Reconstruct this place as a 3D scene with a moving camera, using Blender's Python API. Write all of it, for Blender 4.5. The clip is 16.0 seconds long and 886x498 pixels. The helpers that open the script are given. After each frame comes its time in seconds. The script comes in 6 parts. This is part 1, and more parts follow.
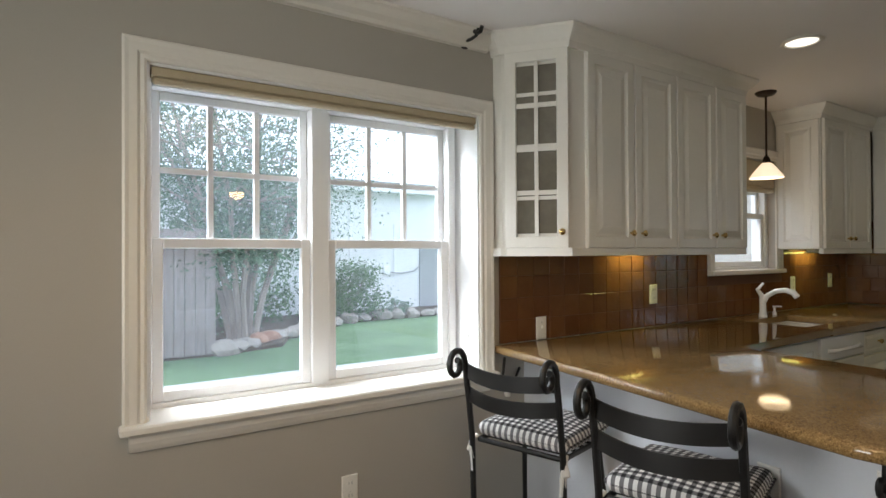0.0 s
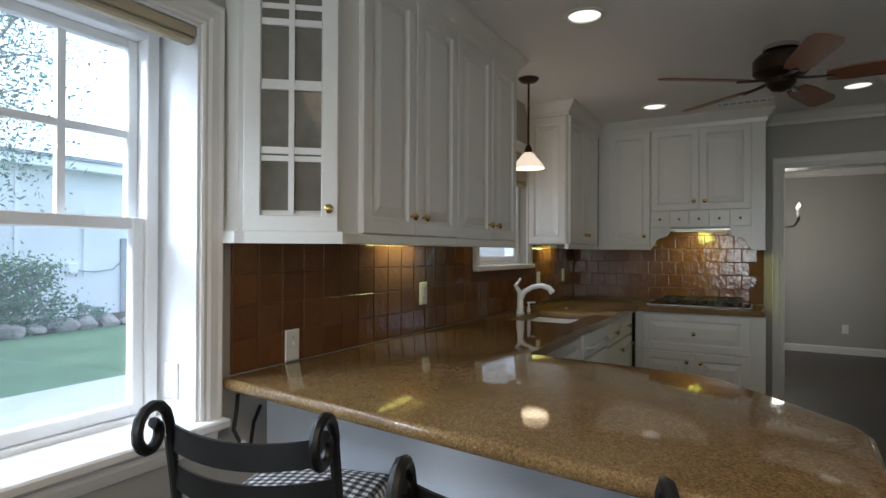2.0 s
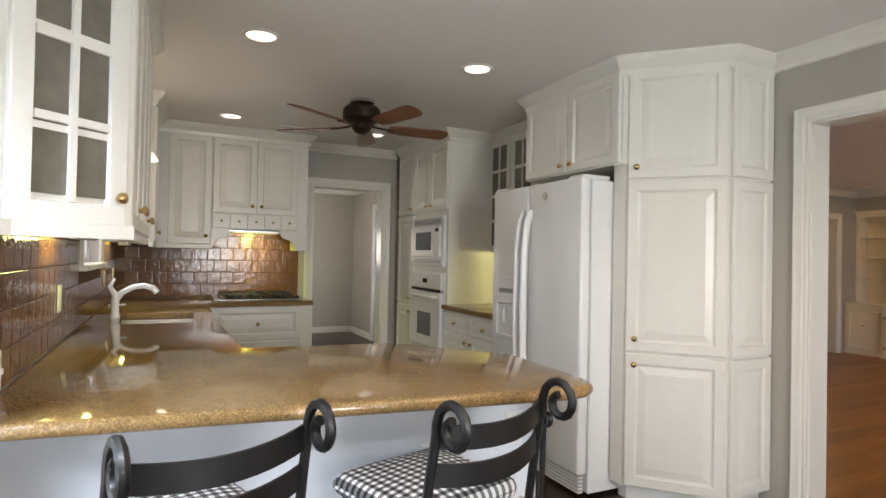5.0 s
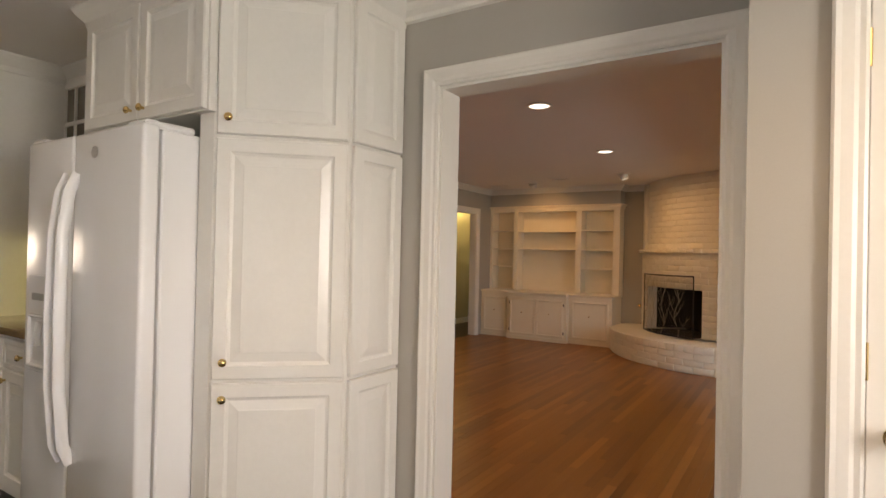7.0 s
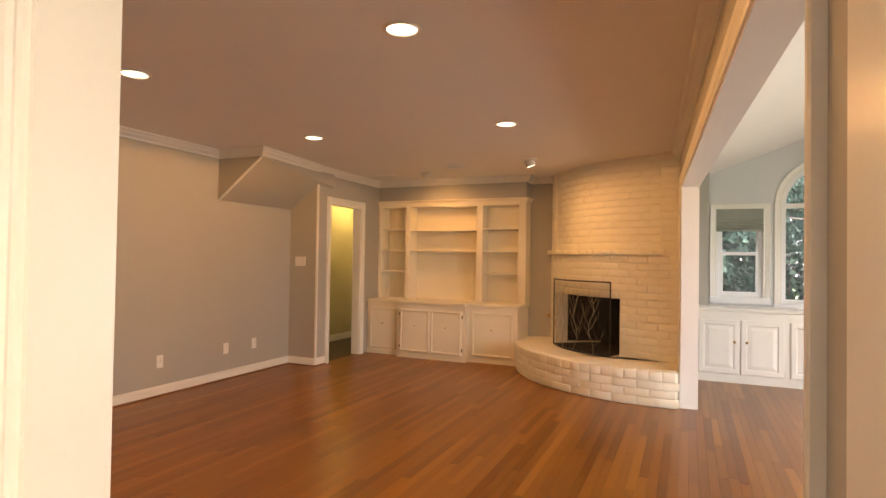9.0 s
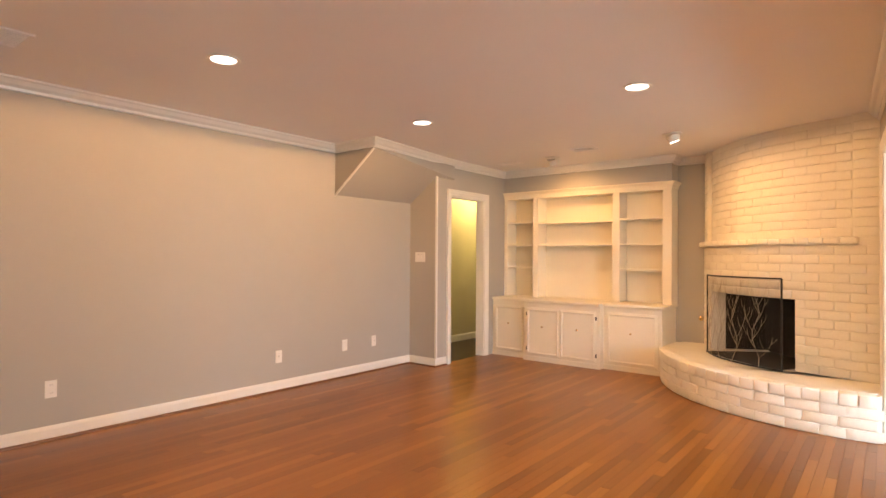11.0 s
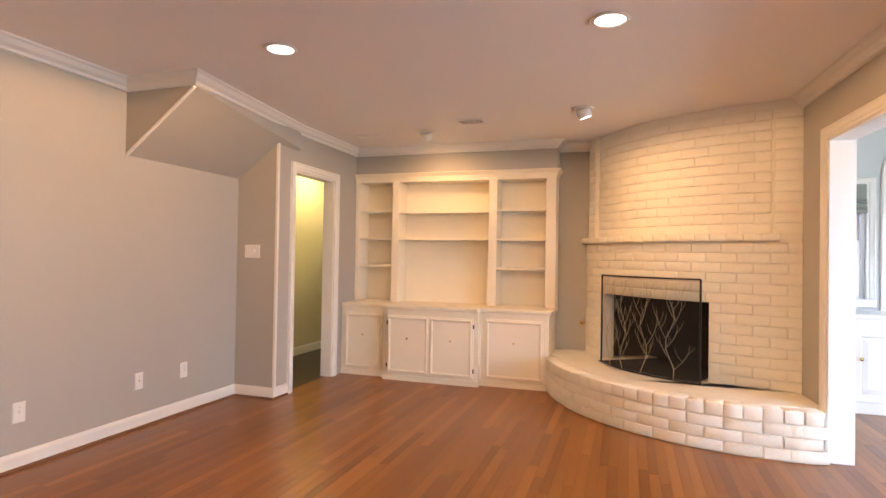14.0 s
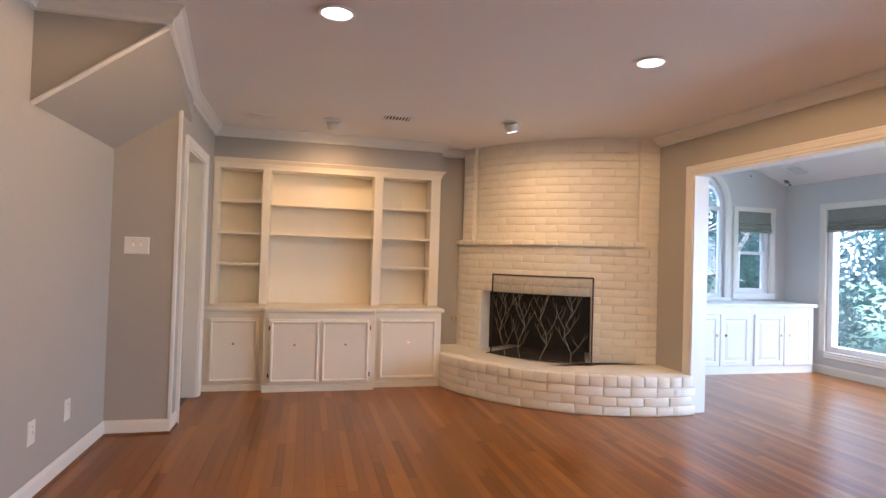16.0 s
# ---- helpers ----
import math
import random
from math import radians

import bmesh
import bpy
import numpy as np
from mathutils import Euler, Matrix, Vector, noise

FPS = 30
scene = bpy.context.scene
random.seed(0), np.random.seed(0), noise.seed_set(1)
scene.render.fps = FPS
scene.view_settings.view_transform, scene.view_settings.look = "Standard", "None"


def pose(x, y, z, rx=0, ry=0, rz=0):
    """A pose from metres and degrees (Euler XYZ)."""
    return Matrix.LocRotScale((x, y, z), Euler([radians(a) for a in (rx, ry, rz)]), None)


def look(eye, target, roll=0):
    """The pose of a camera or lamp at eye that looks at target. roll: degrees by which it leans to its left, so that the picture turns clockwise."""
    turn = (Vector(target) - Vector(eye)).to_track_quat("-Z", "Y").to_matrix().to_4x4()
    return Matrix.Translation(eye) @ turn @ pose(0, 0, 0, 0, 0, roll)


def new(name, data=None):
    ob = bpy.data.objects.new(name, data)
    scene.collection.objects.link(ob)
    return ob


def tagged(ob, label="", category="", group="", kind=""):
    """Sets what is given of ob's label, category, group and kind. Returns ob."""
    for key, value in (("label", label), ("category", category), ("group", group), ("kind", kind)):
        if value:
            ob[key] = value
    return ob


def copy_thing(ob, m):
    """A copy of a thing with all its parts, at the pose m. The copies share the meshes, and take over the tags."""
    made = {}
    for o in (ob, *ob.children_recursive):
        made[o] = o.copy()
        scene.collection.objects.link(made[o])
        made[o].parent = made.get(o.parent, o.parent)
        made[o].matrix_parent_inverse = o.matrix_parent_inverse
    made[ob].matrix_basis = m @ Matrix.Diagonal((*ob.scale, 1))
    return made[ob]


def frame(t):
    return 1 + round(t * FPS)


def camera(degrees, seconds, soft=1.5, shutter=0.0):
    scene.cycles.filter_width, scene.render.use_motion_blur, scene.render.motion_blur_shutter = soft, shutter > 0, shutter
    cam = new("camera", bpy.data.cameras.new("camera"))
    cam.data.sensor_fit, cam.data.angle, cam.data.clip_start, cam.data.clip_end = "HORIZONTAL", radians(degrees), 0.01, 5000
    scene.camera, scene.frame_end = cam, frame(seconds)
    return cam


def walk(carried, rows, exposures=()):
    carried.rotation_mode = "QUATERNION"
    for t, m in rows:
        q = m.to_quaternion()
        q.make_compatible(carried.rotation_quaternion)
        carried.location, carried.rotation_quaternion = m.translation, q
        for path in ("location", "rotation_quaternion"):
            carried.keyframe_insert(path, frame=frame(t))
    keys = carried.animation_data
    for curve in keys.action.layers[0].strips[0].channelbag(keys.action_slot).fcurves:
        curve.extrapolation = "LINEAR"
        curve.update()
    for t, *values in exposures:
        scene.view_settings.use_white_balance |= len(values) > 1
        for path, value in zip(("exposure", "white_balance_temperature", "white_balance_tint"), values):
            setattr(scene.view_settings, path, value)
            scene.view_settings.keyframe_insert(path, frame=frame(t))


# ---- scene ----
cam = camera(76.87, 16.0)
ROWS = [
    (0.0, -0.000, 0.000, 1.362, -33.33, 0.53, 0.31),
    (0.5, 0.043, 0.048, 1.357, -41.13, 0.56, 0.14),
    (1.0, 0.145, 0.150, 1.333, -50.48, 0.37, -0.09),
    (1.5, 0.335, 0.447, 1.336, -52.48, 0.42, -0.03),
    (2.0, 0.495, 0.650, 1.325, -60.56, 0.29, -0.27),
    (2.5, 0.554, 0.941, 1.327, -73.99, 0.35, -0.45),
    (3.0, 0.604, 1.257, 1.318, -85.46, 0.30, -0.63),
    (3.2, 0.572, 1.341, 1.324, -88.84, 0.39, -0.66),
    (5.3, 0.098, 1.754, 1.317, -120.59, 0.83, -1.21),
    (5.5, 0.111, 1.699, 1.315, -123.82, 0.82, -1.20),
    (6.0, 0.185, 1.412, 1.323, -131.87, 0.71, -1.08),
    (6.5, 0.349, 1.118, 1.332, -138.72, 0.57, -1.15),
    (7.0, 0.546, 0.819, 1.328, -147.32, 0.52, -1.25),
    (7.5, 0.711, 0.408, 1.328, -151.49, 0.53, -1.08),
    (8.0, 0.841, 0.005, 1.354, -155.82, 0.87, -0.93),
    (8.2, 0.866, -0.145, 1.345, -157.48, 0.91, -0.97),
    (10.3, 0.991, -1.131, 1.327, -147.99, 0.93, -0.53),
    (10.5, 1.006, -1.163, 1.319, -145.99, 0.85, -0.49),
    (11.0, 0.962, -1.242, 1.279, -141.43, 0.82, -0.39),
    (11.5, 0.907, -1.279, 1.254, -138.58, 0.86, -0.31),
    (12.0, 0.924, -1.322, 1.233, -137.79, 0.74, -0.29),
    (12.5, 1.170, -1.473, 1.261, -138.37, 0.99, -0.32),
    (13.0, 1.424, -1.735, 1.254, -143.57, 0.82, -0.47),
    (13.5, 1.773, -2.020, 1.237, -149.09, 0.64, -0.59),
    (14.0, 2.187, -2.134, 1.252, -161.72, 0.83, -0.93),
    (14.5, 2.698, -2.208, 1.230, -171.73, 0.76, -1.19),
    (15.0, 3.237, -2.140, 1.243, -181.73, 0.94, -1.42),
    (15.5, 3.753, -2.177, 1.239, -187.95, 0.93, -1.61),
    (16.0, 4.200, -2.103, 1.244, -193.75, 1.08, -1.74),
]
EXPOSURES = [(0.0, 0.65, 6300, 10), (1.3, 0.45, 5700, 8), (2.2, 0.4, 5600, 9), (3.0, 0.95, 5800, 10), (5.5, 1.5, 6200, 13), (7.0, 1.35, 6800, 17), (7.6, 1.4, 6900, 18), (8.2, 1.6, 8800, 24), (10.3, 2.9, 7400, 20), (12.5, 2.9, 6400, 20), (14.5, 2.75, 5800, 20), (16.0, 2.5, 5200, 15)]
walk(cam, [(t, pose(x, y, z, 90 + pitch, roll, yaw)) for t, x, y, z, yaw, pitch, roll in ROWS], EXPOSURES)


# ---- world, sun, exposure ----
world = bpy.data.worlds.new("sky")
scene.world = world
world.use_nodes = True
wn = world.node_tree
sky = wn.nodes.new("ShaderNodeTexSky")
sky.sky_type, sky.sun_disc, sky.sun_elevation, sky.sun_rotation = "NISHITA", False, radians(52), radians(349)
sky.air_density, sky.dust_density = 1.0, 4.0
haze = wn.nodes.new("ShaderNodeMixRGB")
haze.inputs[0].default_value = 0.75
haze.inputs[2].default_value = (15.5, 18.0, 21.0, 1)
wn.links.new(sky.outputs[0], haze.inputs[1])
wn.links.new(haze.outputs[0], wn.nodes["Background"].inputs[0])
wn.nodes["Background"].inputs[1].default_value = 0.115
sun = new("sun", bpy.data.lights.new("sun", "SUN"))
sun.data.energy, sun.data.angle, sun.data.color = 1.6, radians(50), (1.0, 0.98, 0.96)
sun.matrix_basis = look((-3, 15, 20), (0, 0, 0))


def area(name, place, target, w, h, watts, colour, spread=180):
    lamp = bpy.data.lights.new(name, "AREA")
    lamp.shape, lamp.size, lamp.size_y, lamp.energy, lamp.color = "RECTANGLE", w, h, watts, colour
    lamp.spread = radians(spread)
    ob = new(name, lamp)
    ob.matrix_basis = look(place, target)
    return ob


# added fill lamps in an unseen west opening and the sunroom window's unseen length
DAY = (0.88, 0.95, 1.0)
area("fill_breakfast_west", (-1.72, 0.75, 1.42), (4, -0.4, 1.6), 1.05, 1.1, 16, (1.0, 0.94, 0.82), 140)
# Stands in for sky light; the window is lengthened out of view to hold it.
area("fill_sunroom_west", (-2.06, -4.3, 1.14), (1.2, -4.9, 1.0), 3.4, 1.6, 14, (0.80, 0.92, 1.0), 150)
# added out-of-view lamp above the patio brightens the breakfast window's reveal and stool
area("fill_breakfast_window", (-0.25, 3.25, 2.75), (1.35, 2.1, 0.95), 1.1, 0.8, 34, DAY, 110)


# ---- materials ----
def nodes_of(name):
    m = bpy.data.materials.new(name)
    m.use_nodes = True
    t = m.node_tree
    return m, t, t.nodes["Principled BSDF"]


def link(t, a, b):
    t.links.new(a, b)


def coords(t, scale=(1, 1, 1), kind="Object"):
    tc = t.nodes.new("ShaderNodeTexCoord")
    mp = t.nodes.new("ShaderNodeMapping")
    mp.inputs["Scale"].default_value = scale
    link(t, tc.outputs[kind], mp.inputs[0])
    return mp.outputs[0]


def noise_tex(t, vec, scale, detail=4, rough=0.6):
    n = t.nodes.new("ShaderNodeTexNoise")
    n.inputs["Scale"].default_value, n.inputs["Detail"].default_value, n.inputs["Roughness"].default_value = scale, detail, rough
    link(t, vec, n.inputs["Vector"])
    return n.outputs["Fac"]


def ramp(t, fac, stops):
    r = t.nodes.new("ShaderNodeValToRGB")
    e = r.color_ramp.elements
    e[0].position, e[0].color = stops[0][0], (*stops[0][1], 1)
    e[1].position, e[1].color = stops[-1][0], (*stops[-1][1], 1)
    for p, c in stops[1:-1]:
        k = e.new(p)
        k.color = (*c, 1)
    link(t, fac, r.inputs[0])
    return r.outputs[0]


def math_node(t, op, a, b=0.0):
    n = t.nodes.new("ShaderNodeMath")
    n.operation = op
    for i, v in enumerate((a, b)):
        if isinstance(v, (int, float)):
            n.inputs[i].default_value = v
        else:
            link(t, v, n.inputs[i])
    return n.outputs[0]


def mixed(t, fac, a, b, kind="MIX"):
    n = t.nodes.new("ShaderNodeMixRGB")
    n.blend_type = kind
    for i, v in enumerate((fac, a, b)):
        if isinstance(v, (int, float)):
            n.inputs[i].default_value = v
        elif isinstance(v, tuple):
            n.inputs[i].default_value = (*v, 1)
        else:
            link(t, v, n.inputs[i])
    return n.outputs[0]


def bump(t, p, height, strength, dist=0.002):
    b = t.nodes.new("ShaderNodeBump")
    b.inputs["Strength"].default_value, b.inputs["Distance"].default_value = strength, dist
    link(t, height, b.inputs["Height"])
    link(t, b.outputs[0], p.inputs["Normal"])


def surface(name, c1, c2, rough, metal=0.0, big=1.5, fine=60, strength=0.15, dist=0.002, rough_var=0.1, scale=(1, 1, 1), coat=0.0):
    """A surface that varies between two near colours at a large scale, with fine relief."""
    m, t, p = nodes_of(name)
    v = coords(t, scale)
    a, b = noise_tex(t, v, big), noise_tex(t, v, fine, 3)
    k = math_node(t, "ADD", math_node(t, "MULTIPLY", a, 0.7), math_node(t, "MULTIPLY", b, 0.3))
    link(t, ramp(t, k, [(0.35, c1), (0.65, c2)]), p.inputs["Base Color"])
    link(t, math_node(t, "ADD", math_node(t, "MULTIPLY", a, rough_var), rough - rough_var / 2), p.inputs["Roughness"])
    p.inputs["Metallic"].default_value = metal
    p.inputs["Coat Weight"].default_value = coat
    p.inputs["Coat Roughness"].default_value = 0.12
    bump(t, p, b, strength, dist)
    return m


# Paler and cooler than WALL, with some sky light put into the colour.
SUNWALL = surface("pale_skylit_sunroom_paint", (0.60, 0.615, 0.62), (0.63, 0.645, 0.65), 0.62, big=0.8, fine=180, strength=0.12)
WALL = surface("wall_paint", (0.41, 0.39, 0.35), (0.435, 0.415, 0.375), 0.62, big=0.8, fine=180, strength=0.12)
CEIL = surface("ceiling_paint", (0.82, 0.80, 0.79), (0.85, 0.83, 0.82), 0.8, big=0.7, fine=140, strength=0.15)
WHITE = surface("white_cabinet_enamel", (0.74, 0.73, 0.69), (0.79, 0.78, 0.74), 0.28, big=2.2, fine=45, strength=0.05, rough_var=0.02)
TRIM = surface("white_trim_gloss", (0.76, 0.74, 0.69), (0.80, 0.78, 0.73), 0.32, big=2.0, fine=60, strength=0.05)
CREAM = surface("cream_bookcase_paint", (0.79, 0.73, 0.59), (0.84, 0.78, 0.64), 0.42, big=1.6, fine=70, strength=0.08)
VINYL = surface("white_vinyl", (0.80, 0.81, 0.82), (0.84, 0.85, 0.86), 0.35, fine=40, strength=0.03)
PENWALL = surface("grey_white_panel", (0.62, 0.64, 0.68), (0.66, 0.68, 0.72), 0.5, fine=90, strength=0.06)
APPL = surface("white_appliance_enamel", (0.80, 0.81, 0.82), (0.83, 0.84, 0.85), 0.22, big=2, fine=220, strength=0.10, dist=0.001)
PLASTIC = surface("white_plastic", (0.78, 0.77, 0.73), (0.81, 0.80, 0.76), 0.35, fine=80, strength=0.03)
GREYP = surface("grey_plastic", (0.30, 0.31, 0.32), (0.34, 0.35, 0.36), 0.4, fine=80, strength=0.03)
IRON = surface("black_wrought_iron", (0.004, 0.004, 0.0045), (0.009, 0.009, 0.009), 0.42, metal=0.0, big=8, fine=120, strength=0.2, dist=0.001)
BRONZE = surface("dark_bronze", (0.03, 0.02, 0.015), (0.05, 0.032, 0.022), 0.38, metal=0.7, fine=90, strength=0.05)
BRASS = surface("polished_brass", (0.62, 0.46, 0.20), (0.70, 0.52, 0.24), 0.2, metal=1.0, big=6, fine=120, strength=0.03)
CHROME = surface("brushed_chrome", (0.60, 0.60, 0.60), (0.66, 0.66, 0.66), 0.2, metal=1.0, fine=120, strength=0.02)
STEEL = surface("stainless_steel", (0.45, 0.45, 0.45), (0.52, 0.52, 0.51), 0.3, metal=1.0, fine=150, strength=0.05, scale=(1, 8, 1))
BLADE = surface("reddish_wood_blade", (0.17, 0.062, 0.028), (0.25, 0.10, 0.045), 0.4, big=3, fine=25, strength=0.05, scale=(1, 6, 6))
SHADE_CLOTH = surface("grey_green_shade_cloth", (0.24, 0.26, 0.23), (0.29, 0.31, 0.28), 0.85, big=4, fine=260, strength=0.4)
BLACKGLASS = surface("black_ceramic", (0.012, 0.012, 0.012), (0.018, 0.018, 0.018), 0.15, fine=60, strength=0.02)
# Soot of the firebox; also the painted shade inside a ceiling vent.
SOOT_SHADE = surface("soot_and_shade_black", (0.012, 0.010, 0.009), (0.03, 0.025, 0.022), 0.9, big=5, fine=40, strength=0.5)
GROUT = surface("brown_grout", (0.12, 0.055, 0.028), (0.145, 0.067, 0.034), 0.85, fine=200, strength=0.4)
BRICK = surface("cream_painted_brick", (0.82, 0.78, 0.67), (0.87, 0.83, 0.72), 0.5, big=5, fine=38, strength=0.55, dist=0.004)
MORTAR = surface("cream_painted_mortar", (0.81, 0.77, 0.66), (0.86, 0.82, 0.71), 0.7, big=6, fine=60, strength=0.6, dist=0.004)
NEIGHBOUR = surface("white_painted_house_brick", (0.74, 0.75, 0.76), (0.82, 0.83, 0.83), 0.7, big=0.6, fine=18, strength=0.4, dist=0.01)
GREYWOOD = surface("weathered_grey_fence_wood", (0.20, 0.17, 0.165), (0.30, 0.26, 0.25), 0.85, big=3, fine=30, strength=0.5, dist=0.006, scale=(6, 6, 0.6))
BARK = surface("smooth_tan_bark", (0.24, 0.20, 0.18), (0.38, 0.32, 0.29), 0.8, big=4, fine=22, strength=0.4, dist=0.006, scale=(3, 3, 0.7))
STONE = surface("fieldstone", (0.27, 0.24, 0.215), (0.40, 0.36, 0.325), 0.85, big=2, fine=14, strength=0.5, dist=0.01)
REDSTONE = surface("red_fieldstone", (0.30, 0.16, 0.11), (0.40, 0.24, 0.17), 0.85, big=2, fine=14, strength=0.5, dist=0.01)
SOIL = surface("mulch_soil", (0.05, 0.036, 0.026), (0.11, 0.082, 0.06), 0.95, big=3, fine=30, strength=0.8, dist=0.02)
LAWN = surface("lawn_grass", (0.085, 0.16, 0.07), (0.16, 0.27, 0.13), 0.9, big=0.7, fine=70, strength=0.9, dist=0.03)
SLAB = surface("concrete_slab", (0.44, 0.44, 0.43), (0.54, 0.54, 0.53), 0.85, big=1.2, fine=60, strength=0.3)
ROPE = surface("cotton_tie", (0.5, 0.48, 0.45), (0.62, 0.6, 0.56), 0.9, fine=200, strength=0.3)


def leaf_material(name, c1, c2):
    m, t, p = nodes_of(name)
    g = t.nodes.new("ShaderNodeNewGeometry")
    link(t, ramp(t, g.outputs["Random Per Island"], [(0.0, c1), (1.0, c2)]), p.inputs["Base Color"])
    p.inputs["Roughness"].default_value = 0.55
    p.inputs["Transmission Weight"].default_value = 0.0
    p.inputs["Subsurface Weight"].default_value = 0.0
    return m


LEAF = leaf_material("tree_leaf", (0.045, 0.09, 0.055), (0.14, 0.22, 0.14))
LEAF_DARK = leaf_material("shrub_leaf", (0.03, 0.075, 0.03), (0.10, 0.19, 0.07))
LEAF_BLUE = leaf_material("garden_leaf", (0.028, 0.085, 0.07), (0.12, 0.22, 0.185))


def plank_material(name, stops, rough, per_island):
    m, t, p = nodes_of(name)
    if per_island:
        rnd = t.nodes.new("ShaderNodeNewGeometry").outputs["Random Per Island"]
    else:
        rnd = t.nodes.new("ShaderNodeObjectInfo").outputs["Random"]
    tc = t.nodes.new("ShaderNodeTexCoord")
    geo = t.nodes.new("ShaderNodeNewGeometry")
    shift = t.nodes.new("ShaderNodeCombineXYZ")
    link(t, math_node(t, "MULTIPLY", rnd, 37.0), shift.inputs[0])
    link(t, math_node(t, "MULTIPLY", rnd, 91.0), shift.inputs[1])
    add = t.nodes.new("ShaderNodeVectorMath")
    link(t, geo.outputs["Position"], add.inputs[0])
    link(t, shift.outputs[0], add.inputs[1])
    mp = t.nodes.new("ShaderNodeMapping")
    mp.inputs["Scale"].default_value = (16, 0.9, 1)
    link(t, add.outputs[0], mp.inputs[0])
    grain = noise_tex(t, mp.outputs[0], 3.0, 6, 0.65)
    fleck = noise_tex(t, mp.outputs[0], 14.0, 3, 0.6)
    base = ramp(t, rnd, stops)
    dark = ramp(t, grain, [(0.30, (0.80, 0.77, 0.74)), (0.62, (1.06, 1.05, 1.04))])
    c = mixed(t, 0.5, base, dark, "MULTIPLY")
    c = mixed(t, 0.06, c, ramp(t, fleck, [(0.35, (0.45, 0.4, 0.36)), (0.55, (1, 1, 1))]), "MULTIPLY")
    link(t, c, p.inputs["Base Color"])
    link(t, math_node(t, "ADD", math_node(t, "MULTIPLY", grain, 0.05), rough), p.inputs["Roughness"])
    return m


OAK = [(0.0, (0.165, 0.054, 0.008)), (0.25, (0.235, 0.084, 0.012)), (0.75, (0.275, 0.102, 0.015)), (1.0, (0.37, 0.152, 0.027))]
PLANK = plank_material("amber_oak_strip", OAK, 0.27, False)
PLANK_FAR = plank_material("amber_oak_strips", OAK, 0.27, True)
DARKOAK = plank_material("dark_oak_strips", [(0.0, (0.018, 0.010, 0.007)), (1.0, (0.036, 0.02, 0.013))], 0.3, True)
SUBFLOOR = surface("dark_gap", (0.07, 0.028, 0.01), (0.07, 0.035, 0.016), 0.8)


def granite():
    m, t, p = nodes_of("brown_speckled_granite")
    v = coords(t)
    a, b, c = noise_tex(t, v, 6, 3), noise_tex(t, v, 150, 4, 0.75), noise_tex(t, v, 320, 2, 0.7)
    vo = t.nodes.new("ShaderNodeTexVoronoi")
    vo.inputs["Scale"].default_value = 230
    link(t, v, vo.inputs["Vector"])
    k = math_node(t, "ADD", math_node(t, "MULTIPLY", b, 0.62), math_node(t, "MULTIPLY", c, 0.38))
    base = ramp(t, k, [(0.34, (0.06, 0.038, 0.02)), (0.43, (0.185, 0.120, 0.05)), (0.52, (0.27, 0.178, 0.075)), (0.66, (0.45, 0.32, 0.16))])
    base = mixed(t, 0.35, base, ramp(t, vo.outputs["Color"], [(0.2, (0.35, 0.25, 0.18)), (0.8, (1.15, 1.1, 1.0))]), "MULTIPLY")
    base = mixed(t, 0.4, base, ramp(t, a, [(0.35, (0.75, 0.7, 0.65)), (0.65, (1.1, 1.05, 1.0))]), "MULTIPLY")
    link(t, base, p.inputs["Base Color"])
    p.inputs["Roughness"].default_value = 0.06
    bump(t, p, c, 0.02, 0.001)
    return m


GRANITE = granite()


def tile_glaze():
    m, t, p = nodes_of("glazed_brown_tile")
    rnd = t.nodes.new("ShaderNodeObjectInfo").outputs["Random"]
    geo = t.nodes.new("ShaderNodeNewGeometry")
    n = noise_tex(t, geo.outputs["Position"], 11, 3)
    w = noise_tex(t, geo.outputs["Position"], 26, 2)
    base = ramp(t, rnd, [(0.0, (0.125, 0.050, 0.020)), (0.5, (0.145, 0.060, 0.023)), (1.0, (0.165, 0.070, 0.027))])
    link(t, mixed(t, 0.5, base, ramp(t, n, [(0.3, (0.75, 0.72, 0.7)), (0.7, (1.15, 1.12, 1.1))]), "MULTIPLY"), p.inputs["Base Color"])
    p.inputs["Roughness"].default_value = 0.1
    bump(t, p, w, 0.22, 0.012)
    return m


TILE = tile_glaze()


def gingham():
    m, t, p = nodes_of("black_white_gingham")
    v = coords(t)
    s = t.nodes.new("ShaderNodeSeparateXYZ")
    link(t, v, s.inputs[0])

    def stripe(o):
        return math_node(t, "GREATER_THAN", math_node(t, "FRACT", math_node(t, "MULTIPLY", o, 36.0)), 0.5)
    both = math_node(t, "MULTIPLY", math_node(t, "ADD", stripe(s.outputs[0]), stripe(s.outputs[1])), 0.5)
    weave = noise_tex(t, v, 400, 2)
    link(t, ramp(t, both, [(0.1, (0.72, 0.71, 0.69)), (0.5, (0.16, 0.155, 0.16)), (0.9, (0.012, 0.012, 0.014))]), p.inputs["Base Color"])
    p.inputs["Roughness"].default_value = 0.9
    bump(t, p, weave, 0.4, 0.002)
    return m


GINGHAM = gingham()


def glow(name, colour, strength):
    m, t, p = nodes_of(name)
    p.inputs["Base Color"].default_value = (0.8, 0.78, 0.72, 1)
    p.inputs["Emission Color"].default_value = (*colour, 1)
    p.inputs["Emission Strength"].default_value = strength
    return m


WARM = (1.0, 0.70, 0.40)
LAMP = glow("lit_bulb", (1.0, 0.90, 0.74), 1.0)
LAMP_SHADE = glow("lit_frosted_glass", (1.0, 0.74, 0.5), 0.65)
LAMP_STRIP = glow("lit_strip", (1.0, 0.88, 0.35), 0.4)


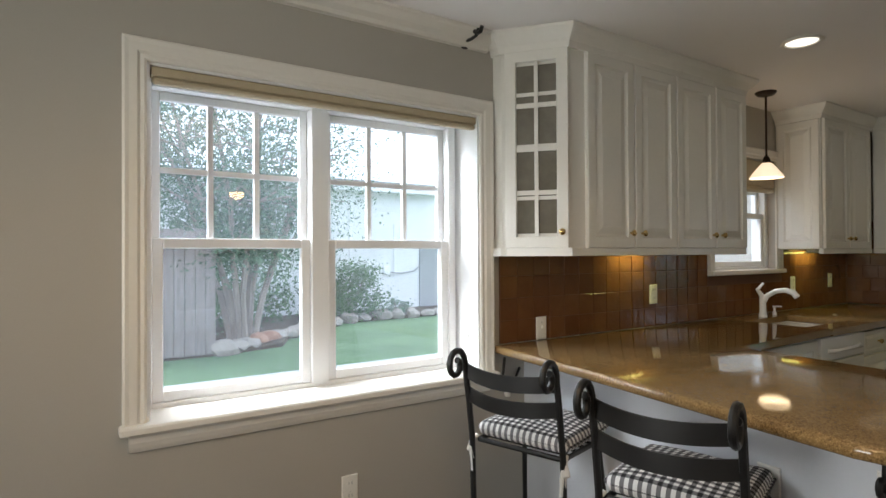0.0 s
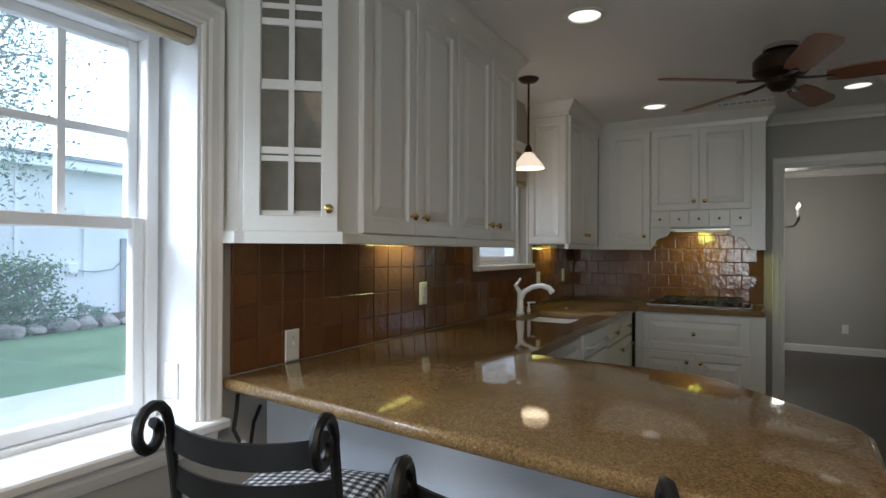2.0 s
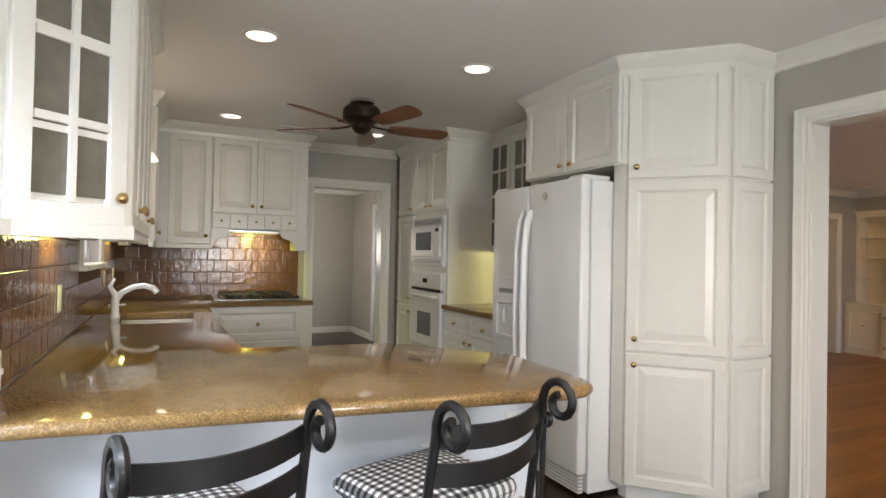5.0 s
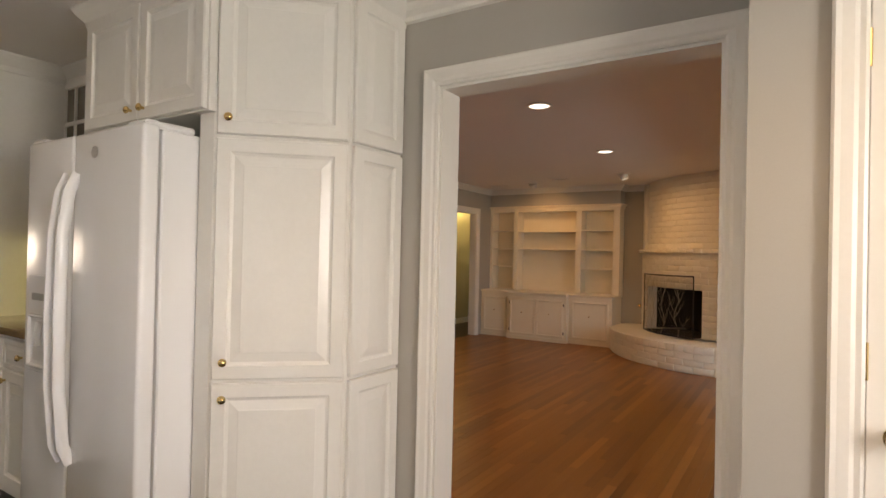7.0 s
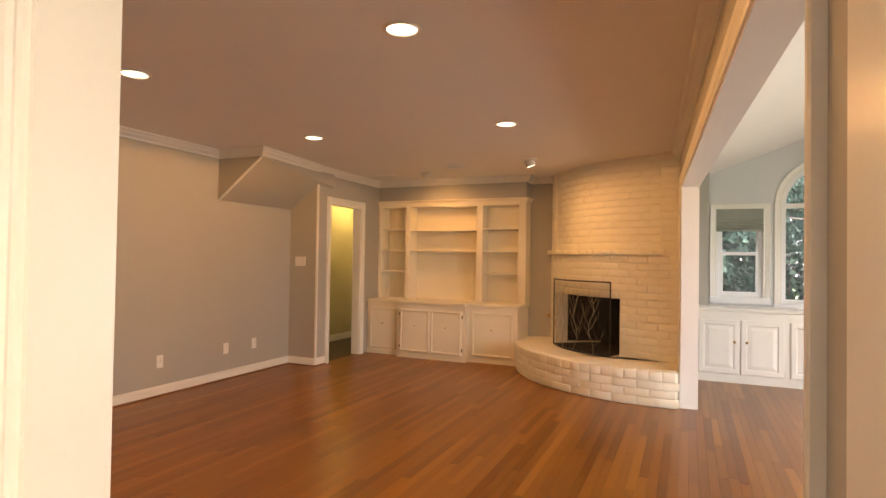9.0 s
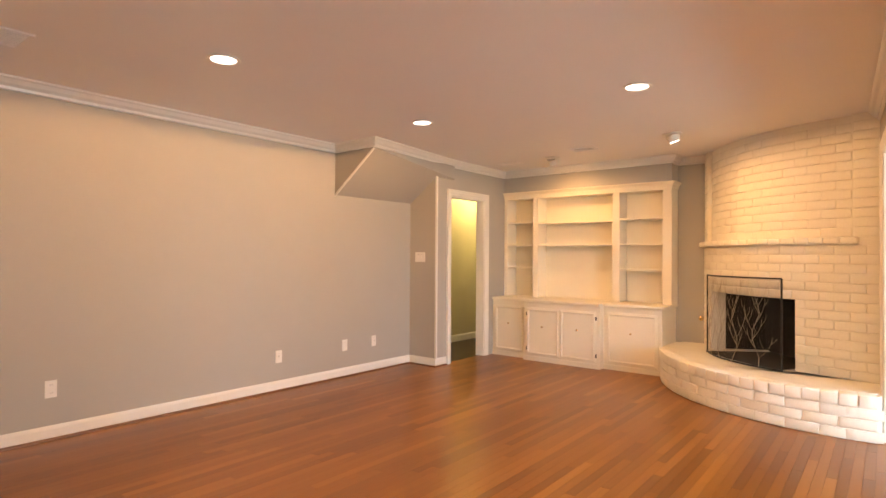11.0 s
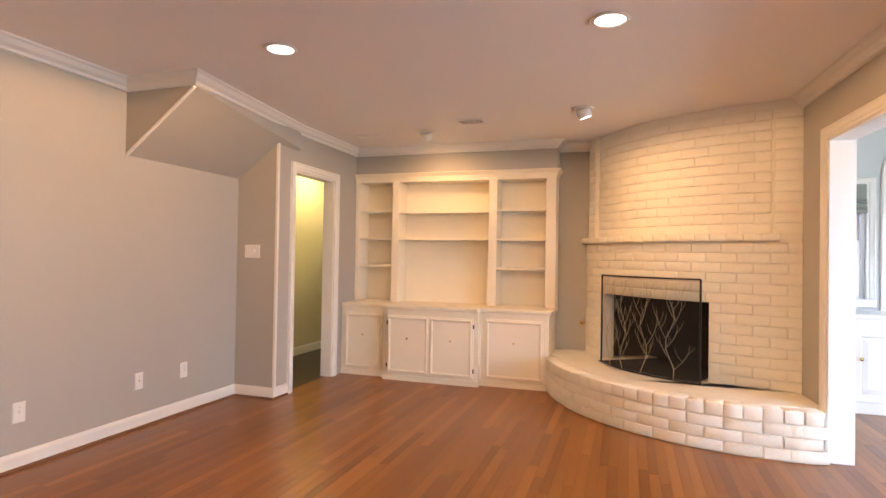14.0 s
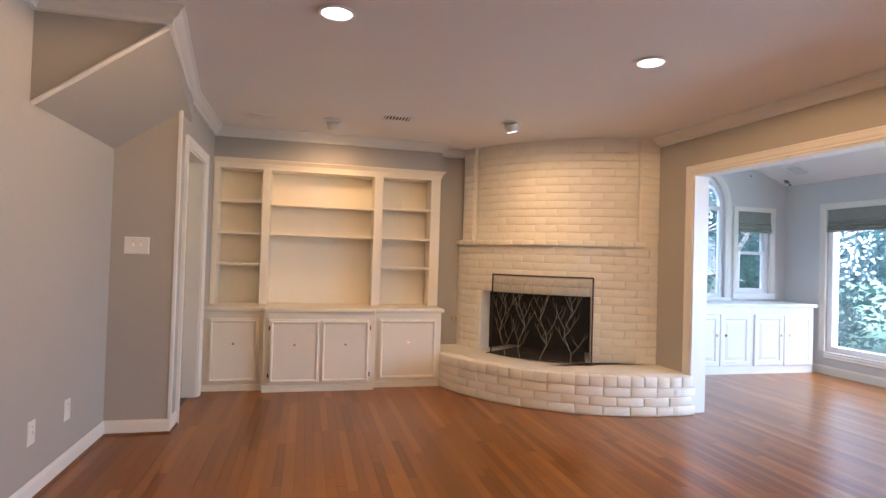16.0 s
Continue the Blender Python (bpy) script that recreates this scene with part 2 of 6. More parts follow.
def pane_material(name="window_glass", tint=(1, 1, 1), rough=0.0, veil=0.0):
    m, t, p = nodes_of(name)
    p.inputs["Base Color"].default_value = (*tint, 1)
    p.inputs["Roughness"].default_value = rough
    p.inputs["IOR"].default_value = 1.45
    p.inputs["Transmission Weight"].default_value = 1.0
    # Painted haze: a translucent mix washes out the view beyond the pane.
    if veil:
        veil_bsdf = t.nodes.new("ShaderNodeBsdfTranslucent")
        veil_bsdf.inputs["Color"].default_value = (0.78, 0.88, 1.0, 1)
        mix = t.nodes.new("ShaderNodeMixShader")
        streak = noise_tex(t, coords(t, (1, 1, 0.4)), 3.0, 3)
        link(t, math_node(t, "ADD", math_node(t, "MULTIPLY", streak, veil * 0.6), veil * 0.7), mix.inputs[0])
        link(t, p.outputs[0], mix.inputs[1])
        link(t, veil_bsdf.outputs[0], mix.inputs[2])
        link(t, mix.outputs[0], t.nodes["Material Output"].inputs[0])
    return m


GLASS = pane_material("hazed_window_glass", veil=0.02)
OVENGLASS = surface("dim_oven_glass", (0.17, 0.19, 0.21), (0.22, 0.24, 0.26), 0.1, fine=50, strength=0.01)
CABGLASS = surface("old_cabinet_glass", (0.14, 0.13, 0.105), (0.19, 0.175, 0.145), 0.04, big=9, fine=20, strength=0.05)


# ---- mesh helpers ----
def finish(name, bm, mat, parent=None, smooth=False):
    bmesh.ops.recalc_face_normals(bm, faces=bm.faces)
    if smooth:
        for f in bm.faces:
            f.smooth = True
    me = bpy.data.meshes.new(name)
    bm.to_mesh(me)
    bm.free()
    me.materials.append(mat)
    if smooth:
        me.set_sharp_from_angle(angle=radians(38))
    ob = new(name, me)
    if parent is not None:
        ob.parent = parent
    return ob


def part(name, bm, mat, parent, label="", smooth=False):
    ob = finish(name, bm, mat, parent, smooth)
    return tagged(ob, label) if label else ob


def structure(name, bm, mat, label="", smooth=False):
    return tagged(finish(name, bm, mat, None, smooth), label, kind="structure")


def thing(name, place, turn, label, category, group=""):
    e = new(name)
    e.empty_display_size = 0.1
    e.matrix_basis = pose(*place, 0, 0, turn)
    return tagged(e, label, category, group)


def box(bm, x0, x1, y0, y1, z0, z1, bevel=0.0, seg=1):
    v = [bm.verts.new(c) for c in ((x0, y0, z0), (x1, y0, z0), (x1, y1, z0), (x0, y1, z0), (x0, y0, z1), (x1, y0, z1), (x1, y1, z1), (x0, y1, z1))]
    fs = [bm.faces.new([v[i] for i in q]) for q in ((3, 2, 1, 0), (4, 5, 6, 7), (0, 1, 5, 4), (1, 2, 6, 5), (2, 3, 7, 6), (3, 0, 4, 7))]
    if bevel:
        es = list({e for f in fs for e in f.edges})
        bmesh.ops.bevel(bm, geom=es, offset=bevel, segments=seg, profile=0.5, affect="EDGES")
    return bm


def boxes(*rows, bevel=0.0):
    bm = bmesh.new()
    for r in rows:
        box(bm, *r, bevel=bevel)
    return bm


def prism(bm, poly, z0, z1, bevel=0.0, seg=2):
    lo = [bm.verts.new((x, y, z0)) for x, y in poly]
    hi = [bm.verts.new((x, y, z1)) for x, y in poly]
    fs = [bm.faces.new(lo[::-1]), bm.faces.new(hi)]
    n = len(poly)
    for i in range(n):
        fs.append(bm.faces.new((lo[i], lo[(i + 1) % n], hi[(i + 1) % n], hi[i])))
    if bevel:
        es = [e for f in fs[:2] for e in f.edges]
        bmesh.ops.bevel(bm, geom=es, offset=bevel, segments=seg, profile=0.5, affect="EDGES")
    return bm


def tube(bm, pts, r, n=8, caps=True, flat=None):
    """A round (or flattened) bar along points."""
    pts = [Vector(p) for p in pts]
    rings = []
    side = None
    for i, p in enumerate(pts):
        d = (pts[min(i + 1, len(pts) - 1)] - pts[max(i - 1, 0)]).normalized()
        if side is None:
            side = d.cross(Vector((0, 0, 1)) if abs(d.z) < 0.9 else Vector((0, 1, 0))).normalized()
        side = (side - d * side.dot(d)).normalized()
        up = d.cross(side)
        rr = r[i] if isinstance(r, (list, tuple)) else r
        a, b = (rr, rr) if flat is None else flat
        rings.append([bm.verts.new(p + side * a * math.cos(k * math.tau / n) + up * b * math.sin(k * math.tau / n)) for k in range(n)])
    for a, b in zip(rings, rings[1:]):
        for k in range(n):
            bm.faces.new((a[k], a[(k + 1) % n], b[(k + 1) % n], b[k]))
    if caps:
        bm.faces.new(rings[0][::-1])
        bm.faces.new(rings[-1])
    return bm


def lathe(bm, prof, n=20, at=(0, 0, 0), axis="z"):
    rings = []
    for r, h in prof:
        ring = []
        for k in range(n):
            c, s = r * math.cos(k * math.tau / n), r * math.sin(k * math.tau / n)
            q = (c, s, h) if axis == "z" else (c, h, s)
            ring.append(bm.verts.new((at[0] + q[0], at[1] + q[1], at[2] + q[2])))
        rings.append(ring)
    for a, b in zip(rings, rings[1:]):
        for k in range(n):
            bm.faces.new((a[k], a[(k + 1) % n], b[(k + 1) % n], b[k]))
    bm.faces.new(rings[0][::-1])
    bm.faces.new(rings[-1])
    return bm


def sweep(bm, path, prof, to=lambda u, v, w: (u, v, w), closed=False):
    """A moulding: prof is (out, height) swept along a flat path, out to its left, mitred at the corners."""
    P = [Vector(p) for p in path]
    n = len(P)
    rows = []
    for i in range(n):
        a = P[i] - P[i - 1] if (i or closed) else P[1] - P[0]
        b = P[(i + 1) % n] - P[i] if (i < n - 1 or closed) else P[-1] - P[-2]
        a.normalize(), b.normalize()
        na, nb = Vector((-a.y, a.x)), Vector((-b.y, b.x))
        m = (na + nb).normalized()
        m /= max(m.dot(na), 0.3)
        rows.append([bm.verts.new(to(P[i].x + m.x * o, P[i].y + m.y * o, h)) for o, h in prof])
    k = len(prof)
    for i in range(n if closed else n - 1):
        a, b = rows[i], rows[(i + 1) % n]
        for j in range(k):
            bm.faces.new((a[j], a[(j + 1) % k], b[(j + 1) % k], b[j]))
    if not closed:
        bm.faces.new(rows[0][::-1])
        bm.faces.new(rows[-1])
    return bm


CROWN = [(0, 0), (0.075, 0), (0.075, -0.012), (0.062, -0.02), (0.045, -0.045), (0.022, -0.062), (0.018, -0.08), (0.0, -0.085)]
BASEB = [(0, 0), (0.014, 0), (0.014, 0.078), (0.010, 0.09), (0.006, 0.10), (0, 0.10)]
CASING = [(0, 0), (0, 0.012), (0.008, 0.016), (0.020, 0.014), (0.030, 0.020), (0.055, 0.022), (0.068, 0.026), (0.075, 0.022), (0.075, 0)]


def at_z(z):
    return lambda u, v, w: (u, v, z + w)


def wall_x(bm, x0, x1, y0, y1, z0, z1, holes=()):
    """A wall along x from y0 to y1 thick, with holes (xa, xb, za, zb)."""
    cuts = sorted(holes)
    x = x0
    for xa, xb, za, zb in cuts:
        box(bm, x, xa, y0, y1, z0, z1)
        if za > z0:
            box(bm, xa, xb, y0, y1, z0, za)
        box(bm, xa, xb, y0, y1, zb, z1)
        x = xb
    box(bm, x, x1, y0, y1, z0, z1)
    return bm


def wall_y(bm, y0, y1, x0, x1, z0, z1, holes=()):
    y = y0
    for ya, yb, za, zb in sorted(holes):
        box(bm, x0, x1, y, ya, z0, z1)
        if za > z0:
            box(bm, x0, x1, ya, yb, z0, za)
        box(bm, x0, x1, ya, yb, zb, z1)
        y = yb
    box(bm, x0, x1, y, y1, z0, z1)
    return bm


def no_shadow(ob):
    ob.visible_shadow = False
    return ob


# ---- large structure ----
H = 2.44
NY, EX, SY, LX = 2.185, 5.75, -1.19, 5.48


def xw(y):
    """The west wall of the living room runs a few degrees off the square."""
    return 0.98 - 0.0565 * (y + 6.25)


structure("floor_kitchen", boxes((-1.8, 5.9, -1.26, 2.46, -0.12, -0.012), (5.9, 9.7, -1.26, 4.0, -0.12, -0.012)), SUBFLOOR, "dark wooden kitchen floor base")
structure("floor_living", boxes((-2.1, 6.3, -10.0, -1.26, -0.12, -0.012)), SUBFLOOR, "dark gaps under amber oak strip floor")
structure("ceiling_kitchen", boxes((-1.8, 5.9, -1.26, 2.47, H, H + 0.12), (5.9, 9.7, -1.26, 4.0, H, H + 0.12)), CEIL, "plain white kitchen ceiling")
bm = bmesh.new()
prism(bm, [(xw(-1.26) - 0.1, -1.26), (xw(-8.1) - 0.1, -8.1), (6.3, -10.0), (6.3, -1.26)], H, H + 0.12)
structure("ceiling_living", bm, CEIL, "plain off-white living room ceiling")

WIN1 = (0.205, 1.650, 0.785, 2.04)
WIN2 = (3.66, 4.50, 1.235, 2.06)
structure("wall_north", wall_x(bmesh.new(), -1.8, 5.9, NY, 2.47, -0.1, H, [WIN1, WIN2]), WALL, "greige painted wall with two windows")
# The hole is never in view; it is added to let daylight in.
structure("wall_west_kitchen", wall_y(bmesh.new(), -1.33, NY, -1.8, -1.68, 0, H, [(0.2, 1.3, 0.85, 2.0)]), WALL, "greige painted wall with an added, unseen opening")
structure("wall_east_kitchen", wall_y(bmesh.new(), -1.33, NY, EX, 5.9, 0, H, [(-0.27, 0.475, 0, 2.02)]), WALL, "greige painted wall with a doorway")
structure("wall_south_kitchen", wall_x(bmesh.new(), 0.67, EX, -1.33, SY, 0, H, [(0.76, 1.865, 0, 2.05)]), WALL, "greige wall with a wide cased doorway")
structure("wall_jog", wall_x(bmesh.new(), -1.68, 0.53, -0.98, -0.84, 0, H, [(-0.36, 0.415, 0, 2.03)]), WALL, "greige wall beside the doorway")
structure("wall_jog_return", boxes((0.53, 0.67, -1.33, -0.84, 0, H)), WALL, "short greige return wall with a light switch")
structure("wall_closet", boxes((-1.68, 0.53, -1.9, -1.8, 0, H)), WALL, "plain closet wall")
structure("wall_living_east", boxes((LX, 5.6, -6.27, -1.33, 0, H)), WALL, "long greige living room wall")
structure("wall_nook", boxes((5.2, 5.6, -6.39, -6.27, 0, H)), WALL, "greige wall under the stairs")
structure("wall_hall_door", wall_y(bmesh.new(), -8.15, -6.27, 5.08, 5.2, 0, H, [(-7.27, -6.55, 0, 2.02)]), WALL, "greige wall with the hall doorway")
structure("wall_south_living", boxes((0.7, 5.08, -8.15, -8.0, 0, H)), WALL, "greige wall behind bookcase and fireplace")
structure("soffit_bookcase", boxes((2.862, 5.078, -7.998, -7.75, 2.155, H - 0.002)), WALL, "greige soffit above the bookcase")
bm = bmesh.new()
prism(bm, [(xw(-8.0), -8.0), (xw(-6.25), -6.25), (xw(-6.25) - 0.14, -6.25), (xw(-8.0) - 0.14, -8.0)], 0, H)
prism(bm, [(xw(-6.25), -6.25), (xw(-1.75), -1.75), (xw(-1.75) - 0.14, -1.75), (xw(-6.25) - 0.14, -6.25)], 2.04, H)
prism(bm, [(xw(-1.75), -1.75), (xw(-1.33), -1.33), (xw(-1.33) - 0.14, -1.33), (xw(-1.75) - 0.14, -1.75)], 0, H)
structure("wall_west_living", bm, WALL, "greige wall with a wide opening to the sunroom")

# stair underside that slopes down to the east wall
bm = bmesh.new()
q = [(LX, -5.09, 1.92), (4.90, -5.09, 2.35), (4.90, -5.09, H - 0.002), (LX, -5.09, H - 0.002), (LX, -6.6, 1.92), (5.06, -6.6, 2.225), (5.06, -6.6, H - 0.002), (LX, -6.6, H - 0.002)]
v = [bm.verts.new(c) for c in q]
for f in ((0, 1, 2, 3), (4, 7, 6, 5), (0, 4, 5, 1), (1, 5, 6, 2), (2, 6, 7, 3), (3, 7, 4, 0)):
    bm.faces.new([v[i] for i in f])
structure("stair_soffit", bm, WALL, "sloping greige underside of a staircase")
structure("trim_soffit", tube(bmesh.new(), [(LX - 0.01, -5.085, 1.915), (4.90, -5.085, 2.345)], 0.012, 6), TRIM, "thin white corner bead")
structure("trim_nook_corner", boxes((5.062, 5.086, -6.288, -6.262, 0.1, 2.22), bevel=0.003), TRIM, "white corner bead")

# hall behind the living room door
# The lamp's yellow light is put into the hall wall's base colour.
structure("wall_hall_back", boxes((6.1, 6.2, -10, -6.39, 0, H)), surface("hall_lamplit_wall", (0.50, 0.46, 0.30), (0.54, 0.50, 0.34), 0.65), "hall wall coloured olive yellow as its lamp lights it")
structure("wall_hall_end", boxes((5.0, 6.1, -10, -9.9, 0, H)), WALL, "plain hall wall")
structure("wall_hall_side", boxes((5.08, 5.2, -9.9, -8.15, 0, H)), WALL, "plain hall wall")
structure("wall_hall_near", boxes((5.6, 6.1, -6.39, -6.27, 0, H)), WALL, "plain hall wall")
structure("baseboard_hall", sweep(bmesh.new(), [(6.1, -9.9), (6.1, -6.39)], BASEB), TRIM)

# room behind the kitchen doorway
structure("wall_dining_east", boxes((9.5, 9.62, -1.1, 4.0, 0, H)), WALL, "plain greige dining room wall")
structure("wall_dining_south", wall_x(bmesh.new(), 5.9, 9.5, -1.2, -1.08, 0, H, [(7.55, 8.35, 0, 2.03)]), WALL, "greige dining room wall with a door opening")
structure("wall_dining_west", boxes((5.78, 5.9, 2.47, 4.0, -0.1, H)), WALL, "plain dining room wall")
structure("wall_dining_north", boxes((5.9, 9.5, 3.9, 4.0, 0, H)), WALL, "plain dining room wall")
structure("baseboard_dining", sweep(bmesh.new(), [(8.42, -1.08), (9.5, -1.08), (9.5, 3.9)], BASEB), TRIM)
structure("trim_dining_crown", sweep(bmesh.new(), [(5.9, -1.08), (9.5, -1.08), (9.5, 3.9)], CROWN, at_z(H)), TRIM)
structure("trim_dining_door", sweep(bmesh.new(), [(8.35, 0), (8.35, 2.03), (7.55, 2.03), (7.55, 0)], [(-o, h) for o, h in CASING], lambda u, v, w: (u, -1.08 + w, v)), TRIM)
structure("wall_dining_closet", boxes((7.4, 8.5, -2.2, -2.1, 0, H)), WALL, "plain wall")

# sunroom
SW, SS, RIDGE = -1.95, -8.2, -0.54


def sun_z(x):
    return 2.87 - 0.37 * abs(x - RIDGE)


bm = bmesh.new()
AR, AC, AZ, ASILL = 0.47, RIDGE, 2.02, 0.87
HUNG = (-1.69, -1.20, 0.93, 1.97)
HUNG2 = (0.12, 0.61, 0.93, 1.97)
wall_x(bm, -2.1, AC - AR, -8.35, SS, 0, 2.02, [HUNG])
box(bm, AC - AR, AC + AR, -8.35, SS, 0, ASILL)
wall_x(bm, AC + AR, 1.05, -8.35, SS, 0, 2.02, [HUNG2])
N = 18
arc = [(AC - AR * math.cos(math.pi * k / N), AZ + AR * math.sin(math.pi * k / N)) for k in range(N + 1)]
low = [(-2.1, AZ)] + arc + [(1.05, AZ)]
top = [(x, sun_z(x) + 0.1) for x, z in low]
for y in (-8.35, SS):
    a = [bm.verts.new((x, y, z)) for x, z in low]
    b = [bm.verts.new((x, y, z)) for x, z in top]
    for i in range(len(a) - 1):
        bm.faces.new((a[i], a[i + 1], b[i + 1], b[i]))
    if y == SS:
        for i in range(1, len(a) - 2):
            bm.faces.new((a[i], keep[i], keep[i + 1], a[i + 1]))
    keep = a
structure("wall_sunroom_south", bm, SUNWALL, "pale grey sunroom wall with an arched window")
structure("wall_sunroom_west", wall_y(bmesh.new(), -8.35, -1.4, -2.1, SW, 0, 2.5, [(-7.60, -2.4, 0.27, 1.99)]), SUNWALL, "pale grey sunroom wall with a picture window")
structure("wall_sunroom_north", boxes((SW, 0.6, -1.98, -1.9, 0, 3.0)), SUNWALL, "pale grey sunroom wall")
bm = bmesh.new()
prism(bm, [(xw(-8.2) - 0.14, -8.2), (xw(-1.4) - 0.14, -1.4), (xw(-1.4) - 0.04, -1.4), (xw(-8.2) - 0.04, -8.2)], H + 0.0, 3.0)
structure("wall_sunroom_east_gable", bm, SUNWALL, "pale wall above the opening")
bm = bmesh.new()
for xa, xb, xc in ((-2.1, RIDGE, RIDGE), (RIDGE, xw(-8.35) - 0.13, xw(-1.4) - 0.13)):
    c = [(xa, -8.35, sun_z(xa)), (xb, -8.35, sun_z(xb)), (xc, -1.4, sun_z(xc)), (xa, -1.4, sun_z(xa))]
    lo = [bm.verts.new(p) for p in c]
    hi = [bm.verts.new((p[0], p[1], p[2] + 0.12)) for p in c]
    bm.faces.new(lo), bm.faces.new(hi[::-1])
    for i in range(4):
        bm.faces.new((lo[i], lo[(i + 1) % 4], hi[(i + 1) % 4], hi[i]))
structure("ceiling_sunroom", bm, CEIL, "white vaulted sunroom ceiling")

# mouldings
structure("trim_crown_kitchen", sweep(bmesh.new(), [(1.70, NY), (-1.68, NY), (-1.68, -0.84), (0.67, -0.84), (0.67, SY), (2.06, SY)], CROWN, at_z(H)), TRIM, "white crown moulding")
structure("trim_crown_kitchen_door", sweep(bmesh.new(), [(EX, -0.42), (EX, 0.58)], CROWN, at_z(H)), TRIM, "white crown moulding")
structure("trim_crown_living", sweep(bmesh.new(), [(1.6, -8.0), (2.862, -8.0), (2.862, -7.75), (5.08, -7.75), (5.08, -6.55), (4.90, -5.09), (LX, -5.09), (LX, -1.33), (xw(-1.33), -1.33), (xw(-6.95), -6.95)], CROWN, at_z(H)), TRIM, "white crown moulding")
structure("baseboard_living", sweep(bmesh.new(), [(5.08, -6.47), (5.08, -6.27), (LX, -6.27), (LX, -1.33), (1.95, -1.33)], BASEB), TRIM, "white baseboard")
structure("trim_shoe_living", sweep(bmesh.new(), [(5.066, -6.47), (5.066, -6.256), (LX - 0.014, -6.256), (LX - 0.014, -1.344)], [(0, -0.011), (0.012, -0.011), (0.010, 0.008), (0.004, 0.016), (0, 0.018)]), surface("brown_shoe_moulding", (0.16, 0.07, 0.03), (0.2, 0.09, 0.04), 0.4), "brown quarter-round shoe moulding")
structure("baseboard_kitchen", sweep(bmesh.new(), [(1.68, NY), (-1.68, NY), (-1.68, -0.84), (-0.44, -0.84)], BASEB), TRIM, "white baseboard")
structure("baseboard_sunroom", sweep(bmesh.new(), [(SW, -1.98), (SW, SS), (-1.86, SS)], BASEB), TRIM, "white baseboard")


def casing(name, path, to, label="white moulded casing", prof=CASING):
    return structure(name, sweep(bmesh.new(), path, prof, to), TRIM, label)


def frame_path(a, b, z0, z1):
    return [(a, z0), (a, z1), (b, z1), (b, z0)]


casing("trim_window_1", frame_path(WIN1[0] + 0.0, WIN1[1], 0.785, WIN1[3]), lambda u, v, w: (u, NY - w, v))
casing("trim_window_2", frame_path(WIN2[0], WIN2[1], 1.235, WIN2[3]), lambda u, v, w: (u, NY - w, v))
casing("trim_doorway_kitchen", frame_path(0.76, 1.865, 0, 2.05), lambda u, v, w: (u, SY + w, v))
casing("trim_doorway_living", frame_path(0.76, 1.865, 0, 2.05), lambda u, v, w: (u, -1.33 - w, v))
casing("trim_door_dining", frame_path(-0.27, 0.475, 0, 2.02), lambda u, v, w: (EX - w, u, v))
casing("trim_door_dining_back", frame_path(-0.27, 0.475, 0, 2.02), lambda u, v, w: (5.9 + w, u, v))
casing("trim_door_hall", frame_path(-7.27, -6.55, 0, 2.02), lambda u, v, w: (5.08 - w, u, v))
casing("trim_closet_door", frame_path(-0.36, 0.415, 0, 2.03), lambda u, v, w: (u, -0.84 + w, v))
JAMB = [(0, 0), (0.012, 0), (0.012, 0.14), (0, 0.14)]
for nm, path, to in (("jamb_doorway", frame_path(1.8648, 0.7602, 0, 2.0498), lambda u, v, w: (u, -1.33 + w, v)),):
    structure(nm, sweep(bmesh.new(), path, JAMB, to), TRIM, "white door jamb lining")
structure("jamb_hall", sweep(bmesh.new(), frame_path(-6.5502, -7.2698, 0, 2.0198), [(0, 0), (0.012, 0), (0.012, 0.12), (0, 0.12)], lambda u, v, w: (5.08 + w, u, v)), TRIM, "white door jamb lining")
structure("jamb_dining", sweep(bmesh.new(), frame_path(0.4748, -0.2698, 0, 2.0198), [(0, 0), (0.012, 0), (0.012, 0.15), (0, 0.15)], lambda u, v, w: (EX + w, u, v)), TRIM, "white door jamb lining")
UX = Vector((-0.0565, 1, 0)).normalized()
PX = Vector((UX.y, -UX.x, 0))


def on_west(u, v, w):
    c = Vector((xw(-6.25), -6.25, 0)) + UX * u + PX * w
    return (c.x, c.y, v)


casing("trim_opening_living", frame_path(0.0, 4.5, 0, 2.04), on_west)
structure("jamb_opening", sweep(bmesh.new(), frame_path(4.4998, 0.0002, 0, 2.0398), [(0, 0.002), (0.012, 0.002), (0.012, -0.146), (0, -0.146)], on_west), VINYL, "white jamb lining of the sunroom opening")
for h in (HUNG, HUNG2):
    casing("trim_window_hung", [(h[0], h[2]), (h[0], h[3]), (h[1], h[3]), (h[1], h[2])], lambda u, v, w: (u, SS + w, v))
    structure("sill_window_hung", boxes((h[0] - 0.08, h[1] + 0.08, SS, SS + 0.03, h[2] - 0.075, h[2] - 0.002), bevel=0.004), VINYL, "white window sill")
apath = [(AC - AR, ASILL)] + arc + [(AC + AR, ASILL)]
casing("trim_window_arch", apath, lambda u, v, w: (u, SS + w, v), "white arched window casing")
structure("sill_window_arch", boxes((AC - AR - 0.08, AC + AR + 0.08, SS, SS + 0.03, ASILL - 0.075, ASILL - 0.002), bevel=0.004), VINYL, "white window sill")
casing("trim_window_west", [(-7.60, 0.27), (-2.4, 0.27), (-2.4, 1.99), (-7.60, 1.99), (-7.60, 0.27)][::-1], lambda u, v, w: (SW + w, u, v))

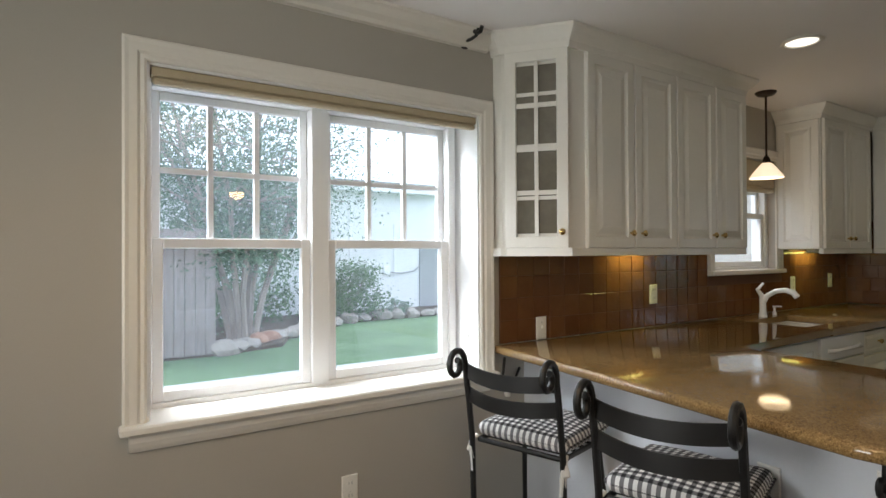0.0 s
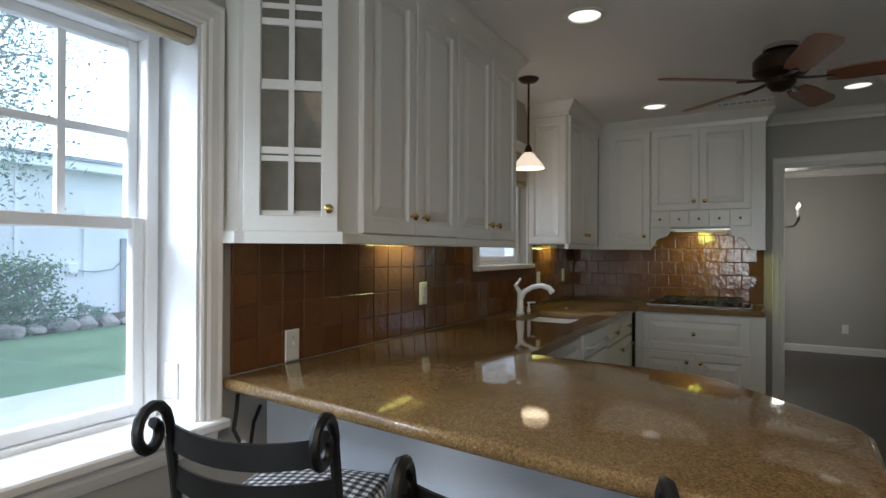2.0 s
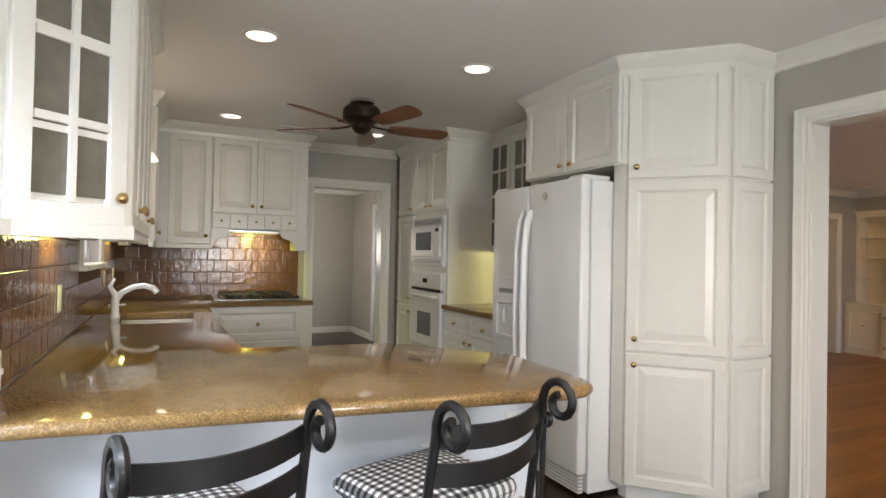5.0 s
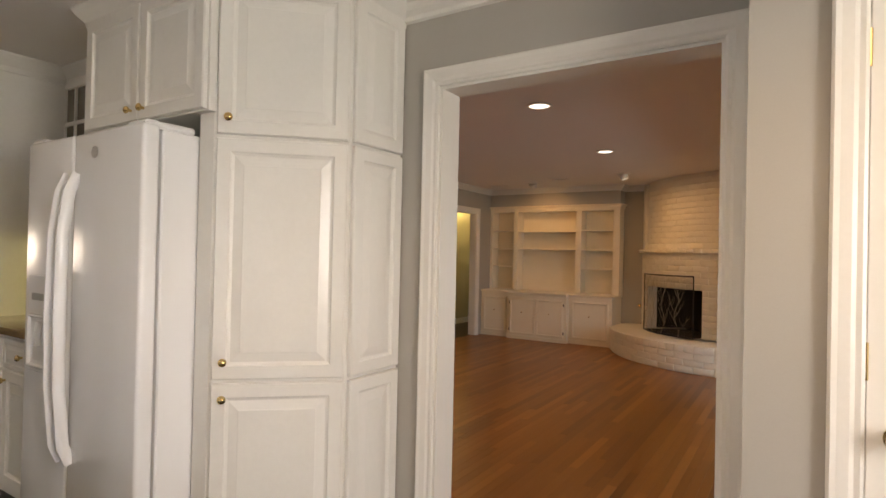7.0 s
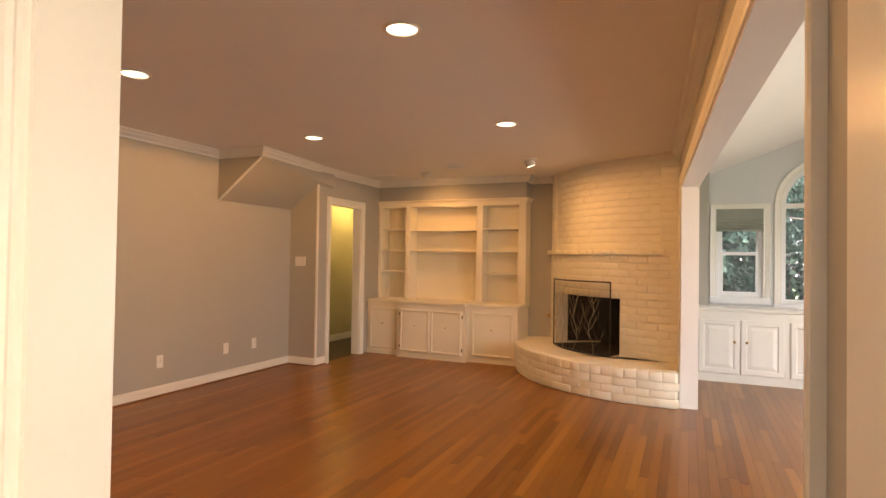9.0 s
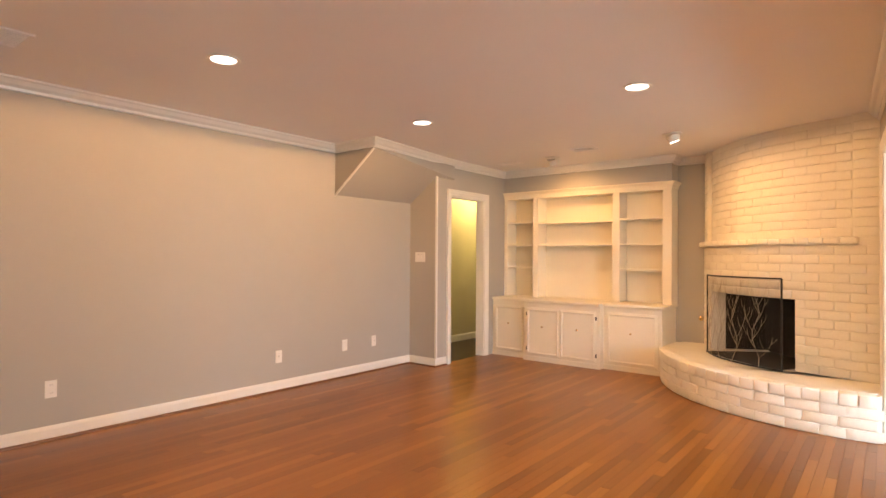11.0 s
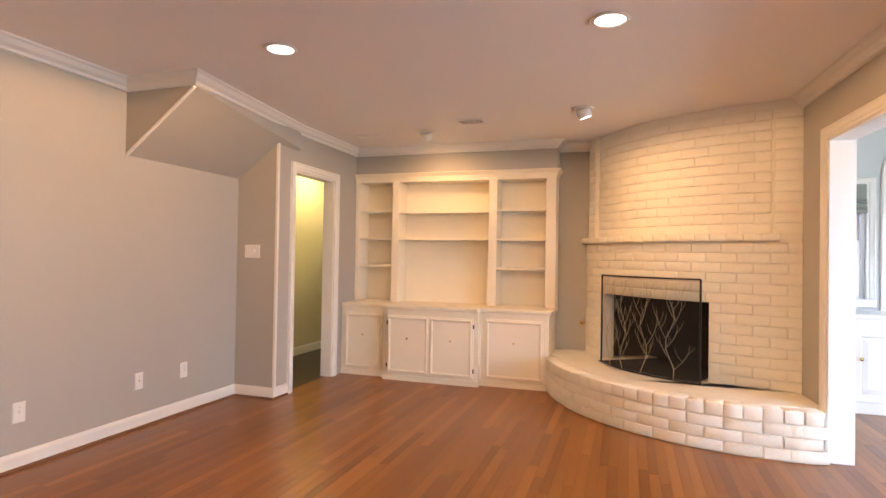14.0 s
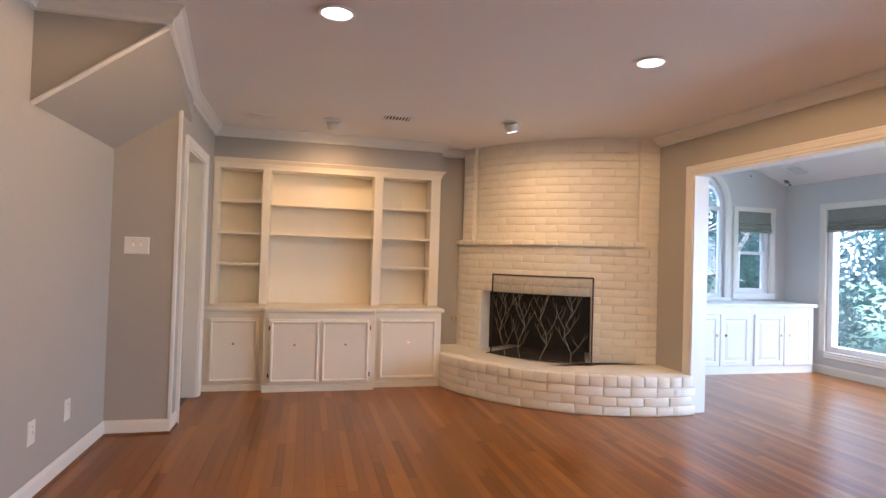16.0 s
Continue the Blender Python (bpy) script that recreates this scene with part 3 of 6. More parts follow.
# window stool and apron of the breakfast window
structure("sill_window_1", boxes((0.12, 1.73, 2.125, 2.36, 0.757, 0.787), bevel=0.006), TRIM, "deep white painted window stool")
structure("trim_apron", sweep(bmesh.new(), [(1.70, NY), (0.15, NY)], [(0, -0.065), (0.014, -0.065), (0.022, -0.05), (0.03, -0.03), (0.032, -0.012), (0.042, 0), (0, 0)], at_z(0.757)), TRIM, "moulded white apron below the stool")
structure("sill_window_2", boxes((3.58, 4.58, 2.14, 2.36, 1.205, 1.237), bevel=0.005), TRIM, "white window stool above the sink")
structure("jamb_window_1", sweep(bmesh.new(), [(WIN1[1] - 0.0002, 0.787), (WIN1[1] - 0.0002, 2.0398), (WIN1[0] + 0.0002, 2.0398), (WIN1[0] + 0.0002, 0.787)], [(0, 0), (0.01, 0), (0.01, 0.2), (0, 0.2)], lambda u, v, w: (u, NY + w - 0.001, v)), VINYL, "white reveal lining")


def sash(bm, a, b, z0, z1, y0, y1, w=0.038, cols=1, rows=1, bar=0.022):
    box(bm, a, a + w, y0, y1, z0, z1, 0.004)
    box(bm, b - w, b, y0, y1, z0, z1, 0.004)
    box(bm, a + w, b - w, y0, y1, z1 - w, z1, 0.004)
    box(bm, a + w, b - w, y0, y1, z0, z0 + w, 0.004)
    for i in range(1, cols):
        x = a + w + (b - a - 2 * w) * i / cols
        box(bm, x - bar / 2, x + bar / 2, y0 + 0.004, y1 - 0.004, z0 + w, z1 - w)
    for i in range(1, rows):
        z = z0 + w + (z1 - z0 - 2 * w) * i / rows
        box(bm, a + w, b - w, y0 + 0.006, y1 - 0.006, z - bar / 2, z + bar / 2)
    return bm


def hung_window(name, place, turn, label, units, z0, zm, z1, cols, rows, depth):
    """A window with double-hung units; local x along it, glass at y = 0, inside towards -y."""
    w = tagged(thing(name, place, turn, label, ""), kind="structure")
    a, b = units[0][0] - 0.04, units[-1][1] + 0.04
    bm = bmesh.new()
    box(bm, a, units[0][0], -0.05, depth, z0 - 0.02, z1 + 0.04, 0.003)
    box(bm, units[-1][1], b, -0.05, depth, z0 - 0.02, z1 + 0.04, 0.003)
    box(bm, units[0][0], units[-1][1], -0.05, depth, z1, z1 + 0.04, 0.003)
    box(bm, units[0][0], units[-1][1], -0.05, depth, z0 - 0.02, z0 + 0.006, 0.003)
    for p, n in zip(units, units[1:]):
        box(bm, p[1], n[0], -0.06, depth, z0, z1, 0.003)
    part("window_frame", bm, VINYL, w)
    for p in units:
        part("upper_sash", sash(bmesh.new(), p[0], p[1], zm - 0.02, z1, 0.0, 0.03, 0.034, cols, rows), VINYL, w, "white vinyl upper sash with muntins")
        part("lower_sash", sash(bmesh.new(), p[0], p[1], z0 + 0.006, zm + 0.02, -0.04, -0.005, 0.04), VINYL, w, "white vinyl lower sash")
        no_shadow(part("pane", boxes((p[0] + 0.03, p[1] - 0.03, 0.013, 0.017, zm, z1 - 0.03)), GLASS, w, "clear glass pane"))
        no_shadow(part("pane", boxes((p[0] + 0.03, p[1] - 0.03, -0.024, -0.02, z0 + 0.03, zm + 0.01)), GLASS, w, "clear glass pane"))
    return w


hung_window("window_1", (0, 2.40, 0), 0, "white twin double-hung window with muntins", [(0.238, 0.858), (0.936, 1.582)], 0.80, 1.41, 2.0, 3, 2, 0.06)
hung_window("window_2", (0, 2.29, 0), 0, "white double-hung window above the sink", [(3.70, 4.46)], 1.25, 1.64, 2.02, 3, 2, 0.06)
hung_window("window_3", (0, -8.27, 0), 180, "white double-hung sunroom window", [(1.23, 1.66)], 0.945, 1.45, 1.94, 1, 1, 0.05)
hung_window("window_6", (0, -8.27, 0), 180, "white double-hung sunroom window", [(-0.58, -0.15)], 0.945, 1.45, 1.94, 1, 1, 0.05)
w = tagged(thing("window_4", (0, -8.27, 0), 0, "white arched sunroom window with a transom bar", ""), kind="structure")
apath2 = [(AC - AR + 0.001, ASILL + 0.001)] + [(AC + (x - AC) * 0.998, z - 0.001) for x, z in arc] + [(AC + AR - 0.001, ASILL + 0.001)]
part("window_frame", sweep(bmesh.new(), apath2[::-1], [(0, -0.03), (0.045, -0.03), (0.045, 0.03), (0, 0.03)], lambda u, v, w: (u, w, v), closed=True), VINYL, w)
part("transom_bar", boxes((AC - AR + 0.04, AC + AR - 0.04, -0.025, 0.025, AZ - 0.035, AZ + 0.02), bevel=0.004), VINYL, w)
bm = bmesh.new()
fan_pts = [(AC - AR + 0.02, ASILL + 0.02)] + [(AC + (x - AC) * 0.95, AZ + (z - AZ) * 0.95) for x, z in arc] + [(AC + AR - 0.02, ASILL + 0.02)]
pa = [bm.verts.new((x, -0.002, z)) for x, z in fan_pts]
pb = [bm.verts.new((x, 0.002, z)) for x, z in fan_pts]
bm.faces.new(pa), bm.faces.new(pb[::-1])
for i in range(len(pa)):
    bm.faces.new((pa[i], pb[i], pb[(i + 1) % len(pa)], pa[(i + 1) % len(pa)]))
no_shadow(part("pane", bm, GLASS, w, "clear arched glass pane"))
w = tagged(thing("window_5", (-2.02, 0, 0), 0, "large white picture window to the garden", ""), kind="structure")
bm = bmesh.new()
for ya, yb in ((-7.60, -7.53), (-6.28, -6.2), (-2.47, -2.4)):
    box(bm, -0.05, 0.05, ya, yb, 0.27, 1.99, 0.004)
box(bm, -0.05, 0.05, -7.53, -2.47, 0.27, 0.34, 0.004)
box(bm, -0.05, 0.05, -7.53, -2.47, 1.92, 1.99, 0.004)
part("window_frame", bm, VINYL, w)
no_shadow(part("pane", boxes((-0.002, 0.002, -7.54, -6.27, 0.33, 1.93)), GLASS, w, "clear glass pane"))


# ---- cabinets ----
def ring_panel(bm, w, h, t, rings, x0=0, z0=0):
    """A slab with its front at y=-t shaped by rings of (inset, depth back from the front)."""
    rows = []
    for inset, back in [(0, t)] + rings:
        rows.append([bm.verts.new((x0 + x, -t + back, z0 + z)) for x, z in ((inset, inset), (w - inset, inset), (w - inset, h - inset), (inset, h - inset))])
    bm.faces.new(rows[0][::-1])
    for a, b in zip(rows, rows[1:]):
        for k in range(4):
            bm.faces.new((a[k], a[(k + 1) % 4], b[(k + 1) % 4], b[k]))
    bm.faces.new(rows[-1])
    return bm


RAISED = [(0.0, 0.005), (0.005, 0.0), (0.052, 0.0), (0.057, 0.007), (0.066, 0.011), (0.100, 0.003), (0.104, 0.0015)]
DRAWER = [(0.0, 0.004), (0.004, 0.0), (0.024, 0.0), (0.027, 0.004), (0.032, 0.005), (0.048, 0.001), (0.05, 0.0)]


def knob_mesh(bm, x, z, y, r=0.016):
    return lathe(bm, [(0.006, 0.0), (0.006, -0.012), (r * 0.7, -0.014), (r, -0.020), (r, -0.025), (r * 0.6, -0.031), (0.002, -0.033)], 12, (x, y, z), axis="y")


def door(parent, x, z, w, h, knob=None, mat=WHITE, y=0.0, name="door", rings=RAISED):
    rr = rings if min(w, h) > 0.23 else DRAWER
    d = part(name, ring_panel(bmesh.new(), w, h, 0.02, rr, x, z), mat, parent)
    d.location.y = y
    if knob is not None:
        part("knob", knob_mesh(bmesh.new(), x + knob[0], z + knob[1], -0.02), BRASS, d, "polished brass knob", smooth=True)
    return d


def cabinet(name, place, turn, label, width, depth, z0, z1, fronts, group="", toe=0.0, rail=0.0, mat=WHITE):
    """A cabinet unit: front at y=0, body towards +y. fronts: (name, x, z, w, h, knob)."""
    c = thing(name, place, turn, label, "cabinet", group)
    bm = bmesh.new()
    if toe:
        box(bm, 0, width, 0.06, depth, z0, z0 + toe)
    box(bm, 0, width, 0, depth, z0 + toe, z1, 0.002)
    part("body", bm, mat, c)
    if rail:
        part("light_rail", boxes((0.0, width, -0.012, 0.02, z0 - rail, z0 + 0.004), bevel=0.004), mat, c)
    for nm, x, z, w, h, k in fronts:
        door(c, x, z, w, h, k, mat, name=nm)
    return c


def glazed_door(parent, x, w, z0, z1, ow):
    """A frame in one piece with a two by four grid of glazing bars."""
    d = part("door", sweep(bmesh.new(), [(x, z0), (x + w, z0), (x + w, z1), (x, z1)], [(0, 0), (0, 0.018), (0.003, 0.02), (ow - 0.004, 0.02), (ow, 0.012), (ow, 0)], lambda u, v, q: (u, -q, v), closed=True), WHITE, parent)
    part("glazing_bar", boxes((x + w / 2 - 0.009, x + w / 2 + 0.009, -0.0195, -0.001, z0 + ow, z1 - ow)), WHITE, d)
    for k in range(1, 4):
        z = z0 + ow + (z1 - z0 - 2 * ow) * k / 4
        part("glazing_bar", boxes((x + ow, x + w - ow, -0.0190, -0.0015, z - 0.011, z + 0.011)), WHITE, d)
    return d


G = 0.003
UB, UT = 1.385, 2.345
# north run of wall cabinets
edges = [2.055, 2.41, 2.77, 3.15, 3.488]
for a, b in ((0, 2), (2, 4)):
    x0, x1 = edges[a] - (0.105 if a == 0 else 0), edges[b]
    off = edges[a] - x0
    w1 = edges[a + 1] - edges[a]
    w2 = edges[b] - edges[a + 1]
    cabinet("wall_cabinet", (x0, 1.875, 0), 0, "white raised-panel wall cabinet with brass knobs", x1 - x0, NY - 1.877, UB, UT,
            [("door", off + G, UB + 0.004, w1 - 2 * G, UT - UB - 0.01, (w1 - 0.045, 0.075)), ("door", off + w1 + G, UB + 0.004, w2 - 2 * G, UT - UB - 0.01, (0.045, 0.075))], "wall cabinets", rail=0.035)
# angled glass cabinet at the end of the run
c = thing("glass_cabinet", (0, 0, 0), 0, "white angled wall cabinet with a divided glass door", "cabinet", "wall cabinets")
P1, P2 = Vector((1.76, 2.11)), Vector((1.948, 1.875))
bm = bmesh.new()
prism(bm, [(1.74, NY - 0.002), (1.95, NY - 0.002), (1.95, 1.875), (P2.x, P2.y), (P1.x, P1.y), (1.743, 2.12)], UB, UT)
part("body", bm, WHITE, c)
dirn = (P2 - P1).normalized()
W2 = (P2 - P1).length
hz0, hz1 = UB + 0.004, UT - 0.006
ow = 0.055
gd = glazed_door(c, 0, W2, hz0, hz1, ow)
part("pane", boxes((ow - 0.005, W2 - ow + 0.005, -0.008, -0.004, hz0 + 0.07, hz1 - 0.07)), CABGLASS, gd, "dim cabinet glass")
for z in (1.62, 1.87, 2.12):
    part("shelf_edge", boxes((ow - 0.004, W2 - ow + 0.004, -0.0105, -0.0085, z, z + 0.018)), WHITE, gd, "white shelf seen through the glass")
part("knob", knob_mesh(bmesh.new(), W2 - 0.028, hz0 + 0.075, -0.02), BRASS, gd, "polished brass knob", smooth=True)
gd.matrix_basis = Matrix.Translation((P1.x, P1.y, 0)) @ Matrix.Rotation(math.atan2(dirn.y, dirn.x), 4, "Z")
part("light_rail", sweep(bmesh.new(), [(1.735, NY - 0.01), (1.737, 2.115), (1.755, 2.10), (1.944, 1.863), (1.95, 1.863)][::-1], [(0, 0), (0.02, 0), (0.02, 0.039), (0, 0.039)], at_z(UB - 0.035)), WHITE, c)
# crown over the north run
CABCROWN = [(0, -0.10), (0.012, -0.10), (0.018, -0.07), (0.05, -0.035), (0.065, -0.012), (0.065, 0), (0, 0)]
structure("trim_cabinet_crown_north", sweep(bmesh.new(), [(3.49, NY), (3.49, 1.875), (1.948, 1.875), (1.76, 2.11), (1.74, 2.13), (1.74, NY)][::-1], [(-o, h) for o, h in CABCROWN], at_z(H - 0.001)), WHITE, "white crown moulding on the cabinets")
# corner wall cabinets beyond the sink window
cabinet("wall_cabinet", (4.525, 1.875, 0), 0, "white raised-panel corner wall cabinet", 0.86, NY - 1.877, UB, UT,
        [("door", 0.02, UB + 0.004, 0.40, UT - UB - 0.01, (0.36, 0.075)), ("door", 0.424, UB + 0.004, 0.40, UT - UB - 0.01, (0.04, 0.075))], "wall cabinets", rail=0.035)
c = thing("end_panel", (4.523, NY - 0.004, 0), -90, "white raised panel closing the cabinet end", "panel")
part("panel", ring_panel(bmesh.new(), NY - 1.885, UT - UB - 0.01, 0.012, RAISED, 0.0, UB + 0.004), WHITE, c)
# east run over the cooktop; local x runs towards -y
cabinet("wall_cabinet", (5.43, 1.872, 0), -90, "white raised-panel wall cabinet beside the hood", 0.435, EX - 5.432, UB, UT, [("door", 0.09, UB + 0.004, 0.34, UT - UB - 0.01, (0.30, 0.075))], "wall cabinets", rail=0.035)
hood = cabinet("hood_cabinet", (5.43, 1.435, 0), -90, "white hood cabinet with five small spice drawers", 0.835, EX - 5.432, 1.53, UT,
               [("door", 0.005, 1.672, 0.365, UT - 1.68, (0.33, 0.07)), ("door", 0.374, 1.672, 0.365, UT - 1.68, (0.04, 0.07))], "wall cabinets")
for k in range(5):
    d = part("spice_drawer", ring_panel(bmesh.new(), 0.144, 0.125, 0.02, [(0, 0.003), (0.003, 0.0)], 0.006 + 0.147 * k, 1.537), WHITE, hood)
    part("knob", knob_mesh(bmesh.new(), 0.006 + 0.147 * k + 0.072, 1.60, -0.02, 0.011), BRASS, d, "small brass knob", smooth=True)
part("side_panel", boxes((0.742, 0.835, -0.002, EX - 5.432, 1.35, UT - 0.001), bevel=0.002), WHITE, hood)
for sx, sg in ((0.0, 1), (0.742, -1)):
    bm = bmesh.new()
    pts = [(0, 1.532), (0.15, 1.532), (0.15, 1.50), (0.135, 1.47), (0.10, 1.452), (0.07, 1.445), (0.045, 1.43), (0.03, 1.395), (0.0, 1.352)]
    fr = [bm.verts.new((sx + sg * x, -0.004, z)) for x, z in pts]
    bk = [bm.verts.new((sx + sg * x, 0.02, z)) for x, z in pts]
    bm.faces.new(fr), bm.faces.new(bk[::-1])
    for i in range(len(pts)):
        bm.faces.new((fr[i], fr[(i + 1) % len(pts)], bk[(i + 1) % len(pts)], bk[i]))
    part("bracket", bm, WHITE, hood, "curved scroll bracket")
structure("trim_cabinet_crown_east", sweep(bmesh.new(), [(EX, 0.60), (5.43, 0.60), (5.43, 1.875), (4.525, 1.875), (4.525, NY)], CABCROWN, at_z(H - 0.001)), WHITE, "white crown moulding on the cabinets")

# base cabinets along the north wall (sink) and below the cooktop
BZ = 0.868
cabinet("base_cabinet", (2.62, 1.53, 0), 0, "white base cabinet under the counter", 0.98, 0.64, 0, BZ, [("door", 0.01, 0.11, 0.475, 0.74, (0.43, 0.66)), ("door", 0.49, 0.11, 0.475, 0.74, (0.04, 0.66))], "base cabinets", toe=0.1)
dw = thing("dishwasher", (3.60, 1.53, 0), 0, "white dishwasher under the counter", "dishwasher")
part("body", boxes((0.002, 0.598, 0.0, 0.6, 0.1, BZ)), APPL, dw)
part("front", ring_panel(bmesh.new(), 0.59, 0.60, 0.025, [(0, 0.004), (0.004, 0)], 0.005, 0.11), APPL, dw)
part("control_panel", ring_panel(bmesh.new(), 0.59, 0.14, 0.03, [(0, 0.006), (0.006, 0)], 0.005, 0.72), APPL, dw)
part("handle", tube(bmesh.new(), [(0.08, -0.03, 0.78), (0.12, -0.055, 0.78), (0.48, -0.055, 0.78), (0.52, -0.03, 0.78)], 0.012, 8), APPL, dw, "white pull handle", smooth=True)
sb = cabinet("base_cabinet", (4.20, 1.53, 0), 0, "white base cabinet with drawers beside the sink", 0.93, 0.64, 0, BZ, [], "base cabinets", toe=0.1)
for x, w in ((0.01, 0.44), (0.46, 0.38)):
    door(sb, x, 0.70, w, 0.15, (w / 2, 0.075), name="drawer")
    door(sb, x, 0.11, w, 0.58, (w - 0.05, 0.52))
cb = cabinet("base_cabinet", (5.12, 1.50, 0), -90, "white base cabinet under the cooktop with a wide drawer", 0.90, EX - 5.122, 0, BZ, [("drawer", 0.055, 0.575, 0.745, 0.285, (0.372, 0.14)), ("door", 0.055, 0.11, 0.37, 0.455, (0.325, 0.39)), ("door", 0.43, 0.11, 0.37, 0.455, (0.045, 0.39))], "base cabinets", toe=0.1)
# peninsula
pn = thing("peninsula_base", (0, 0, 0), 0, "grey-white peninsula base under the granite top", "cabinet")
part("body", prism(bmesh.new(), [(1.93, NY - 0.004), (1.845, 0.50), (2.10, 0.46), (2.50, 0.80), (2.58, 1.525), (2.60, NY - 0.004)], 0, BZ), PENWALL, pn)
part("baseboard", sweep(bmesh.new(), [(1.93, NY - 0.006), (1.845, 0.50)], [(-o, h) for o, h in BASEB]), WHITE, pn)

# worktop in one piece
SK = (3.70, 4.27, 1.615, 1.995)
ct = thing("countertop", (0, 0, 0), 0, "polished brown speckled granite worktop with an eased edge", "countertop")
top_a = [(1.732, NY - 0.002), (1.535, 0.58), (1.545, 0.515), (1.575, 0.468), (1.63, 0.442), (2.08, 0.415), (2.17, 0.438), (2.565, 0.75), (2.61, 0.83), (2.635, 1.48), (SK[0], 1.48), (SK[0], NY - 0.002)]
zt = 0.91
part("slab", prism(bmesh.new(), top_a, zt - 0.042, zt, 0.019, 4), GRANITE, ct, smooth=True)
part("sink_surround", boxes((SK[0] + 0.0005, SK[1] - 0.0005, 1.48, SK[2], zt - 0.042, zt - 0.0006)), GRANITE, ct)
part("sink_surround", boxes((SK[0] + 0.0005, SK[1] - 0.0005, SK[3], NY - 0.002, zt - 0.042, zt - 0.0006)), GRANITE, ct)
part("corner_slab", prism(bmesh.new(), [(SK[1], 1.48), (5.07, 1.48), (5.07, 0.605), (EX - 0.002, 0.605), (EX - 0.002, NY - 0.002), (SK[1], NY - 0.002)], zt - 0.042, zt - 0.0004, 0.010, 2), GRANITE, ct, smooth=True)
SINKENAMEL = surface("dark_sink_enamel", (0.020, 0.013, 0.010), (0.03, 0.02, 0.016), 0.45, fine=150, strength=0.05)
sk = thing("sink", (0, 0, 0), 0, "undermount dark double-bowl sink", "sink")
bm = bmesh.new()
for xa, xb in ((SK[0], 3.965), (4.005, SK[1])):
    v0 = [bm.verts.new(p) for p in ((xa, SK[2], zt - 0.04), (xb, SK[2], zt - 0.04), (xb, SK[3], zt - 0.04), (xa, SK[3], zt - 0.04))]
    v1 = [bm.verts.new(p) for p in ((xa + 0.02, SK[2] + 0.02, zt - 0.22), (xb - 0.02, SK[2] + 0.02, zt - 0.22), (xb - 0.02, SK[3] - 0.02, zt - 0.22), (xa + 0.02, SK[3] - 0.02, zt - 0.22))]
    for i in range(4):
        bm.faces.new((v0[i], v0[(i + 1) % 4], v1[(i + 1) % 4], v1[i]))
    bm.faces.new(v1)
bmesh.ops.solidify(bm, geom=list(bm.faces), thickness=0.003)
part("bowls", bm, SINKENAMEL, sk)
part("divider", boxes((3.965, 4.005, SK[2], SK[3], zt - 0.20, zt - 0.045), bevel=0.006), SINKENAMEL, sk)
fc = thing("faucet", (4.03, 2.045, zt), 0, "white single-lever kitchen faucet with an arched spout", "faucet")
part("base", lathe(bmesh.new(), [(0.028, 0), (0.028, 0.01), (0.022, 0.03), (0.021, 0.13), (0.016, 0.15)], 16), APPL, fc, smooth=True)
part("spout", tube(bmesh.new(), [(0, 0, 0.10), (0.0, -0.03, 0.15), (0.0, -0.09, 0.185), (0.0, -0.15, 0.195), (0.0, -0.20, 0.18), (0, -0.225, 0.15)], [0.02, 0.018, 0.017, 0.018, 0.02, 0.02], 10), APPL, fc, smooth=True)
part("lever", tube(bmesh.new(), [(0, 0.0, 0.14), (-0.01, 0.03, 0.19), (0.03, 0.01, 0.235)], [0.018, 0.014, 0.008], 8), APPL, fc, smooth=True)
sp = thing("soap_dispenser", (4.20, 2.05, zt), 0, "small white soap pump beside the faucet", "soap dispenser")
part("pump", lathe(bmesh.new(), [(0.014, 0), (0.014, 0.02), (0.008, 0.03), (0.008, 0.06)], 10), APPL, sp, smooth=True)
part("nozzle", tube(bmesh.new(), [(0, 0.01, 0.062), (0, -0.05, 0.066)], 0.007, 6), APPL, sp)

# cooktop
ck = thing("cooktop", (5.40, 1.055, zt), 0, "black gas cooktop with cast-iron grates", "cooktop")
part("tray", boxes((-0.25, 0.25, -0.37, 0.37, 0.0005, 0.012), bevel=0.005), STEEL, ck)
part("glass_top", boxes((-0.235, 0.235, -0.355, 0.355, 0.0125, 0.016)), BLACKGLASS, ck)
for gx in (-0.11, 0.11):
    for gy in (-0.2, 0.0, 0.2):
        part("burner", lathe(bmesh.new(), [(0.045, 0.0165), (0.045, 0.024), (0.03, 0.026), (0.03, 0.034)], 14, (gx, gy, 0)), IRON, ck, smooth=True)
for gy in (-0.2, 0.0, 0.2):
    bm = bmesh.new()
    for s in (-0.09, 0.0, 0.09):
        tube(bm, [(-0.22, gy + s, 0.017), (-0.215, gy + s, 0.05), (0.215, gy + s, 0.05), (0.22, gy + s, 0.017)], 0.006, 5)
    for s in (-0.2, -0.1, 0.1, 0.2):
        tube(bm, [(s, gy - 0.095, 0.05), (s, gy + 0.095, 0.05)], 0.006, 5)
    part("grate", bm, IRON, ck)
for k in range(4):
    part("knob", lathe(bmesh.new(), [(0.016, 0.0165), (0.016, 0.036), (0.012, 0.04)], 10, (-0.215, -0.33 + 0.05 * k - 0.0, 0)), IRON, ck, smooth=True)

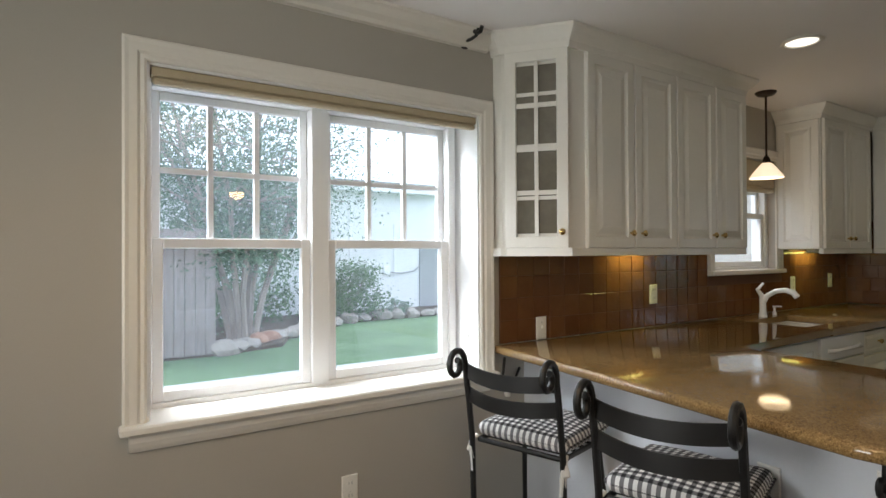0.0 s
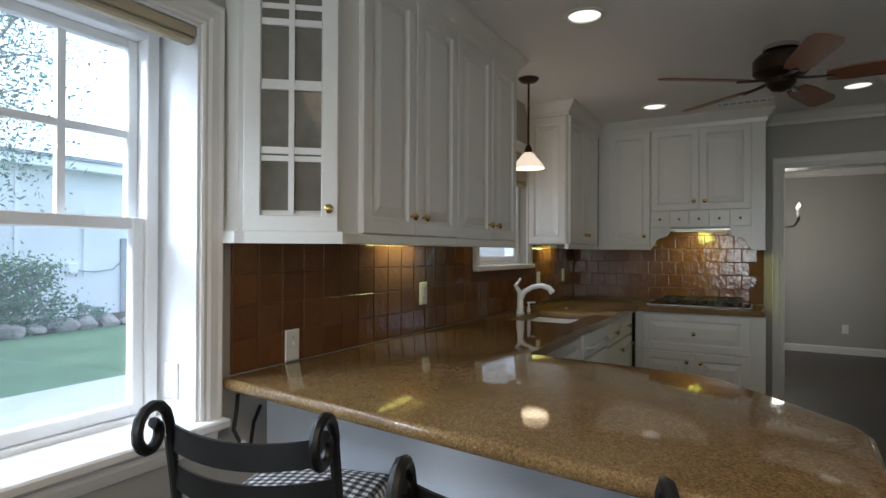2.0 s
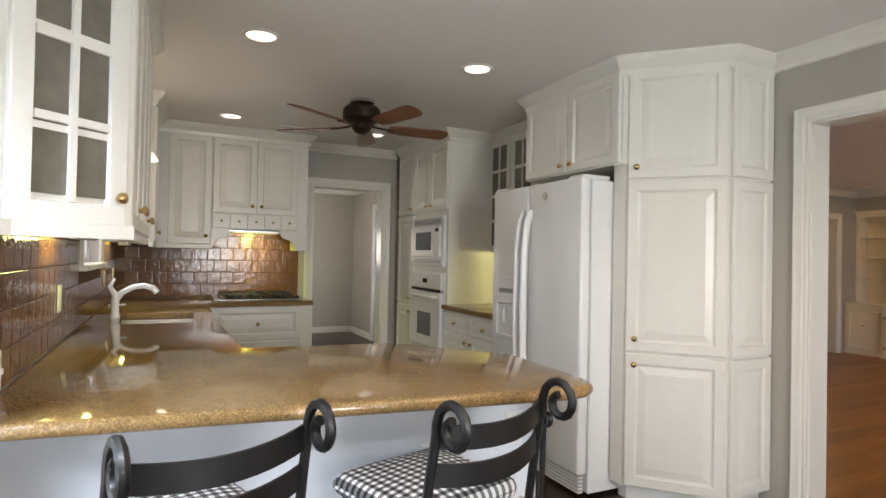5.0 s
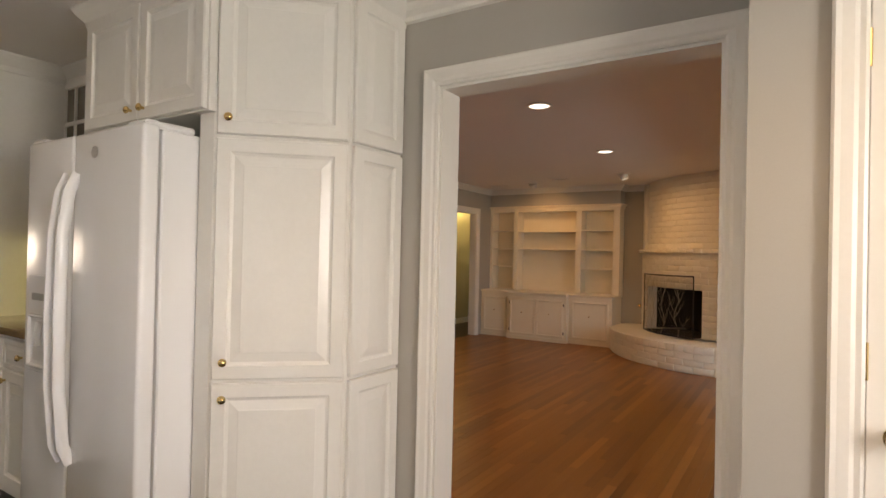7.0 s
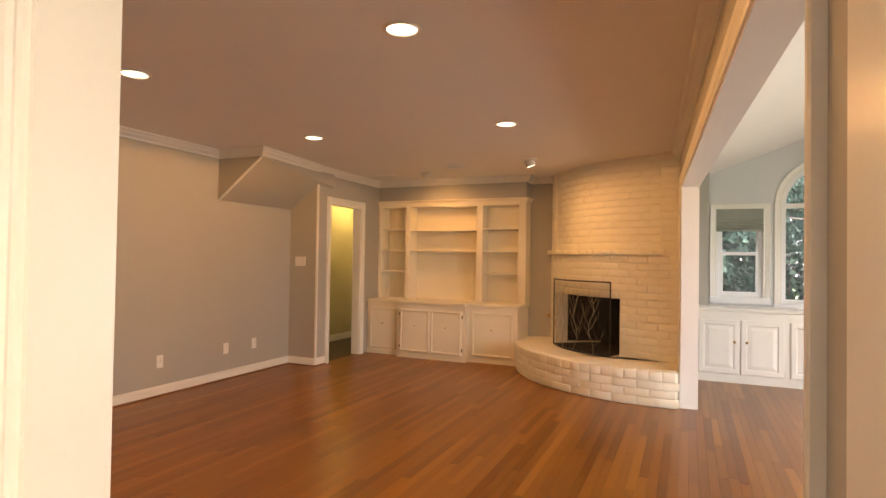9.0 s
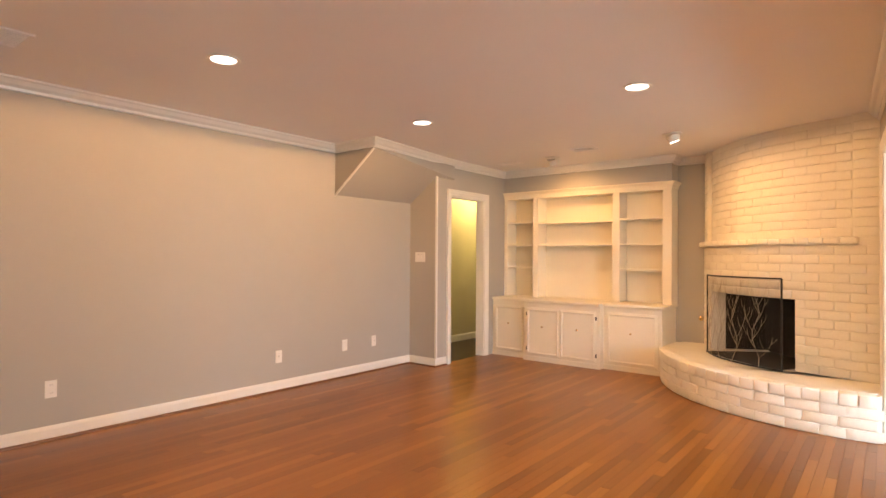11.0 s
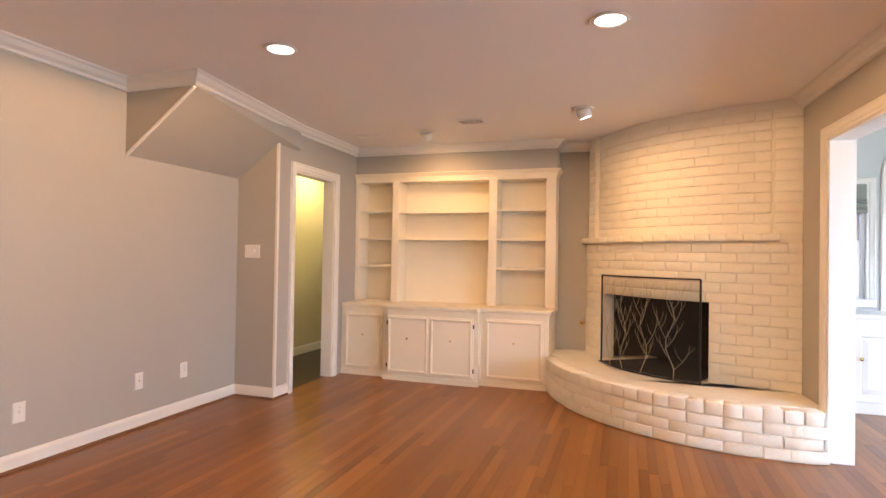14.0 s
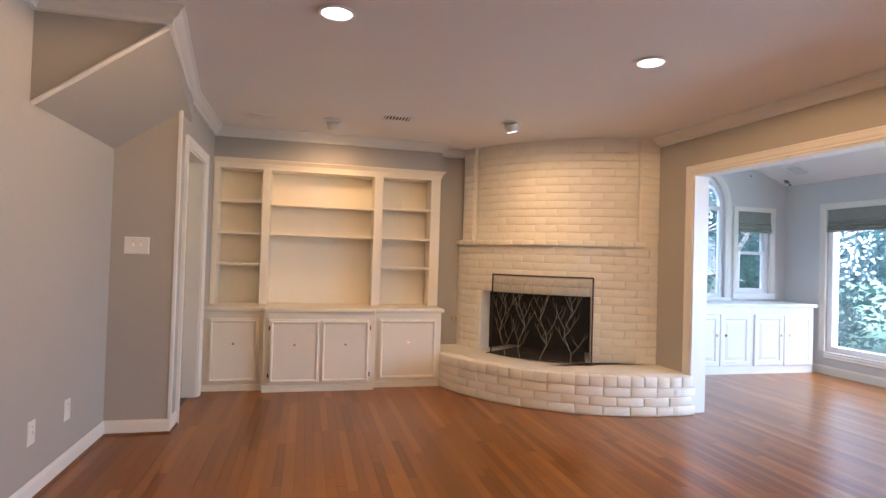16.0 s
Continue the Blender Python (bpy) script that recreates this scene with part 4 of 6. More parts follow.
# south run: oven tower, low counter, glass cabinets, fridge, pantry (front towards +y)
OV = 5.63
ov = thing("oven_cabinet", (OV, -0.42, 0), 180, "tall white cabinet tower with built-in ovens", "cabinet", "tall cabinets")
part("body", boxes((0, 1.16, 0, 0.765, 0.0, UT + 0.03)), WHITE, ov)
for x, w, k in ((0.005, 0.42, 0.37), (0.435, 0.355, 0.31), (0.797, 0.355, 0.045)):
    door(ov, x, 1.735, w, 0.60, (k, 0.055))
door(ov, 0.005, 0.845, 0.42, 0.875, (0.37, 0.06))
door(ov, 0.005, 0.11, 0.42, 0.72, (0.37, 0.66))
door(ov, 0.44, 0.13, 0.70, 0.31, None, name="drawer")
mw = thing("microwave", (OV - 0.445, -0.418, 1.235), 180, "white built-in microwave with a dark window", "microwave")
part("trim_frame", ring_panel(bmesh.new(), 0.685, 0.45, 0.035, [(0, 0.005), (0.005, 0), (0.03, 0), (0.034, 0.01)], 0, 0), APPL, mw)
part("door", ring_panel(bmesh.new(), 0.47, 0.28, 0.05, [(0, 0.006), (0.006, 0), (0.05, 0), (0.055, 0.006)], 0.05, 0.085), APPL, mw)
part("window", boxes((0.11, 0.46, -0.0485, -0.044, 0.145, 0.31)), OVENGLASS, mw, "dim grey window")
part("control_panel", ring_panel(bmesh.new(), 0.105, 0.28, 0.048, [(0, 0.004), (0.004, 0)], 0.53, 0.085), APPL, mw)
part("display", boxes((0.545, 0.62, -0.0495, -0.047, 0.31, 0.34)), BLACKGLASS, mw, "dark display")
for k in range(5):
    part("vent_slat", boxes((0.05, 0.635, -0.042, -0.03, 0.385 + 0.011 * k, 0.391 + 0.011 * k)), GREYP, mw)
for k in range(3):
    part("vent_slat", boxes((0.05, 0.635, -0.042, -0.03, 0.03 + 0.012 * k, 0.036 + 0.012 * k)), GREYP, mw)
wo = thing("wall_oven", (OV - 0.445, -0.418, 0.47), 180, "white built-in wall oven", "oven")
part("frame", ring_panel(bmesh.new(), 0.685, 0.71, 0.02, [(0, 0.004), (0.004, 0)], 0, 0), APPL, wo)
part("control_panel", ring_panel(bmesh.new(), 0.66, 0.14, 0.045, [(0, 0.006), (0.006, 0)], 0.012, 0.56), APPL, wo)
part("display", boxes((0.29, 0.39, -0.047, -0.044, 0.61, 0.65)), BLACKGLASS, wo, "dark oven display")
part("door", ring_panel(bmesh.new(), 0.66, 0.50, 0.05, [(0, 0.008), (0.008, 0)], 0.012, 0.03), APPL, wo)
part("window", boxes((0.19, 0.49, -0.052, -0.048, 0.13, 0.34)), OVENGLASS, wo, "grey oven window")
part("handle", tube(bmesh.new(), [(0.06, -0.05, 0.49), (0.08, -0.09, 0.49), (0.60, -0.09, 0.49), (0.625, -0.05, 0.49)], 0.014, 8), APPL, wo, smooth=True)
# Solid black strip in place of the shaded slot above the door.
part("gap_shade", boxes((0.02, 0.665, -0.046, -0.040, 0.535, 0.558)), BLACKGLASS, wo)
lb = cabinet("base_cabinet", (4.465, -0.40, 0), 180, "white base cabinet with two drawers beside the ovens", 0.96, 0.78, 0, BZ, [], "base cabinets", toe=0.1)
for x in (0.01, 0.485):
    door(lb, x, 0.70, 0.46, 0.15, (0.23, 0.075), name="drawer")
door(lb, 0.01, 0.11, 0.46, 0.58, (0.42, 0.53))
door(lb, 0.485, 0.11, 0.46, 0.58, (0.04, 0.53))
ct2 = thing("countertop", (0, 0, 0), 0, "short polished brown granite worktop beside the ovens", "countertop")
part("slab", prism(bmesh.new(), [(3.51, -1.188), (4.468, -1.188), (4.468, -0.365), (3.51, -0.365)], zt - 0.042, zt, 0.01, 2), GRANITE, ct2, smooth=True)
gc = thing("glass_cabinet", (4.52, -0.86, 0), 180, "white wall cabinet with divided glass doors", "cabinet", "wall cabinets")
part("body", boxes((0, 1.10, 0.0, 0.325, 1.37, UT + 0.03)), WHITE, gc)
for dx in (0.005, 0.37, 0.735):
    w, z0, z1 = 0.355, 1.375, UT + 0.02
    d = glazed_door(gc, dx, w, z0, z1, 0.055)
    part("pane", boxes((dx + 0.045, dx + w - 0.045, -0.008, -0.004, z0 + 0.055, z1 - 0.055)), CABGLASS, d, "dim cabinet glass")
    part("knob", knob_mesh(bmesh.new(), dx + 0.03, z0 + 0.1, -0.02), BRASS, d, "polished brass knob", smooth=True)

fr = thing("refrigerator", (3.49, -0.36, 0), 180, "white side-by-side refrigerator with a door dispenser", "refrigerator")
FW = 0.94
part("body", boxes((0, FW, 0.0, 0.70, 0.02, 1.77), bevel=0.006), APPL, fr)
for nm, xa, xb in (("freezer_door", 0.0, 0.42), ("fridge_door", 0.426, FW)):
    bm = bmesh.new()
    box(bm, xa, xb, -0.075, -0.008, 0.13, 1.785, 0.016, 3)
    part(nm, bm, APPL, fr, smooth=True)
part("hinge_cover", boxes((0.0, 0.13, -0.06, 0.10, 1.772, 1.80), bevel=0.008), APPL, fr)
part("hinge_cover", boxes((FW - 0.14, FW - 0.01, -0.06, 0.14, 1.772, 1.80), bevel=0.008), APPL, fr)
for xa in (0.385, 0.462):
    part("handle", tube(bmesh.new(), [(xa, -0.075, 0.45), (xa, -0.105, 0.52), (xa, -0.125, 0.75), (xa, -0.13, 1.05), (xa, -0.125, 1.38), (xa, -0.105, 1.55), (xa, -0.075, 1.62)], 0.02, 10, flat=(0.016, 0.024)), APPL, fr, "long curved white handle", smooth=True)
part("dispenser_panel", ring_panel(bmesh.new(), 0.25, 0.42, 0.012, [(0, 0.004), (0.004, 0)], 0.075, 0.78), APPL, fr).location.y = -0.075
part("dispenser_recess", ring_panel(bmesh.new(), 0.21, 0.23, 0.014, [(0, 0.003), (0.003, 0), (0.010, 0), (0.016, 0.010), (0.03, 0.012)], 0.095, 0.80), APPL, fr, "shallow white dispenser recess").location.y = -0.087
part("dispenser_buttons", boxes((0.11, 0.29, -0.0895, -0.0875, 1.09, 1.12)), GREYP, fr, "row of grey buttons")
part("dispenser_spout", tube(bmesh.new(), [(0.2, -0.09, 1.0), (0.2, -0.10, 0.94), (0.2, -0.095, 0.9)], 0.018, 8), APPL, fr, smooth=True)
part("badge", lathe(bmesh.new(), [(0.024, 0), (0.024, -0.004)], 14, (0.60, -0.0755, 1.70), "y"), CHROME, fr, "small oval badge")
bm = bmesh.new()
for k in range(5):
    box(bm, 0.02, FW - 0.02, -0.055, -0.02, 0.025 + 0.02 * k, 0.037 + 0.02 * k)
part("base_grille", bm, APPL, fr, "slotted base grille")
cabinet("wall_cabinet", (3.36, -0.47, 0), 180, "white cabinet above the refrigerator", 0.92, 0.715, 1.855, UT + 0.03, [("door", 0.01, 1.862, 0.445, 0.50, (0.40, 0.045)), ("door", 0.462, 1.862, 0.445, 0.50, (0.045, 0.045))], "wall cabinets")

pt = thing("pantry_cabinet", (0, 0, 0), 0, "tall white angled pantry with three tiers of doors", "cabinet", "tall cabinets")
A, B = Vector((2.445, -0.50)), Vector((2.07, -0.853))
part("body", prism(bmesh.new(), [(A.x + 0.002, A.y), (B.x + 0.004, B.y), (2.072, -1.188), (2.535, -1.188), (2.535, -0.50)], 0.09, UT + 0.03), WHITE, pt)
part("plinth", prism(bmesh.new(), [(2.47, -0.56), (2.12, -0.89), (2.12, -1.186), (2.53, -1.186), (2.53, -0.56)], 0, 0.09), WHITE, pt)
dv = (B - A).normalized()
L1 = (B - A).length
TIERS = ((0.10, 0.715, 0.66), (0.83, 0.925, 0.07), (1.77, 0.595, 0.06))
for z, h, kz in TIERS:
    d = door(pt, 0.012, z, L1 - 0.02, h, (0.045, kz))
    d.matrix_basis = Matrix.Translation((A.x, A.y, 0)) @ Matrix.Rotation(math.atan2(dv.y, dv.x), 4, "Z")
    d = door(pt, 0.012, z, 0.315, h, None, name="side_panel")
    d.matrix_basis = Matrix.Translation((2.071, B.y, 0)) @ Matrix.Rotation(radians(-90), 4, "Z")
structure("trim_cabinet_crown_south", sweep(bmesh.new(), [(5.63, -0.42), (4.47, -0.42), (4.47, -0.86), (3.42, -0.86), (3.36, -0.47), (2.46, -0.47), (2.07, -0.853), (2.07, SY)], [(-o, h) for o, h in CABCROWN][::-1], at_z(H - 0.001)), WHITE, "white crown moulding on the cabinets")


# ---- lamps that the rooms have, plus one added can ----
def spot(name, place, target, watts, colour, angle=120, blend=0.6, size=0.06):
    lamp = bpy.data.lights.new(name, "SPOT")
    lamp.energy, lamp.color, lamp.spot_size, lamp.spot_blend, lamp.shadow_soft_size = watts, colour, radians(angle), blend, size
    ob = new(name, lamp)
    ob.matrix_basis = look(place, target)
    return ob


def can_light(x, y, watts, colour, room, spread, blend, soft):
    c = thing("recessed_light", (x, y, H), 0, "lit round recessed ceiling light with a white trim ring", "ceiling light", "recessed lights in the " + room)
    part("trim_ring", lathe(bmesh.new(), [(0.072, -0.002), (0.092, -0.002), (0.097, -0.006), (0.092, -0.011), (0.076, -0.012), (0.072, -0.004)], 28), TRIM, c, smooth=True)
    no_shadow(part("lens", lathe(bmesh.new(), [(0.074, -0.003), (0.074, -0.006), (0.03, -0.010), (0.002, -0.011)], 28), LAMP, c, "glowing lens", smooth=True))
    spot("can_beam", (x, y, H - 0.02), (x, y, 0), watts, colour, spread, blend, soft)


KW, LW = (1.0, 0.82, 0.58), (1.0, 0.55, 0.20)
# Last can is unseen, added over the breakfast area to warm its walls.
for x, y in ((3.09, 1.36), (4.96, 1.335), (5.03, 0.08), (2.985, 0.15), (0.55, 0.55)):
    can_light(x, y, 1.6 if x > 1 else 40, KW if x > 1 else (1.0, 0.68, 0.36), "kitchen", 168, 0.5, 0.45)
for x, y in ((2.185, -3.005), (4.02, -2.99), (2.28, -4.98), (4.095, -4.87)):
    can_light(x, y, 11, LW, "living room", 180, 0.08, 0.12)


def eyeball(x, y, target, watts, glowing):
    c = thing("eyeball_spotlight", (x, y, H), 0, "small tilted ceiling spotlight in a white ring", "ceiling light", "spotlights by the fireplace wall")
    part("ring", lathe(bmesh.new(), [(0.05, -0.001), (0.088, -0.001), (0.09, -0.010), (0.06, -0.014)], 24), TRIM, c, smooth=True)
    d = (Vector(target) - Vector((x, y, H))).normalized()
    part("barrel", tube(bmesh.new(), [Vector((0, 0, -0.012)), Vector((0, 0, -0.012)) + d * 0.065], [0.062, 0.05], 18), TRIM, c, smooth=True)
    no_shadow(part("bulb", tube(bmesh.new(), [Vector((0, 0, -0.012)) + d * 0.066, Vector((0, 0, -0.012)) + d * 0.069], 0.042, 18), LAMP, c, "glowing bulb"))
    spot("eyeball_beam", Vector((x, y, H - 0.012)) + d * 0.085, target, watts, LW, 140, 1.0, 0.05)


eyeball(2.53, -6.62, (1.9, -7.1, 0.3), 6, True)
eyeball(4.01, -7.08, (4.0, -8.3, 0.7), 5, True)

# under-cabinet strips
for x, y, turn, ln, n in ((2.75, 2.06, 0, 0.30, 0), (4.93, 2.06, 0, 0.30, 0)):
    u = thing("under_cabinet_light", (x, y, UB - 0.004), turn, "slim lit strip lamp under the wall cabinet", "light", "under-cabinet lights")
    part("housing", boxes((-ln / 2, ln / 2, -0.03, 0.03, -0.022, 0.0), bevel=0.003), PLASTIC, u)
    no_shadow(part("diffuser", boxes((-ln / 2 + 0.01, ln / 2 - 0.01, 0.0305, 0.034, -0.02, -0.004)), LAMP_STRIP, u, "glowing diffuser"))
    area("strip_beam", (x, y + 0.045, UB - 0.02), (x, y + 0.19, UB - 0.22), ln, 0.03, 0.6, (0.95, 0.92, 0.22))
u = thing("under_cabinet_light", (4.0, -1.10, UB - 0.004), 180, "slim lit strip lamp under the glass-door cabinet", "light", "under-cabinet lights")
part("housing", boxes((-0.15, 0.15, -0.03, 0.03, -0.022, 0.0), bevel=0.003), PLASTIC, u)
no_shadow(part("diffuser", boxes((-0.14, 0.14, -0.022, 0.022, -0.026, -0.0225)), LAMP_STRIP, u, "glowing diffuser"))
area("strip_beam", (4.0, -1.10, UB - 0.034), (4.2, -1.12, 0.9), 0.3, 0.04, 1.2, (1.0, 0.88, 0.3))
u = thing("hood_light", (5.58, 1.06, 1.528), 0, "lit lamp under the range hood", "light")
part("housing", boxes((-0.08, 0.08, -0.30, 0.30, -0.02, 0.0), bevel=0.004), STEEL, u)
no_shadow(part("diffuser", boxes((-0.04, 0.04, -0.20, 0.20, -0.024, -0.0205)), LAMP_STRIP, u, "glowing diffuser"))
area("hood_beam", (5.58, 1.06, 1.50), (5.76, 1.06, 1.0), 0.08, 0.4, 2.8, (0.97, 0.95, 0.12))

# pendant over the sink
pd = thing("pendant_lamp", (3.88, 1.935, H), 0, "bronze pendant lamp with a lit white glass cone shade", "pendant lamp")
part("canopy", lathe(bmesh.new(), [(0.02, -0.03), (0.05, -0.022), (0.066, -0.006), (0.066, 0.0)], 22), BRONZE, pd, smooth=True)
part("stem", tube(bmesh.new(), [(0, 0, -0.028), (0, 0, -0.44)], 0.007, 8), BRONZE, pd, smooth=True)
part("socket", lathe(bmesh.new(), [(0.012, -0.43), (0.022, -0.45), (0.026, -0.475), (0.032, -0.49)], 16), BRONZE, pd, smooth=True)
bm = lathe(bmesh.new(), [(0.028, -0.478), (0.045, -0.495), (0.088, -0.550), (0.106, -0.578), (0.102, -0.578), (0.084, -0.548), (0.041, -0.493), (0.024, -0.482)], 26)
no_shadow(part("shade", bm, LAMP_SHADE, pd, "glowing frosted white glass shade", smooth=True))
pl = new("pendant_glow", bpy.data.lights.new("pendant_glow", "POINT"))
pl.data.energy, pl.data.color, pl.data.shadow_soft_size = 1.2, (1.0, 0.72, 0.42), 0.1
pl.location = (3.88, 1.935, H - 0.555)

# ceiling fan
fn = thing("ceiling_fan", (3.96, 0.545, H), 0, "dark bronze ceiling fan with five reddish wooden blades", "ceiling fan")
part("canopy", lathe(bmesh.new(), [(0.055, 0), (0.085, -0.012), (0.09, -0.035), (0.06, -0.05)], 24), CHROME, fn, "chromed canopy", smooth=True)
part("motor", lathe(bmesh.new(), [(0.05, -0.045), (0.115, -0.06), (0.135, -0.085), (0.135, -0.15), (0.11, -0.175), (0.07, -0.185), (0.07, -0.215), (0.045, -0.245), (0.01, -0.255)], 28), BRONZE, fn, smooth=True)
for k in range(5):
    a = radians(50 + 72 * k)
    bm = bmesh.new()
    pts = [(0.20, -0.045), (0.30, -0.062), (0.60, -0.070), (0.645, -0.055), (0.66, -0.02), (0.66, 0.02), (0.645, 0.055), (0.60, 0.070), (0.30, 0.062), (0.20, 0.045)]
    lo = [bm.verts.new((x, y, -0.004 - y * 0.25)) for x, y in pts]
    hi = [bm.verts.new((x, y, 0.004 - y * 0.25)) for x, y in pts]
    bm.faces.new(lo[::-1]), bm.faces.new(hi)
    for i in range(len(pts)):
        bm.faces.new((lo[i], lo[(i + 1) % 10], hi[(i + 1) % 10], hi[i]))
    b = part("blade", bm, BLADE, fn, "reddish-brown wooden blade")
    b.matrix_basis = pose(0, 0, -0.20, 0, 0, math.degrees(a))
    part("bracket", tube(bmesh.new(), [(0.06, 0, 0.01), (0.13, 0, 0.0), (0.235, 0, -0.008)], 0.01, 6, flat=(0.02, 0.006)), BRONZE, b)


def vent(name, place, turn, w, d, slats, mat, label, z=None):
    v = thing(name, place, turn, label, "vent")
    # The default black backing stands for the shade behind the slats.
    part("backing", boxes((-w / 2, w / 2, -d / 2, d / 2, -0.003, -0.001)), SOOT_SHADE if mat is None else mat, v)
    bm = boxes((-w / 2 - 0.02, w / 2 + 0.02, -d / 2 - 0.02, -d / 2, -0.010, -0.001), (-w / 2 - 0.02, w / 2 + 0.02, d / 2, d / 2 + 0.02, -0.010, -0.001), (-w / 2 - 0.02, -w / 2, -d / 2, d / 2, -0.010, -0.001), (w / 2, w / 2 + 0.02, -d / 2, d / 2, -0.010, -0.001))
    part("frame", bm, CEIL, v)
    for k in range(slats):
        x = -w / 2 + w * (k + 0.5) / slats
        part("slat", boxes((x - 0.005, x + 0.005, -d / 2, d / 2, -0.009, -0.0035)), CEIL, v)
    return v


vent("ceiling_vent", (3.49, -6.80, H), 0, 0.22, 0.14, 8, None, "white slotted ceiling vent with dark gaps")
vent("return_grille", (4.62, -7.15, H), 0, 0.24, 0.12, 10, CEIL, "flat white ceiling grille")
vent("ceiling_vent", (5.15, 0.74, H), 90, 0.34, 0.09, 7, GREYP, "grey slotted ceiling vent by the fan")
vent("ceiling_vent", (4.64, -2.10, H), 0, 0.26, 0.14, 9, GREYP, "flat grey slotted ceiling vent")
sv = vent("return_grille", (-1.62, -7.72, sun_z(-1.62)), 0, 0.22, 0.20, 8, GREYP, "grey grille in the sloping sunroom ceiling")
sv.matrix_basis = pose(-1.62, -7.72, sun_z(-1.62) - 0.002, 0, -20.3, 0)


def plate(name, place, turn, label, kind="outlet", w=0.072, h=0.118):
    """A wall plate facing local -y."""
    p = thing(name, place, turn, label, kind, "wall plates")
    part("cover", ring_panel(bmesh.new(), w, h, 0.006, [(0, 0.004), (0.004, 0)], -w / 2, -h / 2), PLASTIC, p)
    if name == "outlet":
        for z in (-0.026, 0.026):
            part("socket", lathe(bmesh.new(), [(0.017, 0.0), (0.017, -0.0085), (0.004, -0.009)], 12, (0, 0, z), "y"), PLASTIC, p)
            part("slots", boxes((-0.008, -0.005, -0.0098, -0.0088, z - 0.004, z + 0.008), (0.005, 0.008, -0.0098, -0.0088, z - 0.004, z + 0.008)), GREYP, p)
    else:
        n = max(1, round(w / 0.07))
        for k in range(n):
            x = (k - (n - 1) / 2) * 0.046
            part("toggle", boxes((x - 0.005, x + 0.005, -0.018, -0.005, -0.004, 0.014), bevel=0.002), PLASTIC, p)
            part("screw", lathe(bmesh.new(), [(0.003, 0), (0.003, -0.0075)], 6, (x, 0, 0.03), "y"), GREYP, p)
    return p


for x, z in ((2.045, 0.972), (2.985, 1.108), (4.74, 1.112), (5.385, 1.122)):
    plate("outlet" if x != 2.045 else "cable_plate", (x, NY - 0.010, z), 0, "white wall plate on the brown tile backsplash")
plate("outlet", (1.8485, 0.60, 0.70), -92, "white outlet on the peninsula wall under the granite")
plate("outlet", (0.961, NY, 0.378), 0, "white outlet on the greige wall below the window")
plate("outlet", (1.650 - 0.0112, 2.30, 0.905), -90, "white outlet on the window reveal")
plate("outlet", (1.861, 0.93, 0.62), -90, "white outlet on the peninsula side")
for y, z in ((-2.58, 0.35), (-4.42, 0.325), (-5.243, 0.335), (-5.668, 0.335)):
    plate("outlet" if y in (-2.58,) else "blank_plate", (LX, y, z), -90, "white wall plate on the long greige wall", "outlet", 0.072, 0.118)
plate("light_switch", (5.318, -6.27, 1.276), 180, "white triple light switch on the nook wall", "light switch", 0.155, 0.115)
plate("light_switch", (0.67, -1.085, 1.343), 90, "white double light switch beside the doorway", "light switch", 0.135, 0.125)
plate("outlet", (9.5, -0.35, 0.33), -90, "white outlet on the dining room wall")
gk = thing("gas_key_valve", (2.617, -8.0, 0.605), 180, "small brass gas valve plate on the wall", "gas valve")
part("rosette", lathe(bmesh.new(), [(0.026, 0), (0.024, -0.006), (0.012, -0.01), (0.012, -0.016)], 16, axis="y"), BRASS, gk, smooth=True)

# rolled shade in the head of the breakfast window, rod bracket above it
rs = thing("rolled_shade", (0.928, 2.205, 2.03), 0, "beige fabric shade rolled up in the window head", "shade")
TAN = surface("beige_shade_cloth", (0.42, 0.36, 0.25), (0.48, 0.41, 0.29), 0.8, fine=220, strength=0.3)
part("headrail", boxes((-0.708, 0.708, -0.02, 0.03, -0.035, -0.002), bevel=0.004), TAN, rs)
part("folds", boxes((-0.705, 0.705, -0.018, 0.018, -0.060, -0.036), bevel=0.008), TAN, rs)
rb = thing("rod_bracket", (1.565, NY, 2.385), 0, "black iron curtain rod bracket", "bracket")
part("rosette", lathe(bmesh.new(), [(0.035, 0), (0.035, -0.008), (0.014, -0.016)], 16, axis="y"), IRON, rb, smooth=True)
part("arm", tube(bmesh.new(), [(0, -0.01, 0), (0, -0.06, -0.004), (0, -0.10, 0.0), (0, -0.115, 0.03)], 0.008, 8), IRON, rb, smooth=True)
part("cup", tube(bmesh.new(), [(0, -0.085, 0.025), (0, -0.105, 0.008), (0, -0.13, 0.008), (0, -0.145, 0.03)], 0.010, 8), IRON, rb, smooth=True)
wsd = thing("roman_shade", (4.08, 2.20, 2.05), 0, "beige fabric shade drawn up over the sink window", "shade")
part("folds", boxes((-0.40, 0.40, -0.025, 0.025, -0.20, -0.002), bevel=0.012), TAN, wsd)
part("hem", boxes((-0.395, 0.395, -0.028, 0.028, -0.235, -0.201), bevel=0.01), TAN, wsd)


def roman(place, turn, w, drop):
    r = thing("roman_shade", place, turn, "grey-green fabric roman shade half drawn up", "shade", "sunroom shades")
    part("panel", boxes((-w / 2, w / 2, -0.012, 0.0, -drop * 0.55, 0.0), bevel=0.003), SHADE_CLOTH, r)
    for k in range(4):
        z = -drop * (0.5 + 0.125 * k)
        part("fold", boxes((-w / 2 - 0.004, w / 2 + 0.004, -0.03 - 0.006 * k, 0.004, z - drop * 0.13, z), bevel=0.014), SHADE_CLOTH, r)
    return r


roman((-1.445, -8.195, 1.985), 180, 0.50, 0.27)
roman((0.365, -8.195, 1.985), 180, 0.50, 0.27)
